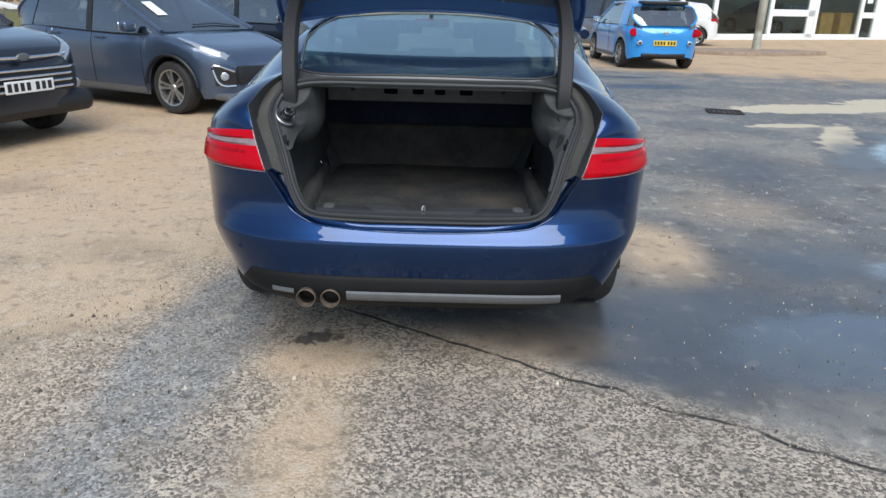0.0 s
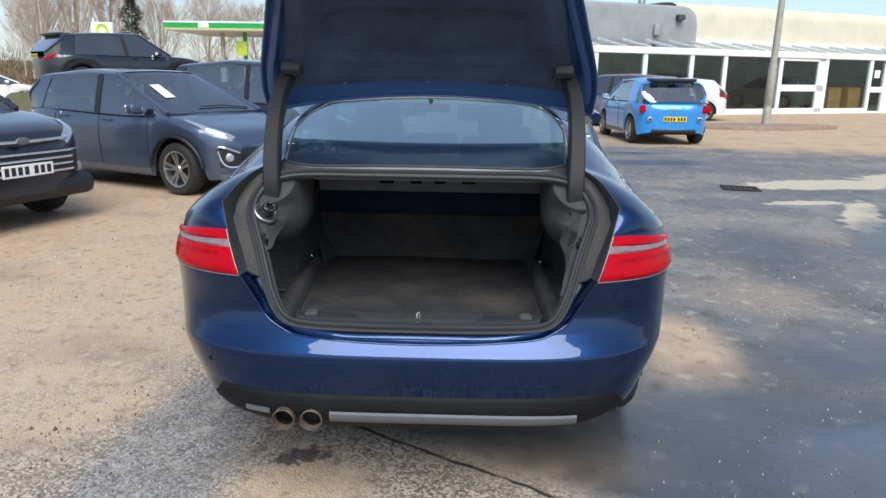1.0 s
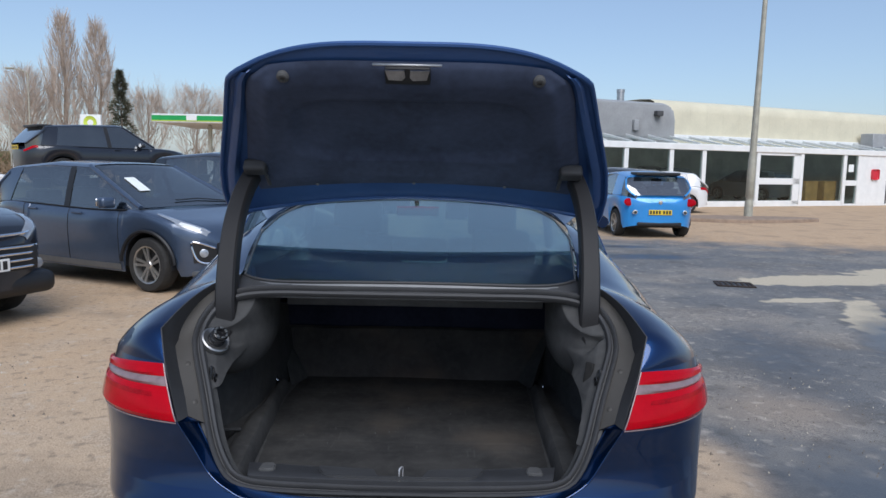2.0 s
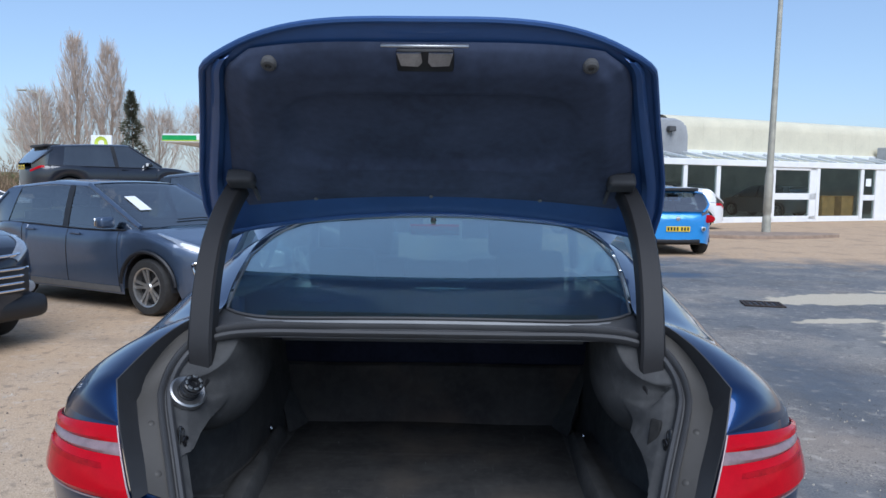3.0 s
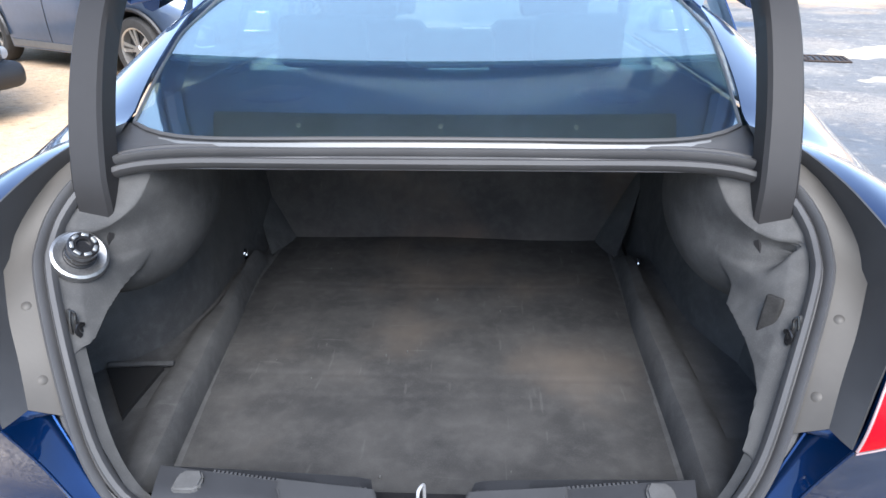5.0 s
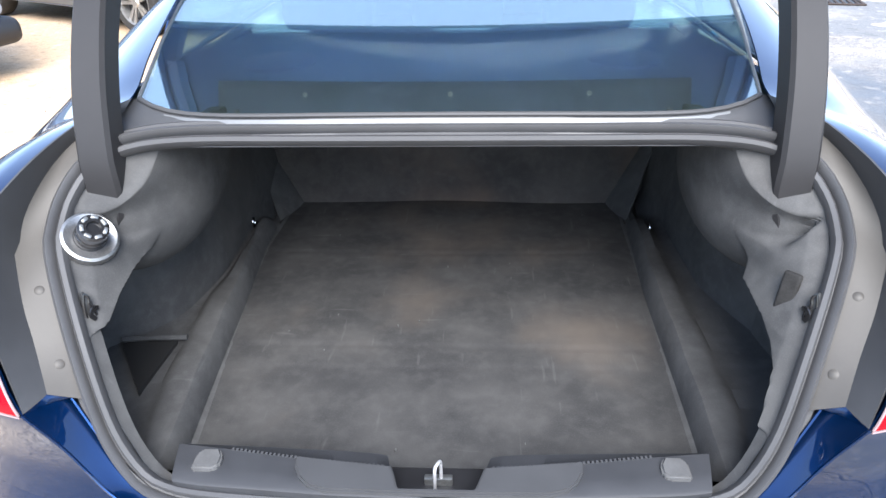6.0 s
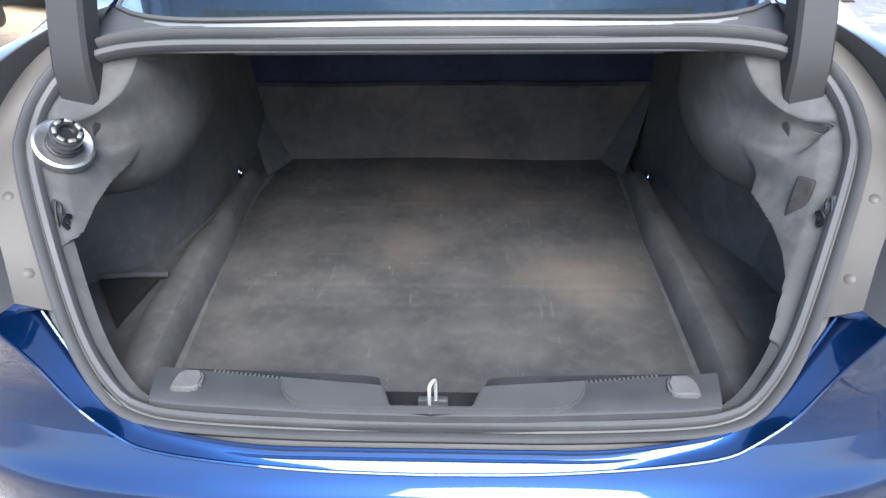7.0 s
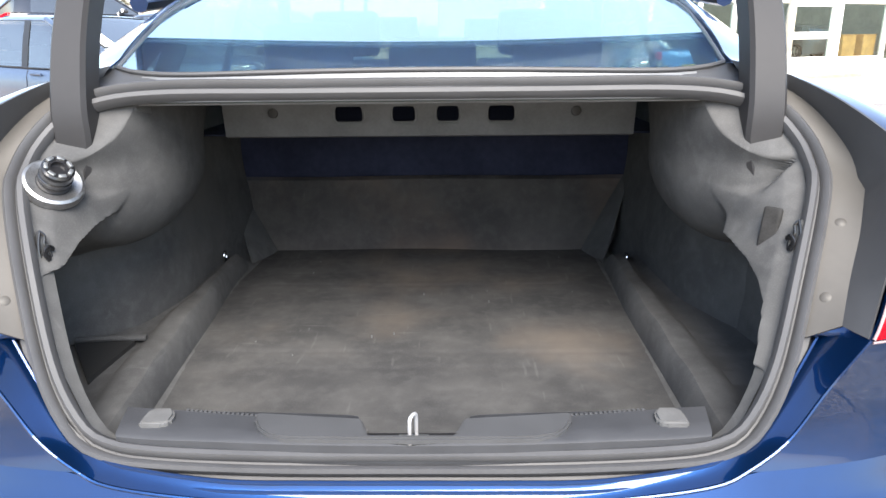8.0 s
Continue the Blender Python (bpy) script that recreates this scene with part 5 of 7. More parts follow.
# ---------------------------------------------------------------- whole cars
class CarShape:
    """A car's outline: local x forwards, y to its left, z up, the origin on the ground under its middle."""

    def __init__(self, length, width, height, axles, wheel, top, cabin, sill=0.2, arch=0.06, nose=6.0):
        self.length, self.width, self.height = length, width, height
        self.axles, self.wheel, self.top, self.cabin, self.sill, self.arch, self.nose = axles, wheel, top, cabin, sill, arch, nose

    def half(self, x):
        t = min(1.0, abs(2 * x / self.length))
        return self.width / 2 * max(0.0, 1 - t ** self.nose) ** 0.32

    def bottom(self, x):
        t = abs(2 * x / self.length)
        z = self.sill + 0.1 * max(0, t - 0.86) / 0.14
        for a in self.axles:
            r = self.wheel + self.arch
            if abs(x - a) < r:
                z = max(z, self.wheel + math.sqrt(r * r - (x - a) ** 2))
        return z

    def skin(self, x, f):
        """A point on the left flank: f 0 at the middle of the top, 1 at the sill."""
        w, zt, zb = self.half(x), smooth_at(self.top, x), self.bottom(x)
        zb = min(zb, zt - 0.06)
        sec = [(0, 0, 1.0), (0.3, 0.55, 1.0), (0.48, 0.86, 0.985), (0.56, 0.945, 0.95), (0.64, 0.985, 0.86), (0.74, 1.0, 0.66), (0.84, 0.995, 0.42), (0.93, 0.98, 0.16), (1.0, 0.955, 0.0)]
        wf = curve_at([(s[0], s[1]) for s in sec], f)
        zf = curve_at([(s[0], s[2]) for s in sec], f)
        return Vector((x, w * wf, zb + (zt - zb) * zf))

    def roof(self, x, g):
        """A point on the cabin: g 0 at the waist, 1 at the middle of the roof."""
        zb, zr = smooth_at(self.top, x) - 0.03, curve_at(self.cabin, x)
        zr = max(zr, zb + 0.002)
        full = (zr - zb) / (self.height - zb)
        wb = self.half(x) * 0.945
        wr = min(wb, self.width / 2 * (0.93 - 0.205 * full))
        sec = [(0, 0.0, 0.0), (0.3, 0.42, 0.47), (0.55, 0.86, 0.88), (0.66, 1.12, 0.965), (0.78, 1.5, 0.99), (1.0, 2.0, 1.0)]
        a = curve_at([(s[0], s[1]) for s in sec], g)
        c = curve_at([(s[0], s[2]) for s in sec], g)
        y = wb + (wr - wb) * min(a, 1.0) - (wr * max(0.0, a - 1.0))
        return Vector((x, y, zb + (zr - zb) * c))


def flank(shape, x0, x1, f0, f1, push, nx=10, nf=6, side=1, skew=0.0):
    """A patch lying on the flank."""
    rows = []
    for i in range(nx):
        x = x0 + (x1 - x0) * i / (nx - 1)
        row = []
        for k in range(nf):
            f = f0 + (f1 - f0) * k / (nf - 1)
            xx = max(-shape.length / 2 + 0.001, min(shape.length / 2 - 0.001, x + skew * (k / (nf - 1))))
            p = shape.skin(xx, f)
            dx = shape.skin(min(xx + 0.01, shape.length / 2), f) - shape.skin(max(xx - 0.01, -shape.length / 2), f)
            df = shape.skin(xx, min(1, f + 0.02)) - shape.skin(xx, max(0, f - 0.02))
            nrm = dx.cross(df)
            nrm = nrm.normalized() if nrm.length > 1e-9 else Vector((0, 1, 0))
            if nrm.y < 0:
                nrm = -nrm
            p = p + nrm * push
            row.append(Vector((p.x, side * p.y, p.z)))
        rows.append(row)
    return rows


def cabin_patch(shape, x0, x1, g0, g1, push, nx=10, ng=6, side=1, lean=0.0):
    rows = []
    for i in range(nx):
        row = []
        for k in range(ng):
            g = g0 + (g1 - g0) * k / (ng - 1)
            x = x0 + (x1 - x0) * i / (nx - 1) + lean * (k / (ng - 1))
            p = shape.roof(x, g)
            dx, dg = shape.roof(x + 0.01, g) - shape.roof(x - 0.01, g), shape.roof(x, min(1, g + 0.03)) - shape.roof(x, max(0, g - 0.03))
            nrm = dx.cross(dg)
            nrm = nrm.normalized() if nrm.length > 1e-9 else Vector((0, 0, 1))
            if nrm.z < 0:
                nrm = -nrm
            p = p + nrm * push
            row.append(Vector((p.x, side * p.y, p.z)))
        rows.append(row)
    return rows


def make_wheel(parent, x, y, r, width, side, rim_mat, spokes=5):
    m = Matrix.Translation((x, y, r))
    w = width / 2
    tyre = part("wheel", lathe([(r * 0.66, -w * 0.9), (r * 0.78, -w), (r * 0.93, -w * 0.95), (r * 0.99, -w * 0.7), (r, 0), (r * 0.99, w * 0.7), (r * 0.93, w * 0.95), (r * 0.78, w), (r * 0.66, w * 0.9)], 40, "y", m=m), TYRE, parent)
    o = side * w
    bm = lathe([(r * 0.67, side * -w * 0.8), (r * 0.62, o * 0.3), (r * 0.64, o * 0.9), (r * 0.685, o * 0.97), (r * 0.69, o * 0.9)], 36, "y", m=m)
    for k in range(spokes):
        a = 2 * math.pi * k / spokes + math.pi / 2 + 0.2
        out, across = Vector((math.cos(a), 0, math.sin(a))), Vector((-math.sin(a), 0, math.cos(a)))
        for d in (-1, 1):
            rows = []
            for t in np.linspace(0, 1, 5):
                p = out * (r * (0.1 + 0.55 * t)) + across * (d * r * (0.035 + 0.075 * t)) + Vector((0, o * (0.66 + 0.14 * t), 0))
                w2, th = r * (0.04 + 0.02 * t), Vector((0, o * 0.16, 0))
                rows.append([m @ q for q in (p - across * w2, p + across * w2, p + across * w2 * 0.8 - th, p - across * w2 * 0.8 - th)])
            grid(bm, rows, closed=True)
    lathe([(0.0, o * 0.82), (r * 0.12, o * 0.8), (r * 0.17, o * 0.6)], 16, "y", m=m, bm=bm)
    part("rim", bm, rim_mat, tyre, "silver five-spoke alloy rim")
    part("brake_disc", lathe([(0.0, o * 0.15), (r * 0.5, o * 0.15), (r * 0.64, o * 0.05)], 28, "y", m=m), PLASTIC, tyre)


def plate(parent, m, colour, bars=7):
    """A number plate, its characters as plain bars; m: y to the right, z up, x out of the plate."""
    p = part("number_plate", boxed((0, -0.26, -0.056), (0.008, 0.26, 0.056), 0.004, 1, turn=m), colour, parent, "white number plate" if colour is WHITEPLATE else "yellow number plate")
    for k in range(bars):
        y = -0.215 + k * 0.066 + (0.03 if k > 3 else 0)
        part("plate_bar", boxed((0.008, y - 0.021, -0.037), (0.0095, y + 0.021, 0.037), turn=m), INK, p, smooth=False)


def build_car(name, label, at, shape, paint, glass=(0.0, 0.0), trim="", arches=False, plate_front=False, plate_rear=False, rim_mat=None, x_from=None, doors=(), b_pillar=None, quarter=None, group="", inside=False):
    car = thing(name, label, "car", at, group)
    L = shape.length
    x0 = -L / 2 if x_from is None else x_from
    xs = sorted(set([x for x in np.linspace(x0, L / 2, 66)] + [a + s * (shape.wheel + shape.arch) * math.cos(t) for a in shape.axles for s in (1, -1) for t in np.linspace(0, 1.57, 9)]
                    + [L / 2 - d for d in (0.003, 0.012, 0.03, 0.06, 0.1)] + [-L / 2 + d for d in (0.003, 0.012, 0.03, 0.06, 0.1)]))
    xs = [x for x in xs if x >= x0]
    fs = list(np.linspace(0, 0.48, 7)) + [0.52, 0.56, 0.6, 0.64, 0.69, 0.74, 0.8, 0.86, 0.92, 0.96, 1.0]
    rows = []
    for x in xs:
        left = [shape.skin(x, f) for f in fs]
        ring_pts = [Vector((p.x, -p.y, p.z)) for p in left[::-1]] + left[1:]
        rows.append(ring_pts)
    bm = bmesh.new()
    grid(bm, rows)
    bmesh.ops.remove_doubles(bm, verts=bm.verts, dist=1e-4)
    part("body", bm, paint, car)
    part("underbody", boxed((max(x0, -L / 2 + 0.25), -shape.width * 0.36, shape.sill + 0.02), (L / 2 - 0.25, shape.width * 0.36, shape.sill + 0.3), 0.03, 1), PLASTIC, car, "black underbody")
    # cabin glass, roof skin and pillars
    c0, c1 = shape.cabin[0][0], shape.cabin[-1][0]
    r0, r1 = shape.cabin[1][0], shape.cabin[-2][0]
    gs = (0, 0.15, 0.3, 0.42, 0.55, 0.6, 0.66, 0.72, 0.78, 0.86, 1.0)
    rows = [[(lambda p, s: Vector((p.x, s * p.y, p.z)))(shape.roof(x, g), 1) for g in gs] for x in np.linspace(c0, c1, 44)]
    rows = [r + [Vector((p.x, -p.y, p.z)) for p in r[-2::-1]] for r in rows]
    part("cabin_glass", sheet(rows), CARGLASS if inside else TINTED, car, "clear windows" if inside else "dark tinted windows")
    if inside:
        deck = []
        for x in np.linspace(c0 + 0.12, c1 - 0.1, 16):
            w, z = shape.half(x) * 0.88, smooth_at(shape.top, x) + 0.008
            deck.append([Vector((x, w * k, z)) for k in (-1, -0.5, 0, 0.5, 1)])
        part("cabin_lining", sheet(deck), CABIN, car)
        zs = smooth_at(shape.top, 0.0)
        for x, h in ((r1 - 0.55, 0.2), (r1 - 1.35, 0.14)):
            for y in (-0.36, 0.36):
                part("seat", boxed((x - 0.08, y - 0.23, zs - 0.02), (x + 0.06, y + 0.23, zs + h), 0.05, 3), SEAT, car)
                part("headrest", boxed((x - 0.09, y - 0.12, zs + h + 0.015), (x - 0.01, y + 0.12, zs + h + 0.15), 0.03, 3), SEAT, car)
        part("dashboard", boxed((c1 - 0.62, -shape.width * 0.38, zs - 0.02), (c1 - 0.28, shape.width * 0.38, zs + 0.05), 0.04, 3), CABIN, car)
        wheel = [Vector((c1 - 0.7 + 0.05 * math.sin(t), -0.36 + 0.17 * math.cos(t), zs + 0.03 + 0.15 * math.sin(t))) for t in np.linspace(0, 2 * math.pi, 21)[:-1]]
        part("steering_wheel", sweep(wheel, ring(0.013, 6), closed=True), CABIN, car)
    rows = []
    for x in np.linspace(r0 - 0.02, r1 + 0.02, 24):
        half_row = cabin_patch(shape, x, x, 0.56, 1.0, 0.007, 2, 8)[0]
        rows.append(half_row + [Vector((p.x, -p.y, p.z)) for p in half_row[-2::-1]])
    part("roof", sheet(rows, 0.004), paint, car)
    for s in (1, -1):
        front = [(lambda p: Vector((p.x, s * p.y, p.z)))(shape.roof(x, 0.6)) for x in np.linspace(c1 - 0.01, r1, 12)]
        part("pillar", sweep(front, ring(0.028, 8)), paint, car)
        rear_edge = [(lambda p: Vector((p.x, s * p.y, p.z)))(shape.roof(x, 0.5)) for x in np.linspace(c0 + 0.01, r0, 10)]
        part("pillar", sweep(rear_edge, ring(0.024, 8)), paint, car)
        if quarter:
            part("pillar", sheet(cabin_patch(shape, quarter[0], quarter[1], 0.0, 0.58, 0.008, 8, 8, s, quarter[2]), 0.004), paint, car)
        if b_pillar is not None:
            part("pillar", sheet(cabin_patch(shape, b_pillar - 0.05, b_pillar + 0.05, 0.0, 0.57, 0.007, 3, 8, s, -0.06), 0.003), PLASTIC, car)
        waist = [(lambda p: Vector((p.x, s * p.y, p.z)))(shape.roof(x, 0.0) + Vector((0, 0.006, 0.004))) for x in np.linspace(c0 + 0.25, c1 - 0.2, 16)]
        part("waist_trim", sweep(waist, ring(0.009, 6)), PLASTIC, car)
        for d in doors:
            line = [flank(shape, d - 0.0, d + 0.006, f, f + 0.001, 0.0025, 2, 2, s)[0][0] for f in np.linspace(0.54, 0.95, 12)]
            part("door_seam", tube(line, 0.0035, 5), INK, car)
        for d in doors[1:]:
            hd = flank(shape, d + 0.09, d + 0.27, 0.625, 0.63, 0.02, 7, 2, s)
            part("door_handle", sweep([r[0] for r in hd], ring(0.013, 8)), paint, car)
        if x_from is None:
            strip = flank(shape, shape.axles[0] + shape.wheel + 0.1, shape.axles[1] - shape.wheel - 0.1, 0.945, 0.985, 0.012, 14, 3, s)
            part("sill_strip", sheet(strip, 0.006), SATIN, car)
        mx = c1 - 0.42
        base = shape.roof(mx, 0.05)
        mir = part("door_mirror", boxed((mx - 0.05, s * (base.y + 0.03) - (0.0 if s > 0 else 0.18), base.z + 0.01), (mx + 0.07, s * (base.y + 0.03) + (0.18 if s > 0 else 0.0), base.z + 0.135), 0.042, 3), paint, car)
        part("mirror_face", boxed((mx - 0.066, s * (base.y + 0.13) - 0.075, base.z + 0.03), (mx - 0.055, s * (base.y + 0.13) + 0.075, base.z + 0.125), 0.01, 1), CHROME, mir)
    for a in shape.axles:
        for s in (1, -1):
            make_wheel(car, a, s * (shape.width / 2 - 0.125), shape.wheel, 0.21, s, rim_mat or ALLOY)
            rl = shape.wheel + shape.arch - 0.005
            part("arch_liner", sheet([[Vector((a + rl * math.cos(t), s * (shape.width / 2 - 0.16) + dy, shape.wheel + rl * math.sin(t))) for dy in (-0.12, 0.1)] for t in np.linspace(-0.1, math.pi + 0.1, 22)], 0.004), PLASTIC, car)
            if arches:
                r = shape.wheel + shape.arch + 0.012
                arc = []
                for t in np.linspace(0.06, 3.08, 22):
                    x, z = a + r * math.cos(t), shape.wheel + r * math.sin(t)
                    arc.append(Vector((x, s * (shape.half(x) + 0.002), z)))
                part("arch_trim", sweep(arc, ring(0.022, 6)), PLASTIC, car, "black plastic wheel-arch trim")
    return car


def nose_frame(shape, x_in, z, y=0.0, rear=False):
    """A frame on the nose or tail: x out of the car, y to the viewer's right or left, z up."""
    x = shape.length / 2 + x_in
    return Matrix.Translation((-x if rear else x, y, z)) @ (pose(0, 0, 0, 0, 0, 180) if rear else Matrix.Identity(4))


# front of the blue saloon
MID_Y = 2.21
XE = CarShape(4.66, 1.84, 1.42, (-1.35, 1.485), 0.335, [(-1.8, 0.975), (-1.2, 0.99), (0.6, 0.965), (1.1, 0.93), (1.9, 0.83), (2.2, 0.72), (2.33, 0.6)],
              [(-1.22, 1.37), (-0.95, 1.405), (-0.3, 1.43), (0.15, 1.41), (0.95, 0.965)], sill=0.19)
front = build_car("saloon_front", "", Matrix.Translation((0, MID_Y, 0)) @ pose(0, 0, 0, 0, 0, 90), XE, BLUE, x_from=-1.66, doors=(0.75, -0.28), b_pillar=-0.25, quarter=(-1.0, -0.8, 0.1))
inverse = Matrix.Translation((0, MID_Y, 0)) @ pose(0, 0, 0, 0, 0, 90)
for ob in list(front.children):
    ob.parent = saloon
    ob.matrix_basis = inverse
    if ob.name.startswith("body"):
        # the boot takes the place of the upper body at the tail
        bm = bmesh.new()
        bm.from_mesh(ob.data)
        bmesh.ops.delete(bm, geom=[f for f in bm.faces if f.calc_center_median().x < -1.0 and abs(f.calc_center_median().y) < 0.74], context="FACES")
        bm.to_mesh(ob.data)
        bm.free()
    if ob.name.startswith("cabin_glass"):
        ob.data.materials[0] = FRONTGLASS
        bm = bmesh.new()
        bm.from_mesh(ob.data)
        bmesh.ops.delete(bm, geom=[f for f in bm.faces if f.calc_center_median().x < -0.88], context="FACES")
        bm.to_mesh(ob.data)
        bm.free()
bpy.data.objects.remove(front)
# painted roof header and pillar tops over the rear window
arc = spline([(0.546, 0.8, 1.292), (0.515, 0.91, 1.325), (0.45, 0.99, 1.352), (0.25, 1.0, 1.368), (0, 1.003, 1.374)], 30)
far = []
for k in range(30):
    p = inverse @ XE.roof(-0.93, 0.5 + 0.5 * k / 29)
    far.append(Vector((abs(p.x), p.y, p.z)))
for s in (1, -1):
    rows = [[(lambda q: Vector((s * q.x, q.y, q.z + 0.008 * math.sin(math.pi * t))))(arc[k].lerp(far[k], t)) for k in range(30)] for t in np.linspace(0, 1, 7)]
    part("roof_header", sheet(rows, 0.003), BLUE, saloon)
for s in (1, -1):
    part("head_lamp", sheet([[inverse @ p for p in r] for r in flank(XE, 1.75, 2.2, 0.5, 0.62, 0.006, 12, 5, s)], 0.004), HEADLIGHT, saloon)
# white sheets added to give the bright patches visible through the rear window
for x0, x1, z0, z1 in ((-0.4, -0.11, 1.19, 1.29), (0.11, 0.3, 1.16, 1.28)):
    view_sheet = [[Vector((x, 3.16 - (z - 0.965) * 1.79 - 0.035, z)) for x in (x0, x1)] for z in (z0, z1)]
    part("windscreen_sheet", sheet(view_sheet, 0.001), PAPER, saloon, "white sheet behind the windscreen", smooth=False)
part("grille", boxed((2.2, -0.35, 0.42), (2.34, 0.35, 0.66), 0.03, 2, turn=inverse), PLASTIC, saloon)


def facing(x, y, hx, hy, z=0.0):
    return pose(x, y, z, 0, 0, math.degrees(math.atan2(hy, hx)))


# slate-blue hatchback beside the forecourt
HB = CarShape(4.05, 1.74, 1.49, (-1.27, 1.22), 0.318, [(-2.0, 0.8), (-1.85, 0.95), (-1.2, 0.985), (0.4, 0.95), (0.95, 0.96), (1.5, 0.86), (1.85, 0.76), (2.0, 0.6)],
              [(-1.98, 0.96), (-1.5, 1.42), (-0.7, 1.49), (0.05, 1.47), (1.1, 0.965)], sill=0.21)
hatch = build_car("hatchback", "slate-blue five-door hatchback, price sheet in its windscreen", facing(-3.99, 7.49, 0.89, -0.456), HB, SLATE, arches=True, inside=True,
                  doors=(0.78, -0.12, -0.98), b_pillar=-0.18, quarter=(-1.75, -1.35, 0.12))
for s in (1, -1):
    def band(x0, x1, low0, low1, high0, high1, push, nx=14, nf=6):
        rows = []
        for i in range(nx):
            t = i / (nx - 1)
            x = x0 + (x1 - x0) * t
            rows.append(flank(HB, x, x + 0.001, high0 + (high1 - high0) * t, low0 + (low1 - low0) * t ** 0.7, push * math.sin(math.pi * (0.15 + 0.7 * t)), 2, nf, s)[0])
        return rows
    lampb = part("head_lamp", sheet(band(1.3, 1.9, 0.5, 0.62, 0.485, 0.5, 0.01), 0.005), HEADLIGHT, hatch, "long clear headlamp")
    part("lamp_brow", sheet(band(1.28, 1.9, 0.482, 0.5, 0.472, 0.485, 0.014, 14, 3), 0.004), CHROME, lampb, "bright upper edge of the headlamp")
    part("lamp_bowl", sheet(band(1.58, 1.84, 0.555, 0.59, 0.51, 0.52, 0.013, 8, 4), 0.003), PEARL, lampb)
    fog = part("fog_surround", sheet(flank(HB, 1.8, 1.96, 0.74, 0.9, 0.008, 8, 5, s), 0.004), PLASTIC, hatch, "black fog lamp surround")
    spot = flank(HB, 1.885, 1.886, 0.82, 0.83, 0.012, 2, 2, s)[0][0]
    aim = Matrix.Translation(spot) @ Vector((0.75, s * 0.65, 0.0)).to_track_quat("Z", "Y").to_matrix().to_4x4()
    part("fog_lamp", lathe([(0.0, 0.012), (0.036, 0.01), (0.048, 0.004), (0.05, -0.02)], 20, "z", m=aim), HEADLIGHT, fog, "round clear fog lamp")
    trim = [flank(HB, x, x + 0.001, f, f + 0.01, 0.016, 2, 2, s)[0][0] for x, f in ((1.95, 0.735), (1.86, 0.73), (1.79, 0.735), (1.8, 0.8), (1.83, 0.87), (1.88, 0.905), (1.95, 0.905))]
    part("fog_bar", tube(spline(trim, 24), 0.012, 6), CHROME, fog)
part("grille", boxed((1.93, -0.5, 0.38), (2.03, 0.5, 0.6), 0.04, 2), PLASTIC, hatch, "black grille")
part("bumper_lip", boxed((1.75, -0.7, 0.2), (2.02, 0.7, 0.28), 0.04, 2), SATIN, hatch)
sheet_rows = cabin_patch(HB, 0.42, 0.74, 0.72, 0.79, 0.012, 4, 4, -1)
part("price_sheet", sheet(sheet_rows, 0.001), PAPER, hatch, "white sheet behind the windscreen")
part("wiper", tube([HB.roof(1.04, 0.7) + Vector((0, 0, 0.012)), HB.roof(0.98, 0.9) + Vector((0, 0, 0.02)), HB.roof(1.0, 1.0) + Vector((0, -0.2, 0.02))], 0.008, 6), PLASTIC, hatch)

# black compact SUV, nose towards the aisle
CS = CarShape(4.02, 1.77, 1.65, (-1.28, 1.24), 0.335, [(-2.0, 0.9), (-1.8, 1.05), (0.5, 1.03), (0.95, 1.06), (1.6, 0.99), (1.9, 0.9), (2.01, 0.72)],
              [(-1.95, 1.05), (-1.6, 1.55), (-0.7, 1.65), (0.1, 1.62), (0.98, 1.06)], sill=0.24, nose=9.0)
suv = build_car("compact_suv", "glossy black compact suv with a chrome-barred grille", facing(-5.72, 4.78, 0.94, -0.34), CS, NIGHT, arches=True, inside=True, doors=(0.8, -0.15, -1.0), b_pillar=-0.2, quarter=(-1.7, -1.35, 0.1))
g = part("grille", boxed((1.9, -0.58, 0.5), (2.03, 0.58, 0.74), 0.05, 2), PLASTIC, suv, "black grille with chrome bars")
for z in (0.54, 0.6, 0.66, 0.72):
    part("grille_bar", sweep(spline([(1.97, -0.6, z + 0.0), (2.035, -0.45, z), (2.045, 0, z), (2.035, 0.45, z), (1.97, 0.6, z)], 18), ring(0.011, 6)), CHROME, g)
part("bonnet_bar", sweep(spline([(1.93, -0.55, 0.84), (2.0, -0.4, 0.835), (2.025, 0, 0.83), (2.0, 0.4, 0.835), (1.93, 0.55, 0.84)], 18), ring(0.014, 6)), CHROME, suv, "chrome bonnet bar")
part("badge", lathe([(0.0, 0.016), (0.06, 0.012), (0.07, 0.0)], 24, "x", m=Matrix.Translation((2.03, 0, 0.835)) @ Matrix.Diagonal((1, 1.0, 0.5, 1))), SATIN, suv, "plain oval badge")
for s in (1, -1):
    part("head_lamp", sheet(flank(CS, 1.62, 1.96, 0.46, 0.6, 0.008, 10, 6, s), 0.005), HEADLIGHT, suv, "clear headlamp")
    part("fog_lamp", lathe([(0.0, 0.03), (0.05, 0.022), (0.06, -0.02)], 18, "x", m=Matrix.Translation((1.845, s * 0.7, 0.53))), HEADLIGHT, suv)
part("bumper", boxed((1.7, -0.8, 0.26), (2.0, 0.8, 0.47), 0.1, 4), PLASTIC, suv, "grey-black lower bumper")
plate(suv, Matrix.Translation((2.055, 0, 0.575)), WHITEPLATE)

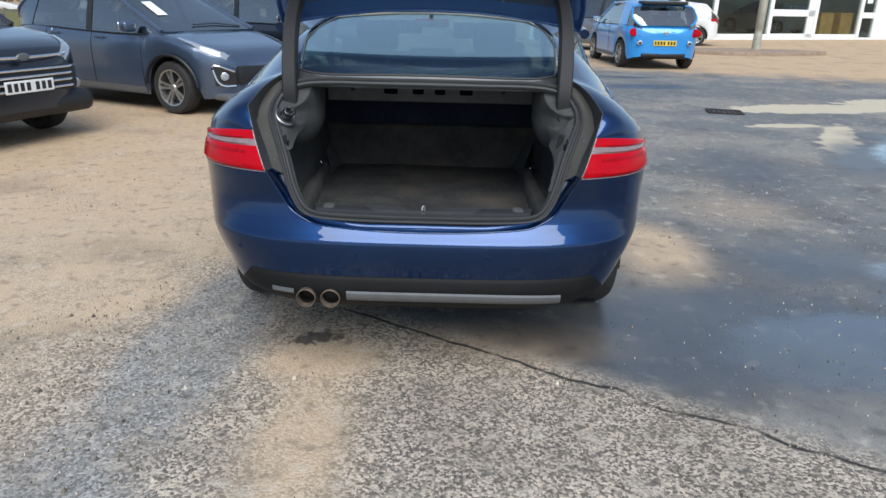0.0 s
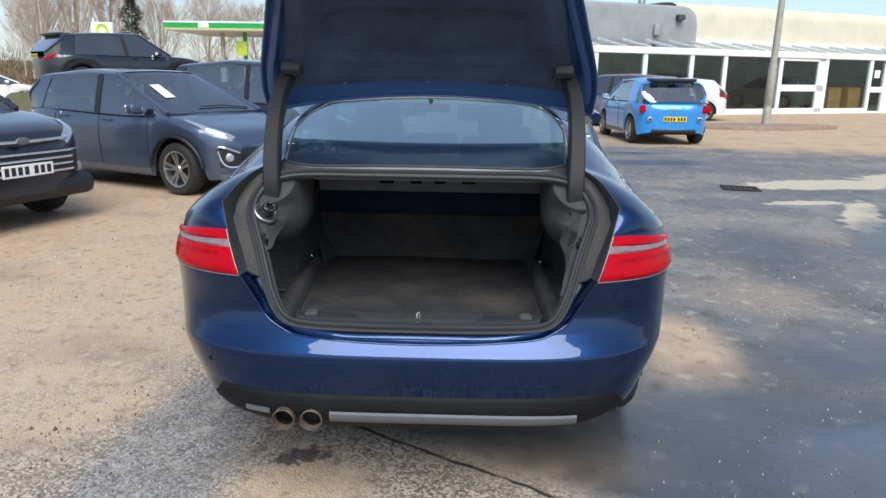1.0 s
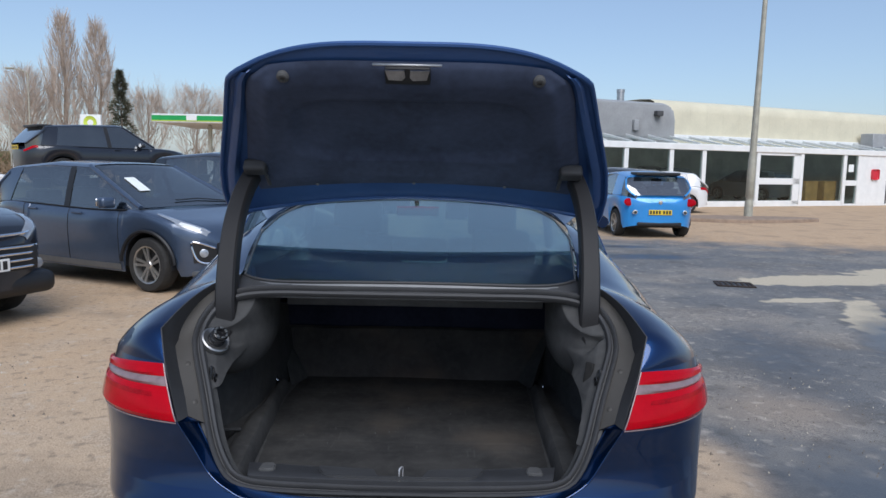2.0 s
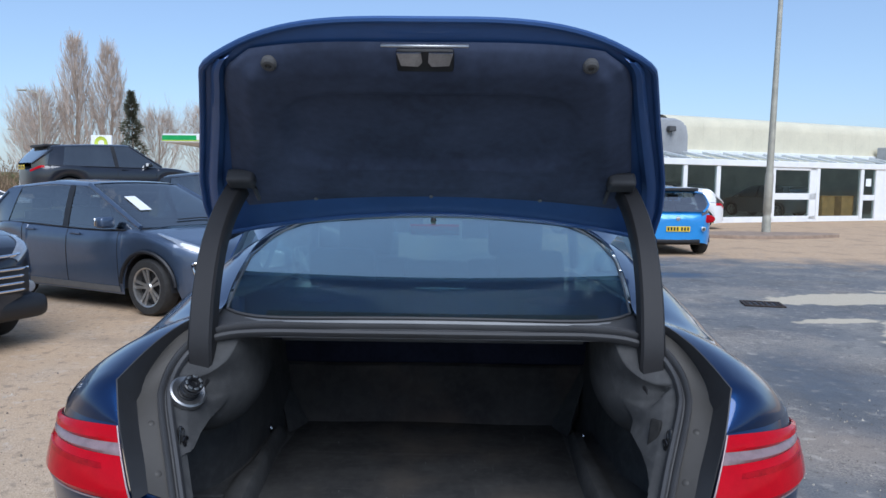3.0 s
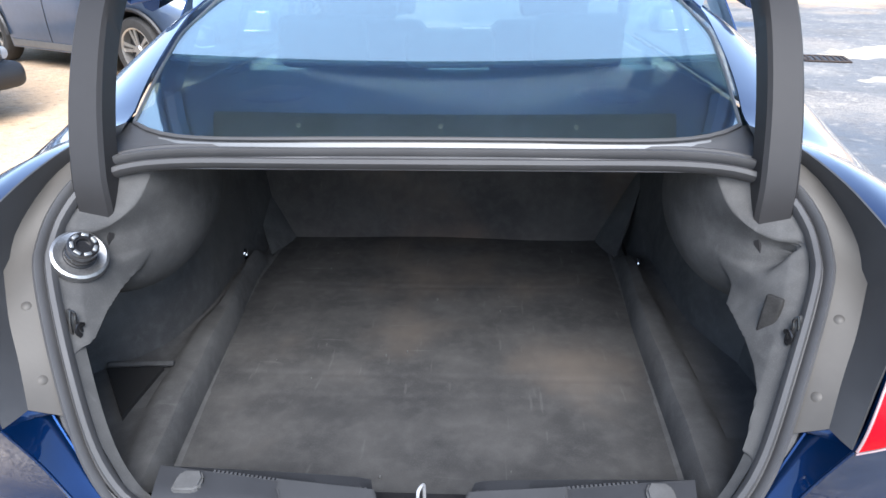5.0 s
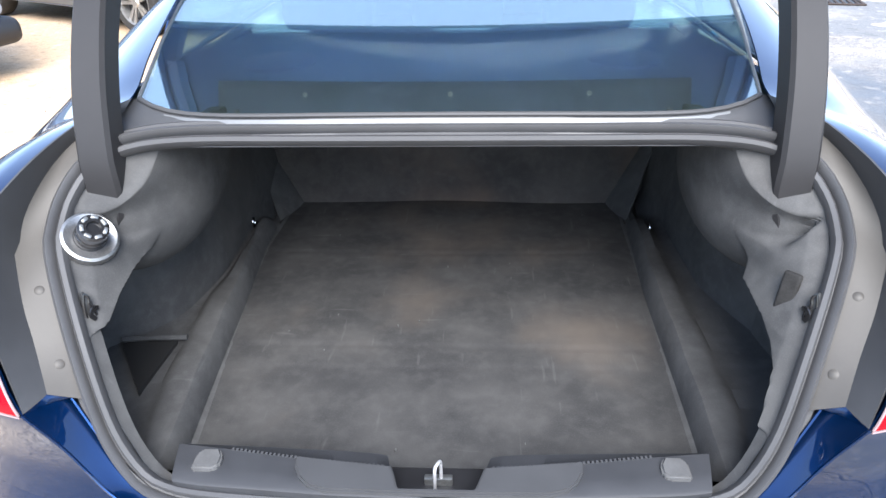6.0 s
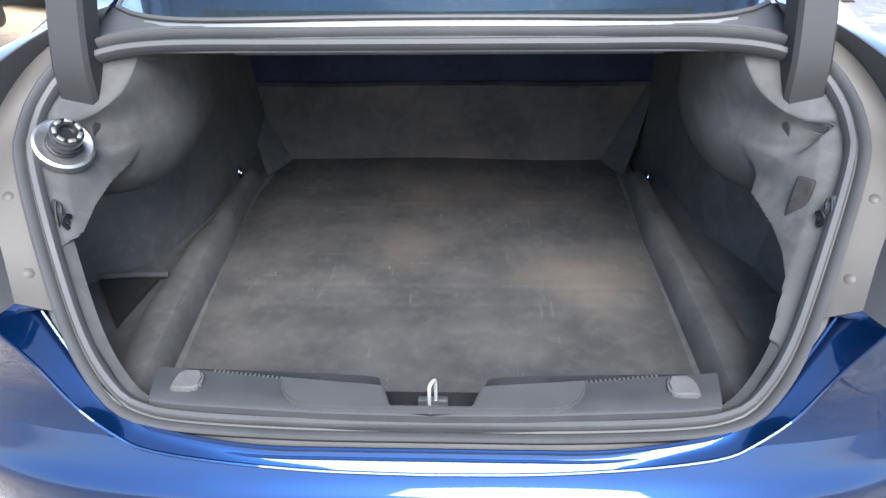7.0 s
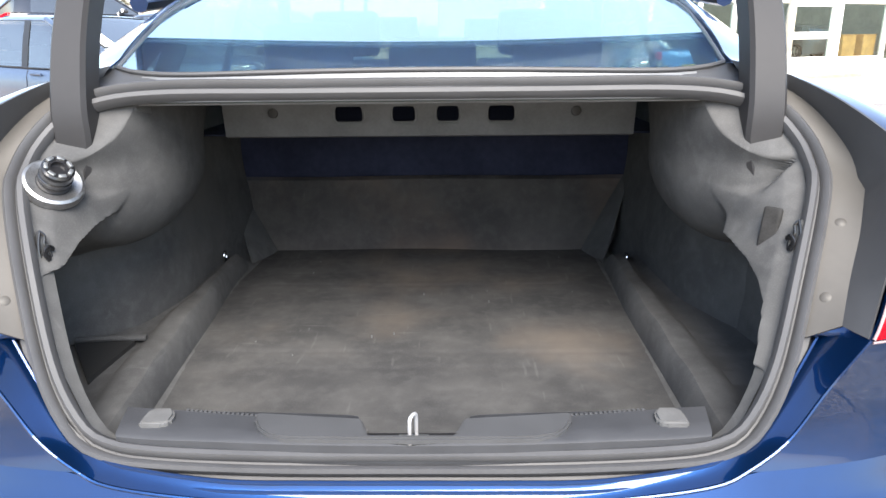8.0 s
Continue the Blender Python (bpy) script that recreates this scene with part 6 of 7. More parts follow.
# dark people carrier behind the hatchback
PC = CarShape(4.4, 1.8, 1.68, (-1.35, 1.3), 0.33, [(-2.2, 0.85), (-2.0, 1.0), (0.6, 1.0), (1.2, 0.98), (1.8, 0.86), (2.15, 0.65)],
              [(-2.15, 1.0), (-1.85, 1.6), (-0.7, 1.68), (0.3, 1.64), (1.4, 0.99)])
build_car("people_carrier", "dark blue people carrier parked beside the hatchback", facing(-2.95, 10.3, 0.89, -0.456), PC, NIGHT, inside=True, doors=(0.9, -0.1), b_pillar=-0.1, quarter=(-2.0, -1.7, 0.1))

# raised dark SUV on a display bank
bank = bmesh.new()
rows = []
for t in np.linspace(0, 1, 7):
    s = 1 - 0.35 * t ** 0.7
    rows.append([Vector((-9.3 + 5.0 * s * math.cos(a), 18.6 + 3.6 * s * math.sin(a), 0.82 * min(1, t * 1.2) - 0.01)) for a in np.linspace(0, 2 * math.pi, 33)[:-1]])
vs = grid(bank, rows, closed=True)
bank.faces.new(vs[-1])
EARTH = material("dry_earth_and_turf", (0.16, 0.125, 0.075), 0.95, second=(0.12, 0.13, 0.05), vary=0.4, scale=2.5, bump=0.6, bump_scale=30)
tagged(part("display_bank", bank, EARTH), "low earth bank raised for display cars", "bank", kind="structure")
LR = CarShape(4.5, 1.92, 1.68, (-1.4, 1.35), 0.37, [(-2.2, 0.95), (-2.0, 1.08), (0.5, 1.06), (1.1, 1.06), (1.9, 0.98), (2.2, 0.8)],
              [(-2.18, 1.12), (-1.75, 1.58), (-0.8, 1.65), (0.2, 1.68), (1.05, 1.07)], sill=0.3)
lr = build_car("display_suv", "dark grey sloping-roofed suv raised on the display bank", facing(-9.6, 18.4, 0.68, 0.73, 0.81), LR, NIGHT, doors=(0.85, -0.2), b_pillar=-0.2, quarter=(-1.9, -1.55, 0.1), rim_mat=SATIN)
plate(lr, nose_frame(LR, 0.012, 1.0, rear=True), YELLOWPLATE)
for s in (1, -1):
    part("tail_lamp", sheet(flank(LR, -2.2, -1.95, 0.53, 0.62, 0.008, 6, 4, s), 0.004), RED, lr)
part("roof_spoiler", boxed((-1.88, -0.6, 1.535), (-1.5, 0.6, 1.6), 0.025, 2), PLASTIC, lr)

# bright blue city car, tail to the camera
CC = CarShape(3.7, 1.72, 1.48, (-1.2, 1.15), 0.31, [(-1.84, 0.8), (-1.78, 0.9), (-1.66, 0.95), (-1.4, 0.965), (0.3, 0.95), (0.95, 0.94), (1.5, 0.82), (1.82, 0.6)],
              [(-1.8, 0.95), (-1.5, 1.39), (-0.7, 1.48), (0.1, 1.45), (1.05, 0.94)], sill=0.2, nose=11.0)
cc = build_car("city_car", "bright azure three-door city car with a black roof spoiler", facing(4.75, 15.6, -0.06, 1), CC, AZURE, inside=True, doors=(0.75, -0.35), quarter=(-1.5, -0.95, 0.12))
plate(cc, nose_frame(CC, 0.012, 0.58, rear=True), YELLOWPLATE)
part("roof_spoiler", boxed((-1.64, -0.5, 1.39), (-1.2, 0.5, 1.46), 0.025, 2), PLASTIC, cc, "black roof spoiler")
part("rear_wiper", tube([Vector((-1.79, 0.0, 0.96)), Vector((-1.74, -0.25, 1.0))], 0.008, 6), PLASTIC, cc)
part("badge", lathe([(0.0, 0.01), (0.045, 0.006), (0.05, 0.0)], 20, "x", m=Matrix.Translation((-1.85, 0, 0.8)) @ pose(0, 0, 0, 0, 180, 0)), CHROME, cc, "plain round badge")
part("bumper_insert", boxed((-1.855, -0.5, 0.28), (-1.72, 0.5, 0.36), 0.03, 2), PLASTIC, cc)
for s in (1, -1):
    part("tail_lamp", lathe([(0.0, 0.05), (0.06, 0.044), (0.11, 0.02), (0.12, -0.04)], 24, "x", m=nose_frame(CC, -0.085, 0.8, 0.68 * s, True) @ pose(0, 0, 0, 0, -10, 30 * s) @ Matrix.Diagonal((0.4, 1.2, 0.75, 1))), RED, cc, "rounded red tail lamp")
    fogb = part("fog_lamp", lathe([(0.0, 0.012), (0.05, 0.008), (0.06, -0.02)], 18, "x", m=nose_frame(CC, 0.0, 0.58, 0.56 * s, True)), CHROME, cc)
    part("lens", lathe([(0.0, 0.016), (0.03, 0.012)], 14, "x", m=nose_frame(CC, 0.0, 0.58, 0.56 * s, True)), INK, fogb)

# grey estate and white hatchback further off
ES = CarShape(4.5, 1.82, 1.58, (-1.35, 1.35), 0.33, [(-2.2, 0.85), (-2.0, 1.0), (0.6, 0.97), (1.2, 0.96), (1.9, 0.84), (2.2, 0.65)],
              [(-2.15, 1.0), (-1.8, 1.5), (-0.7, 1.58), (0.3, 1.55), (1.3, 0.97)])
build_car("estate_car", "silver-grey estate car parked by the showroom", facing(4.9, 20.4, -0.85, 0.5), ES, SILVER, doors=(0.9, -0.1), b_pillar=-0.1, quarter=(-2.0, -1.6, 0.1))
wc = build_car("white_hatchback", "white hatchback parked before the showroom window", facing(7.75, 24.6, -0.97, 0.22), HB, PEARL, doors=(0.78, -0.12), b_pillar=-0.18, quarter=(-1.75, -1.35, 0.12))
for s in (1, -1):
    part("tail_lamp", sheet(flank(HB, -1.99, -1.7, 0.53, 0.65, 0.01, 8, 5, s), 0.004), RED, wc)


# ---------------------------------------------------------------- showroom
UPVC = material("white_window_frame", (0.78, 0.78, 0.76), 0.45, vary=0.06, scale=3)
CREAM = material("cream_cladding", (0.64, 0.59, 0.44), 0.6, vary=0.07, scale=1.2, bump=0.1, bump_scale=20)
SHED = material("grey_corrugated_steel", (0.36, 0.365, 0.37), 0.6, 0.1, vary=0.15, scale=1.5)
DARKROOM = material("dark_showroom_wall", (0.07, 0.07, 0.072), 0.9, vary=0.3, scale=1.5)
TIMBER = material("orange_wood_veneer", (0.6, 0.31, 0.1), 0.5, vary=0.3, scale=3, bump=0.1)
POLE = material("weathered_grey_steel", (0.4, 0.38, 0.31), 0.6, 0.3, vary=0.2, scale=4, bump=0.1)
KERB = material("brown_concrete_kerb", (0.3, 0.22, 0.16), 0.9, vary=0.25, scale=6, bump=0.4, bump_scale=80)
SHOWTILE = material("pale_showroom_floor", (0.62, 0.6, 0.56), 0.3, vary=0.15, scale=2)
SHOWWALL = material("pale_showroom_wall", (0.66, 0.65, 0.62), 0.9, vary=0.25, scale=0.8)
MARK = material("red_sign_vinyl", (0.6, 0.03, 0.05), 0.5)

SHOP = Matrix.Translation((9.4, 27.4, 0)) @ pose(0, 0, 0, 0, 0, math.degrees(math.atan2(0.405, 0.914)))
shop = thing("showroom", "low white-framed glazed car showroom with a cream fascia", "building", SHOP, kind="")
HEAD = 2.38


def bar(name, lo, hi, mat, parent=None, bevel=0.01, label=""):
    return part(name, boxed(lo, hi, bevel, 1), mat, parent or shop, label)


part("plinth", boxed((-7, 0.0, 0), (26, 0.25, 0.1), 0.01, 1), UPVC, shop)
part("fascia", boxed((-7, -0.06, HEAD), (26, 0.2, HEAD + 0.26), 0.02, 1), UPVC, shop, "white fascia beam")
posts = (-6.9, -4.6, -2.3, 0.0, 1.75, 4.85, 7.55, 10.4, 11.4)
for u in posts:
    bar("window_post", (u - 0.1, -0.02, 0.1), (u + 0.1, 0.14, HEAD), UPVC)
panes = list(zip(posts, posts[1:]))
for i, (a, b) in enumerate(panes):
    w = part("shop_window", boxed((a + 0.1, 0.05, 0.1), (b - 0.1, 0.062, HEAD)), SHOPGLASS, shop, "large dark shop window", smooth=False)
    if i == 5:
        for lo, hi in ((0.1, 0.26), (0.98, 1.26), (2.26, HEAD)):
            part("window_rail", boxed((a + 0.1, 0.0, lo), (b - 0.1, 0.12, hi), 0.01, 1), UPVC, w)
        part("window_rail", boxed((b - 0.5, 0.0, 0.1), (b - 0.1, 0.12, HEAD), 0.01, 1), UPVC, w)
    elif i in (0, 1, 2, 3):
        part("window_rail", boxed((a + 0.1, 0.0, 0.1), (b - 0.1, 0.12, 0.85), 0.01, 1), UPVC, w, "white panel under the window")
    elif i == 7:
        part("window_rail", boxed((a + 0.1, 0.0, 0.95), (b - 0.1, 0.12, 1.2), 0.01, 1), UPVC, w)
        part("notice", boxed((a + 0.3, 0.03, 1.6), (b - 0.35, 0.045, 1.95)), PAPER, w)
    else:
        part("window_rail", boxed((a + 0.1, 0.0, 0.1), (b - 0.1, 0.12, 0.24), 0.01, 1), UPVC, w)
part("front_wall", boxed((11.5, 0.0, 0.1), (26, 0.2, HEAD), 0.01, 1), UPVC, shop, "plain white panelled wall")
part("red_mark", boxed((12.25, -0.02, 1.25), (12.75, 0.0, 1.75), 0.1, 3), MARK, shop, "plain red shape on the wall")
for u in (13.4, 14.6):
    part("door_post", boxed((u, -0.03, 0.1), (u + 0.08, 0.0, 2.2), 0.01, 1), DARKROOM, shop)
part("showroom_floor", boxed((-7, 0.25, 0.0), (26, 9, 0.06)), SHOWTILE, shop)
part("back_wall", boxed((-7, 8.8, 0.06), (26, 9.0, 2.9)), SHOWWALL, shop)
part("inner_ceiling", boxed((-7, 2.0, 2.7), (26, 9, 2.85)), UPVC, shop)
for u in (-7.0, 25.85):
    part("end_wall", boxed((u, 0.2, 0.0), (u + 0.15, 9, 2.9)), CREAM, shop)
# lean-to glass roof on white rafters
part("lean_to_glass", sheet([[Vector((u, 0.0, HEAD + 0.27)), Vector((u, 2.05, 3.02))] for u in np.linspace(-7, 26, 12)], 0.012), SHOPGLASS, shop, "sloping glass roof", smooth=False)
for k in range(28):
    u = -6.9 + k * 1.2
    part("rafter", sweep([Vector((u, -0.02, HEAD + 0.25)), Vector((u, 2.05, 3.04))], [(-0.035, -0.03), (0.035, -0.03), (0.035, 0.04), (-0.035, 0.04)]), UPVC, shop, smooth=False)
part("ridge_beam", boxed((-7, 1.98, 2.95), (26, 2.1, 3.12), 0.01, 1), UPVC, shop)
# cream fascia with a rolled top edge, ribbed panel by panel
prof = [(2.1, 2.95), (2.1, 4.1), (2.14, 4.34), (2.28, 4.54), (2.55, 4.65), (3.2, 4.7), (9.0, 4.76)]
for k in range(27):
    u0 = 0.84 + k * 0.98
    part("cladding_panel", sheet([[Vector((u0 + du, y - 0.004 * (0 < i < 4), z)) for i, (y, z) in enumerate(prof)] for du in (0.002, 0.02, 0.96, 0.978)], 0.01), CREAM, shop)
# corrugated shed wall with a rounded corner
rows = []
for k in range(263):
    u = -7 + k * 0.0333
    d = 0.045 * math.sin(k * math.pi / 2)
    drop = 0.0 if u < 1.15 else 0.6 - math.sqrt(max(0.0, 0.36 - min(0.6, u - 1.15) ** 2))
    top = 4.5 - drop
    rows.append([Vector((u, 1.88 + d, 2.9)), Vector((u, 1.88 + d, top - 0.35)), Vector((u, 1.94 + d, top - 0.13)), Vector((u, 2.2 + d, top - 0.03)), Vector((u, 6.0, top))])
part("corrugated_wall", sheet(rows), SHED, shop, "grey corrugated steel wall with a rounded corner")
part("flue", lathe([(0.17, 4.3), (0.17, 5.05), (0.19, 5.06), (0.19, 5.2), (0.0, 5.22)], 18, "z", m=Matrix.Translation((0.5, 4.2, 0))), STEEL, shop, "steel roof flue")
part("vent_pipe", lathe([(0.06, 4.4), (0.06, 4.85), (0.0, 4.86)], 12, "z", m=Matrix.Translation((-3.4, 4.0, 0))), STEEL, shop)
part("flood_lamp", boxed((0.5, 1.6, 3.85), (0.85, 1.85, 4.08), 0.05, 2), DARKROOM, shop, "flood lamp on the shed wall")
part("meter_box", boxed((-0.6, 1.72, 3.2), (-0.35, 1.88, 3.65), 0.02, 2), SHED, shop)
part("condenser", boxed((13.9, 1.2, 2.85), (15.0, 1.9, 3.55), 0.03, 1), SHED, shop, "grey air-conditioning unit")

for u in (8.75, 10.0):
    t = thing("display_cabinet", "orange wood-veneer display cabinet behind the glass", "cabinet", SHOP @ Matrix.Translation((u, 0.62, 0.06)), group="display cabinets")
    part("carcass", boxed((-0.4, -0.25, 0.0), (0.4, 0.25, 1.05), 0.015, 1), TIMBER, t)
    part("top", boxed((-0.43, -0.28, 1.05), (0.43, 0.28, 1.09), 0.01, 1), TIMBER, t)
build_car("showroom_estate", "silver estate car standing inside the showroom", SHOP @ pose(9.0, 4.2, 0.06, 0, 0, 95), ES, SILVER, b_pillar=-0.1, quarter=(-2.0, -1.6, 0.1))
bs = build_car("showroom_suv", "black suv with a yellow plate inside the showroom", SHOP @ pose(2.9, 4.4, 0.06, 0, 0, 80), LR, NIGHT, b_pillar=-0.1, quarter=(-1.9, -1.55, 0.1))
plate(bs, nose_frame(LR, 0.012, 0.95, rear=True), YELLOWPLATE)

# lamp column on its kerbed island
island = []
for z, s in ((0.0, 1.0), (0.09, 1.0), (0.11, 0.985), (0.112, 0.9)):
    island.append([Vector((9.3 + s * (2.1 + 0.25 * math.sin(2 * a + 1) + 0.12 * math.sin(5 * a)) * math.cos(a) + 0.5 * math.sin(a), 20.0 + s * (0.95 + 0.12 * math.sin(3 * a)) * math.sin(a), z)) for a in np.linspace(0, 2 * math.pi, 41)[:-1]])
bm = bmesh.new()
vs = grid(bm, island, closed=True)
bm.faces.new(vs[-1])
tagged(part("kerb_island", bm, KERB), "brown kerbed island round the lamp column", "kerb", kind="structure")
col = thing("lamp_column", "tall tapering grey steel lamp column", "lamp post", Matrix.Translation((9.75, 20.6, 0.1)) @ pose(0, 0, 0, 0, 0.7, 0))
part("base", lathe([(0.13, 0), (0.13, 0.45), (0.11, 0.5), (0.11, 0.6), (0.125, 0.62), (0.125, 1.75), (0.108, 1.85), (0.1, 1.9)], 20, "z"), POLE, col)
part("shaft", lathe([(0.105, 1.85), (0.075, 6.0), (0.055, 10.0), (0.0, 10.02)], 18, "z"), POLE, col)
part("lamp_arm", tube([Vector((0, 0, 9.9)), Vector((-0.3, -0.2, 10.15)), Vector((-0.9, -0.6, 10.25))], 0.035, 8), POLE, col)
part("lamp_head", boxed((-1.5, -0.95, 10.18), (-0.85, -0.6, 10.32), 0.05, 2), POLE, col)

# ---------------------------------------------------------------- petrol station and far side
GREEN = material("green_canopy_band", (0.01, 0.3, 0.07), 0.4, vary=0.08, scale=2)
LIME = material("yellow_green_sign", (0.55, 0.68, 0.08), 0.4, vary=0.08, scale=2)
CANWHITE = material("white_canopy_panel", (0.75, 0.76, 0.74), 0.5, vary=0.06, scale=1)
can = thing("filling_station_canopy", "flat filling-station canopy with green and white bands", "canopy", Matrix.Translation((-25.4, 60, 0.9)))
part("roof_slab", boxed((0, 0, 4.0), (24, 11, 4.75), 0.05, 1), CANWHITE, can)
part("green_band", boxed((-0.03, -0.03, 4.18), (24.03, 11.03, 4.62), 0.03, 1), GREEN, can, "green canopy band")
part("lime_band", boxed((-0.05, -0.05, 4.12), (24.05, 11.05, 4.19), 0.02, 1), LIME, can)
part("white_panel", boxed((3.0, -0.06, 4.2), (3.9, -0.02, 4.68), 0.02, 1), CANWHITE, can)
for x in (4.3, 6.3, 16, 18):
    part("column", boxed((x - 0.15, 2.05, -0.9), (x + 0.15, 2.35, 3.98), 0.03, 1), GREEN if x in (6.3, 18) else POLE, can)
    part("column_foot", boxed((x - 0.26, 1.95, -0.9), (x + 0.26, 2.45, 1.2), 0.03, 1), CANWHITE, can)
part("sign_board", boxed((5.6, 1.6, 2.0), (6.6, 1.75, 3.2), 0.04, 2), LIME, can, "plain yellow-green sign board")
totem = thing("roadside_sign", "white roadside sign with a plain yellow-green shape", "sign", Matrix.Translation((-28.7, 56, 0)))
part("board", boxed((-0.85, -0.12, 0.0), (0.85, 0.12, 5.2), 0.06, 2), CANWHITE, totem)
part("emblem", lathe([(0.0, 0.06), (0.5, 0.04), (0.55, 0.0)], 12, "y", m=Matrix.Translation((0, -0.17, 4.55))), LIME, totem)

BARK = material("grey_brown_bark", (0.3, 0.245, 0.195), 0.95, vary=0.3, scale=4, bump=0.4, bump_scale=25)
TWIG = material("pale_winter_twigs", (0.46, 0.37, 0.3), 0.95, vary=0.3, scale=1.5)
NEEDLE = material("dark_conifer_green", (0.085, 0.085, 0.052), 0.9, vary=0.4, scale=3)


def stick(verts, faces, a, b, ra, rb):
    """A three-sided tapering twig."""
    d = (b - a).normalized()
    ref = Vector((0, 0, 1)) if abs(d.z) < 0.9 else Vector((1, 0, 0))
    s = d.cross(ref).normalized()
    u = s.cross(d)
    base = len(verts)
    for p, r in ((a, ra), (b, rb)):
        for k in range(3):
            t = k * 2.094
            verts.append(p + s * (r * math.cos(t)) + u * (r * math.sin(t)))
    for k in range(3):
        faces.append((base + k, base + (k + 1) % 3, base + 3 + (k + 1) % 3, base + 3 + k))


def bare_tree(label, at, height, spread, seed, upright=0.0, levels=4):
    rng = random.Random(seed)
    tree = thing("bare_tree", label, "tree", Matrix.Translation(at))
    trunk = spline([(0, 0, -0.1), (0.1 * rng.uniform(-1, 1), 0, height * 0.3), (0.3 * rng.uniform(-1, 1), 0.1, height * 0.6), (0.2 * rng.uniform(-1, 1), 0, height * 0.92)], 14)
    part("trunk", tube(trunk, lambda t: 0.02 * height * (1 - t) + 0.02, 8), BARK, tree)
    verts, faces = [], []

    def grow(p, d, length, r, level):
        steps = 3
        for k in range(steps):
            q = p + d * (length / steps)
            stick(verts, faces, p, q, r * (1 - 0.25 * k), r * (1 - 0.25 * (k + 1)))
            if level:
                for _ in range(2):
                    turn = Vector((rng.uniform(-1, 1), rng.uniform(-1, 1), rng.uniform(-0.3, 0.9) + upright)).normalized()
                    grow(q, (d * (0.8 + upright * 0.3) + turn * 0.75).normalized(), length * rng.uniform(0.45, 0.65), r * 0.5, level - 1)
            d = (d + Vector((rng.uniform(-0.2, 0.2), rng.uniform(-0.2, 0.2), 0.08 + upright * 0.3))).normalized()
            p = q
    for k in range(15):
        t = 0.22 + 0.75 * k / 14
        base = trunk[min(13, int(t * 13))]
        a = k * 2.4 + rng.uniform(-0.4, 0.4)
        out = spread * (1 - 0.75 * t)
        d = Vector((math.cos(a), math.sin(a), 0.5 + 1.9 * upright)).normalized()
        grow(base, d, max(height * 0.13, out * (1 + upright)), 0.008 * height * (1 - 0.6 * t), levels - 1)
    # fine outer twigs fill the crown
    for k in range(int(95 * height)):
        t = rng.random() ** 0.75
        z = height * (0.2 + 0.82 * t)
        r = spread * (0.75 - 0.35 * upright) * math.sin(math.pi * (0.12 + 0.84 * t)) ** 0.8 * rng.random() ** 0.6
        a = rng.uniform(0, 6.28)
        p = Vector((r * math.cos(a), r * math.sin(a), z))
        d = Vector((0.5 * math.cos(a), 0.5 * math.sin(a), rng.uniform(0.3, 1.0) + upright)).normalized()
        stick(verts, faces, p, p + d * rng.uniform(0.7, 1.7), 0.02, 0.008)
    me = bpy.data.meshes.new("crown")
    me.from_pydata(verts, [], faces)
    me.materials.append(TWIG)
    c = new("crown", me)
    c.parent = tree
    return tree


bare_tree("tall bare poplar with upswept pale twigs", (-43.5, 80, 0), 17.0, 3.6, 3, 0.7)
bare_tree("tall bare poplar with upswept pale twigs", (-40.2, 81, 0), 16.4, 3.4, 8, 0.7)
bare_tree("bare broad-crowned winter tree", (-47.5, 79, 0), 11.0, 5.0, 5, 0.3)
bare_tree("bare broad-crowned winter tree", (-50.5, 84, 0), 9.0, 5.0, 15, 0.25)
bare_tree("bare broad-crowned winter tree", (-30.0, 84, 0), 9.5, 5.5, 21, 0.2)
bare_tree("bare broad-crowned winter tree", (-25.0, 86, 0), 8.5, 5.5, 22, 0.2)
bare_tree("bare broad-crowned winter tree", (-35.6, 83, 0), 9.0, 5.0, 23, 0.3)


def conifer(at, height, seed):
    rng = random.Random(seed)
    tree = thing("pine_tree", "dark straggling pine among the bare trees", "tree", Matrix.Translation(at))
    part("trunk", tube([Vector((0, 0, -0.1)), Vector((0.1, 0, height * 0.5)), Vector((0, 0, height * 0.97))], lambda t: 0.16 * (1 - t) + 0.03, 8), BARK, tree)
    verts, faces = [], []
    for k in range(2600):
        t = rng.random() ** 0.8
        z = height * (0.25 + 0.75 * t)
        lobe = 0.65 + 0.35 * math.sin(z * 2.6 + 1)
        r = height * 0.17 * (1.15 - t) * lobe * rng.random() ** 0.5
        a = rng.uniform(0, 6.28)
        p = Vector((r * math.cos(a), r * math.sin(a), z + rng.uniform(-0.2, 0.2)))
        d = Vector((math.cos(a), math.sin(a), rng.uniform(-0.2, 0.8))).normalized()
        stick(verts, faces, p, p + d * rng.uniform(0.25, 0.5), 0.05, 0.01)
    me = bpy.data.meshes.new("crown")
    me.from_pydata(verts, [], faces)
    me.materials.append(NEEDLE)
    c = new("crown", me)
    c.parent = tree


conifer((-36.3, 78, 0), 11.4, 2)
conifer((-22.3, 85, 0), 9.0, 6)


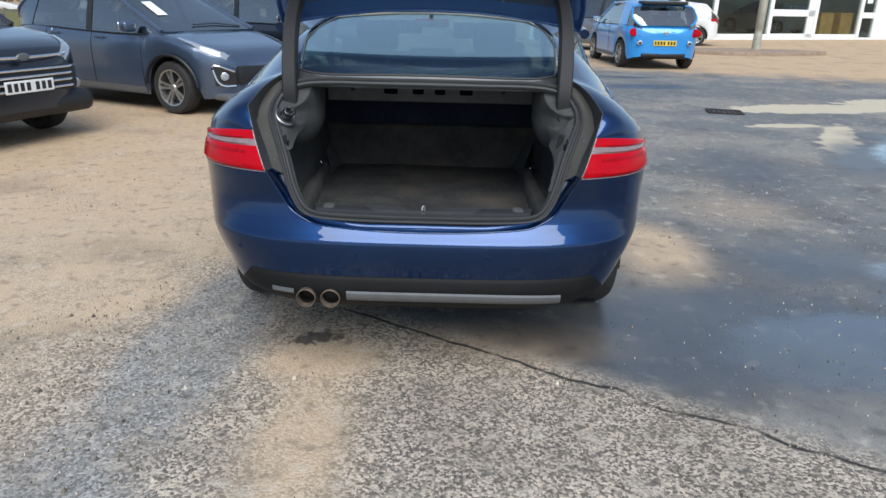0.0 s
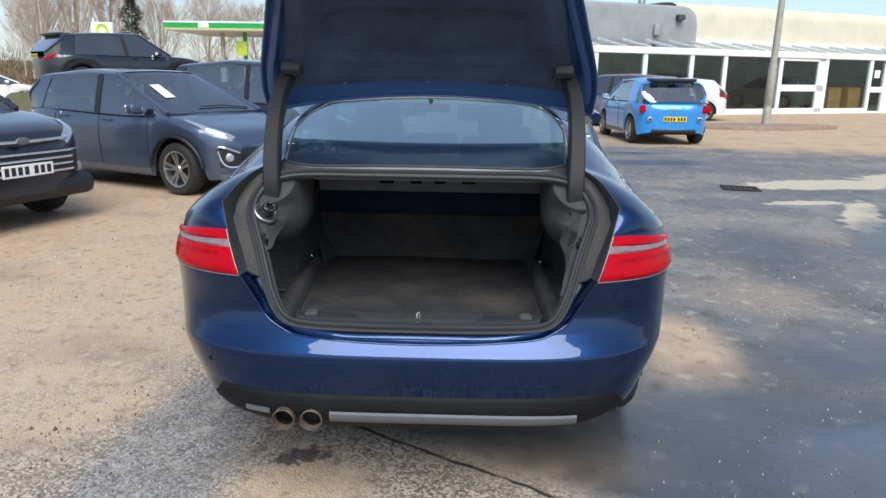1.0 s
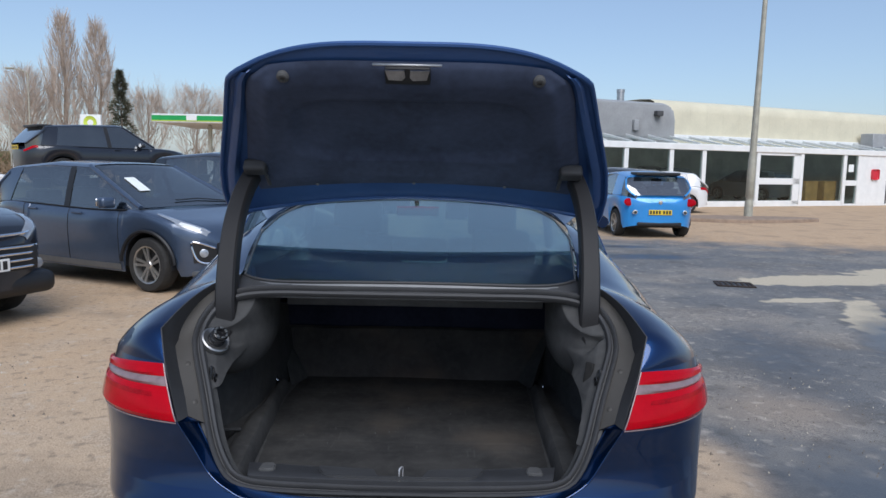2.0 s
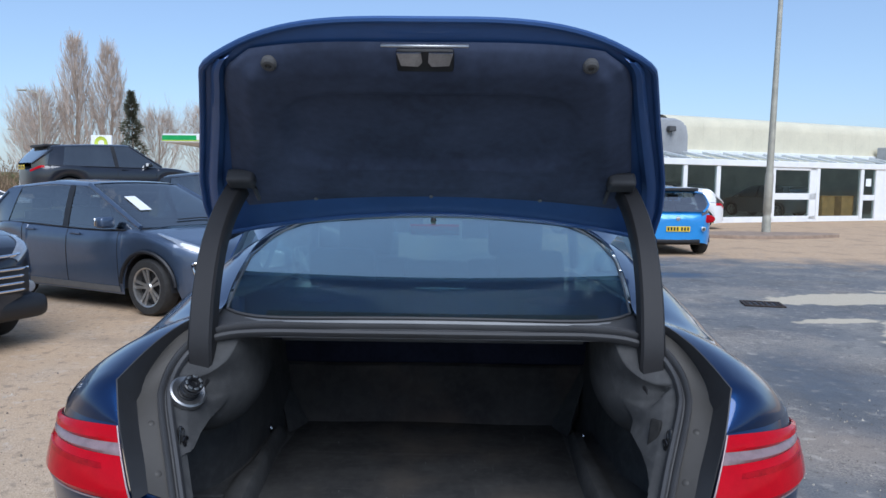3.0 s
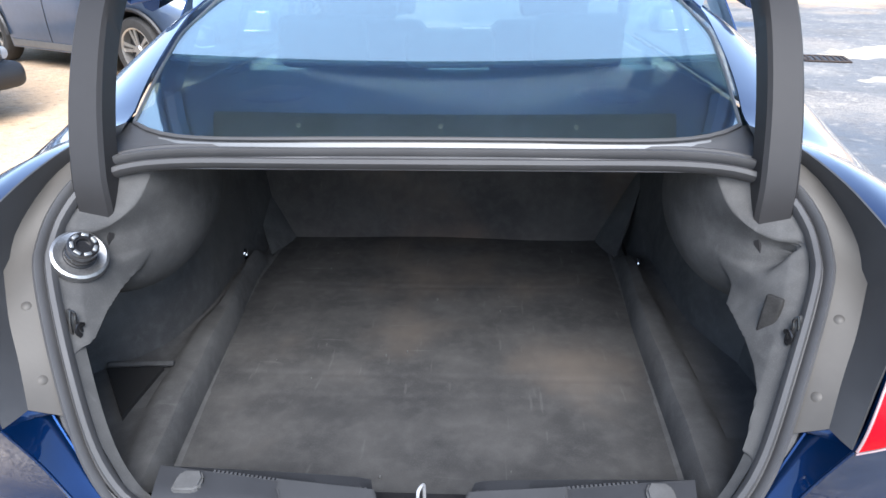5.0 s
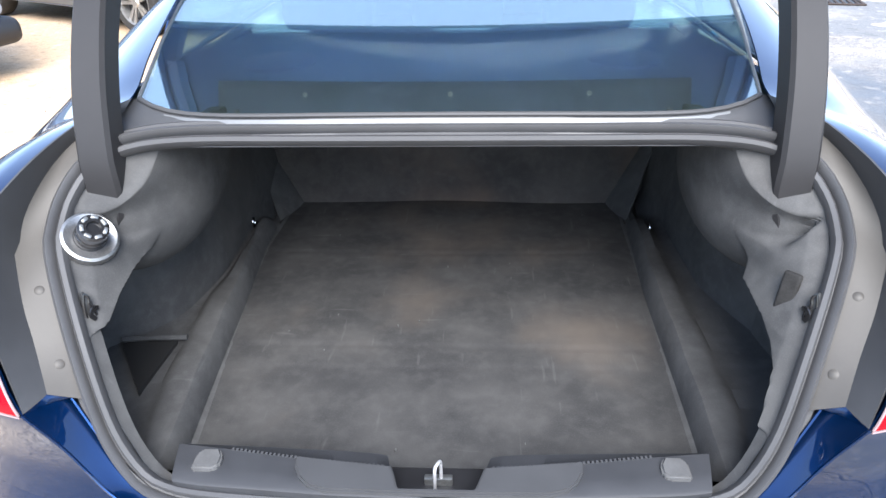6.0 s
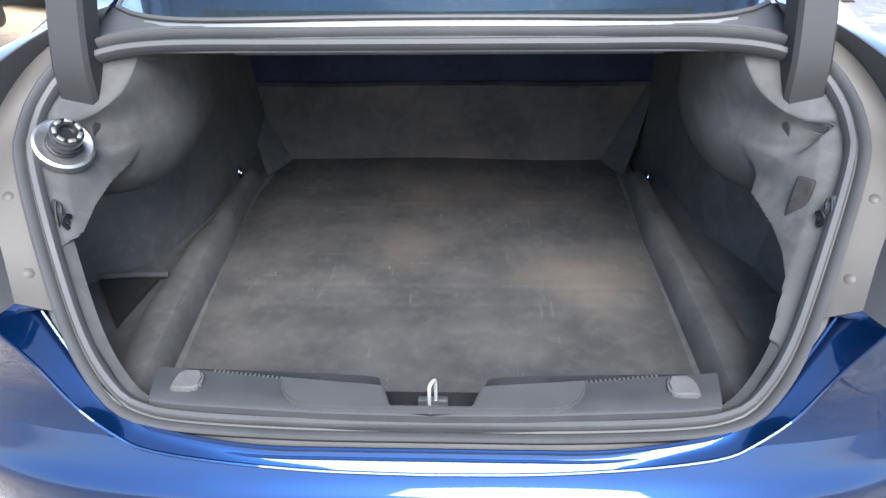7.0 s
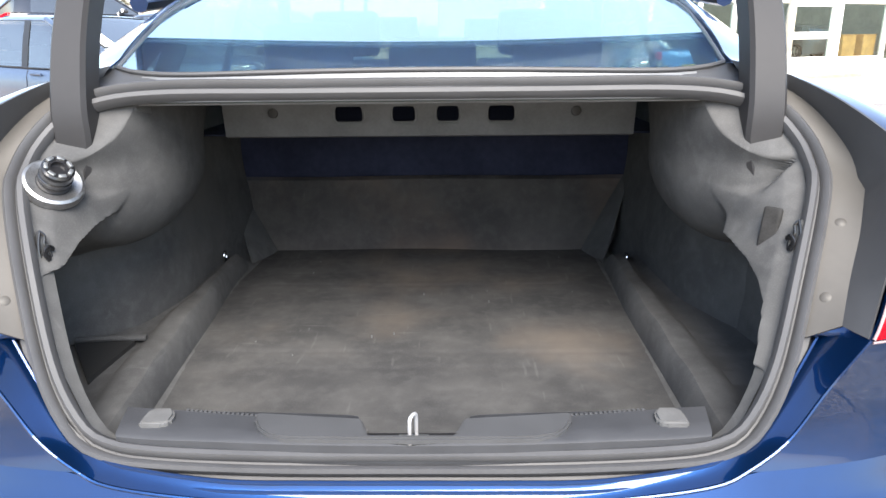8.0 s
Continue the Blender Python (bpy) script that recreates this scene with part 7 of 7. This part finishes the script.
def hedge(name, label, x0, x1, y, h, seed, mat):
    """A ragged belt of scrub: thousands of twigs."""
    rng = random.Random(seed)
    verts, faces = [], []
    n = int((x1 - x0) * 60)
    for k in range(n):
        x = rng.uniform(x0, x1)
        hh = h * (0.6 + 0.4 * math.sin(x * 0.7 + seed) * math.sin(x * 0.23)) * rng.uniform(0.5, 1.1)
        p = Vector((x, y + rng.uniform(-1.5, 1.5), rng.uniform(0, hh)))
        d = Vector((rng.uniform(-0.6, 0.6), rng.uniform(-0.4, 0.4), rng.uniform(0.4, 1))).normalized()
        stick(verts, faces, p, p + d * rng.uniform(0.4, 1.1), 0.06, 0.012)
    me = bpy.data.meshes.new(name)
    me.from_pydata(verts, [], faces)
    me.materials.append(mat)
    tagged(new(name, me), label, "hedge", kind="stuff")


SCRUB = material("brown_winter_scrub", (0.22, 0.155, 0.095), 0.95, vary=0.4, scale=0.8)
hedge("scrub_belt", "brown leafless scrub along the far road", -75, 0, 92, 4.6, 2, SCRUB)
hedge("low_hedge", "low brown hedge beyond the parked cars", -60, -8, 70, 1.6, 4, SCRUB)
field = boxed((-120, 95, -0.2), (60, 130, 2.6), 0.5, 1)
tagged(part("far_bank", field, EARTH), "brown earth bank on the far side of the road", "bank", kind="structure")


def street_lamp(at, height, arm, seed):
    post = thing("street_lamp", "slim grey street lamp by the road", "lamp post", Matrix.Translation(at), group="street lamps")
    part("post", tube([Vector((0, 0, 0)), Vector((0, 0, height))], lambda t: 0.09 - 0.04 * t, 8), POLE, post)
    part("arm", tube([Vector((0, 0, height)), Vector((arm * 0.5, 0, height + 0.25)), Vector((arm, 0, height + 0.3))], 0.04, 6), POLE, post)
    part("lamp_head", boxed((arm - 0.2, -0.15, height + 0.24), (arm + 0.5, 0.15, height + 0.38), 0.04, 1), POLE, post)


street_lamp((-32.5, 54, 0), 8.2, -1.5, 1)
street_lamp((-44.5, 71, 0), 6.4, -1.2, 2)
build_car("far_white_car", "white hatchback parked out by the hedge", facing(-17.5, 24, 0.8, 0.6), HB, PEARL, b_pillar=-0.18, quarter=(-1.75, -1.35, 0.12))
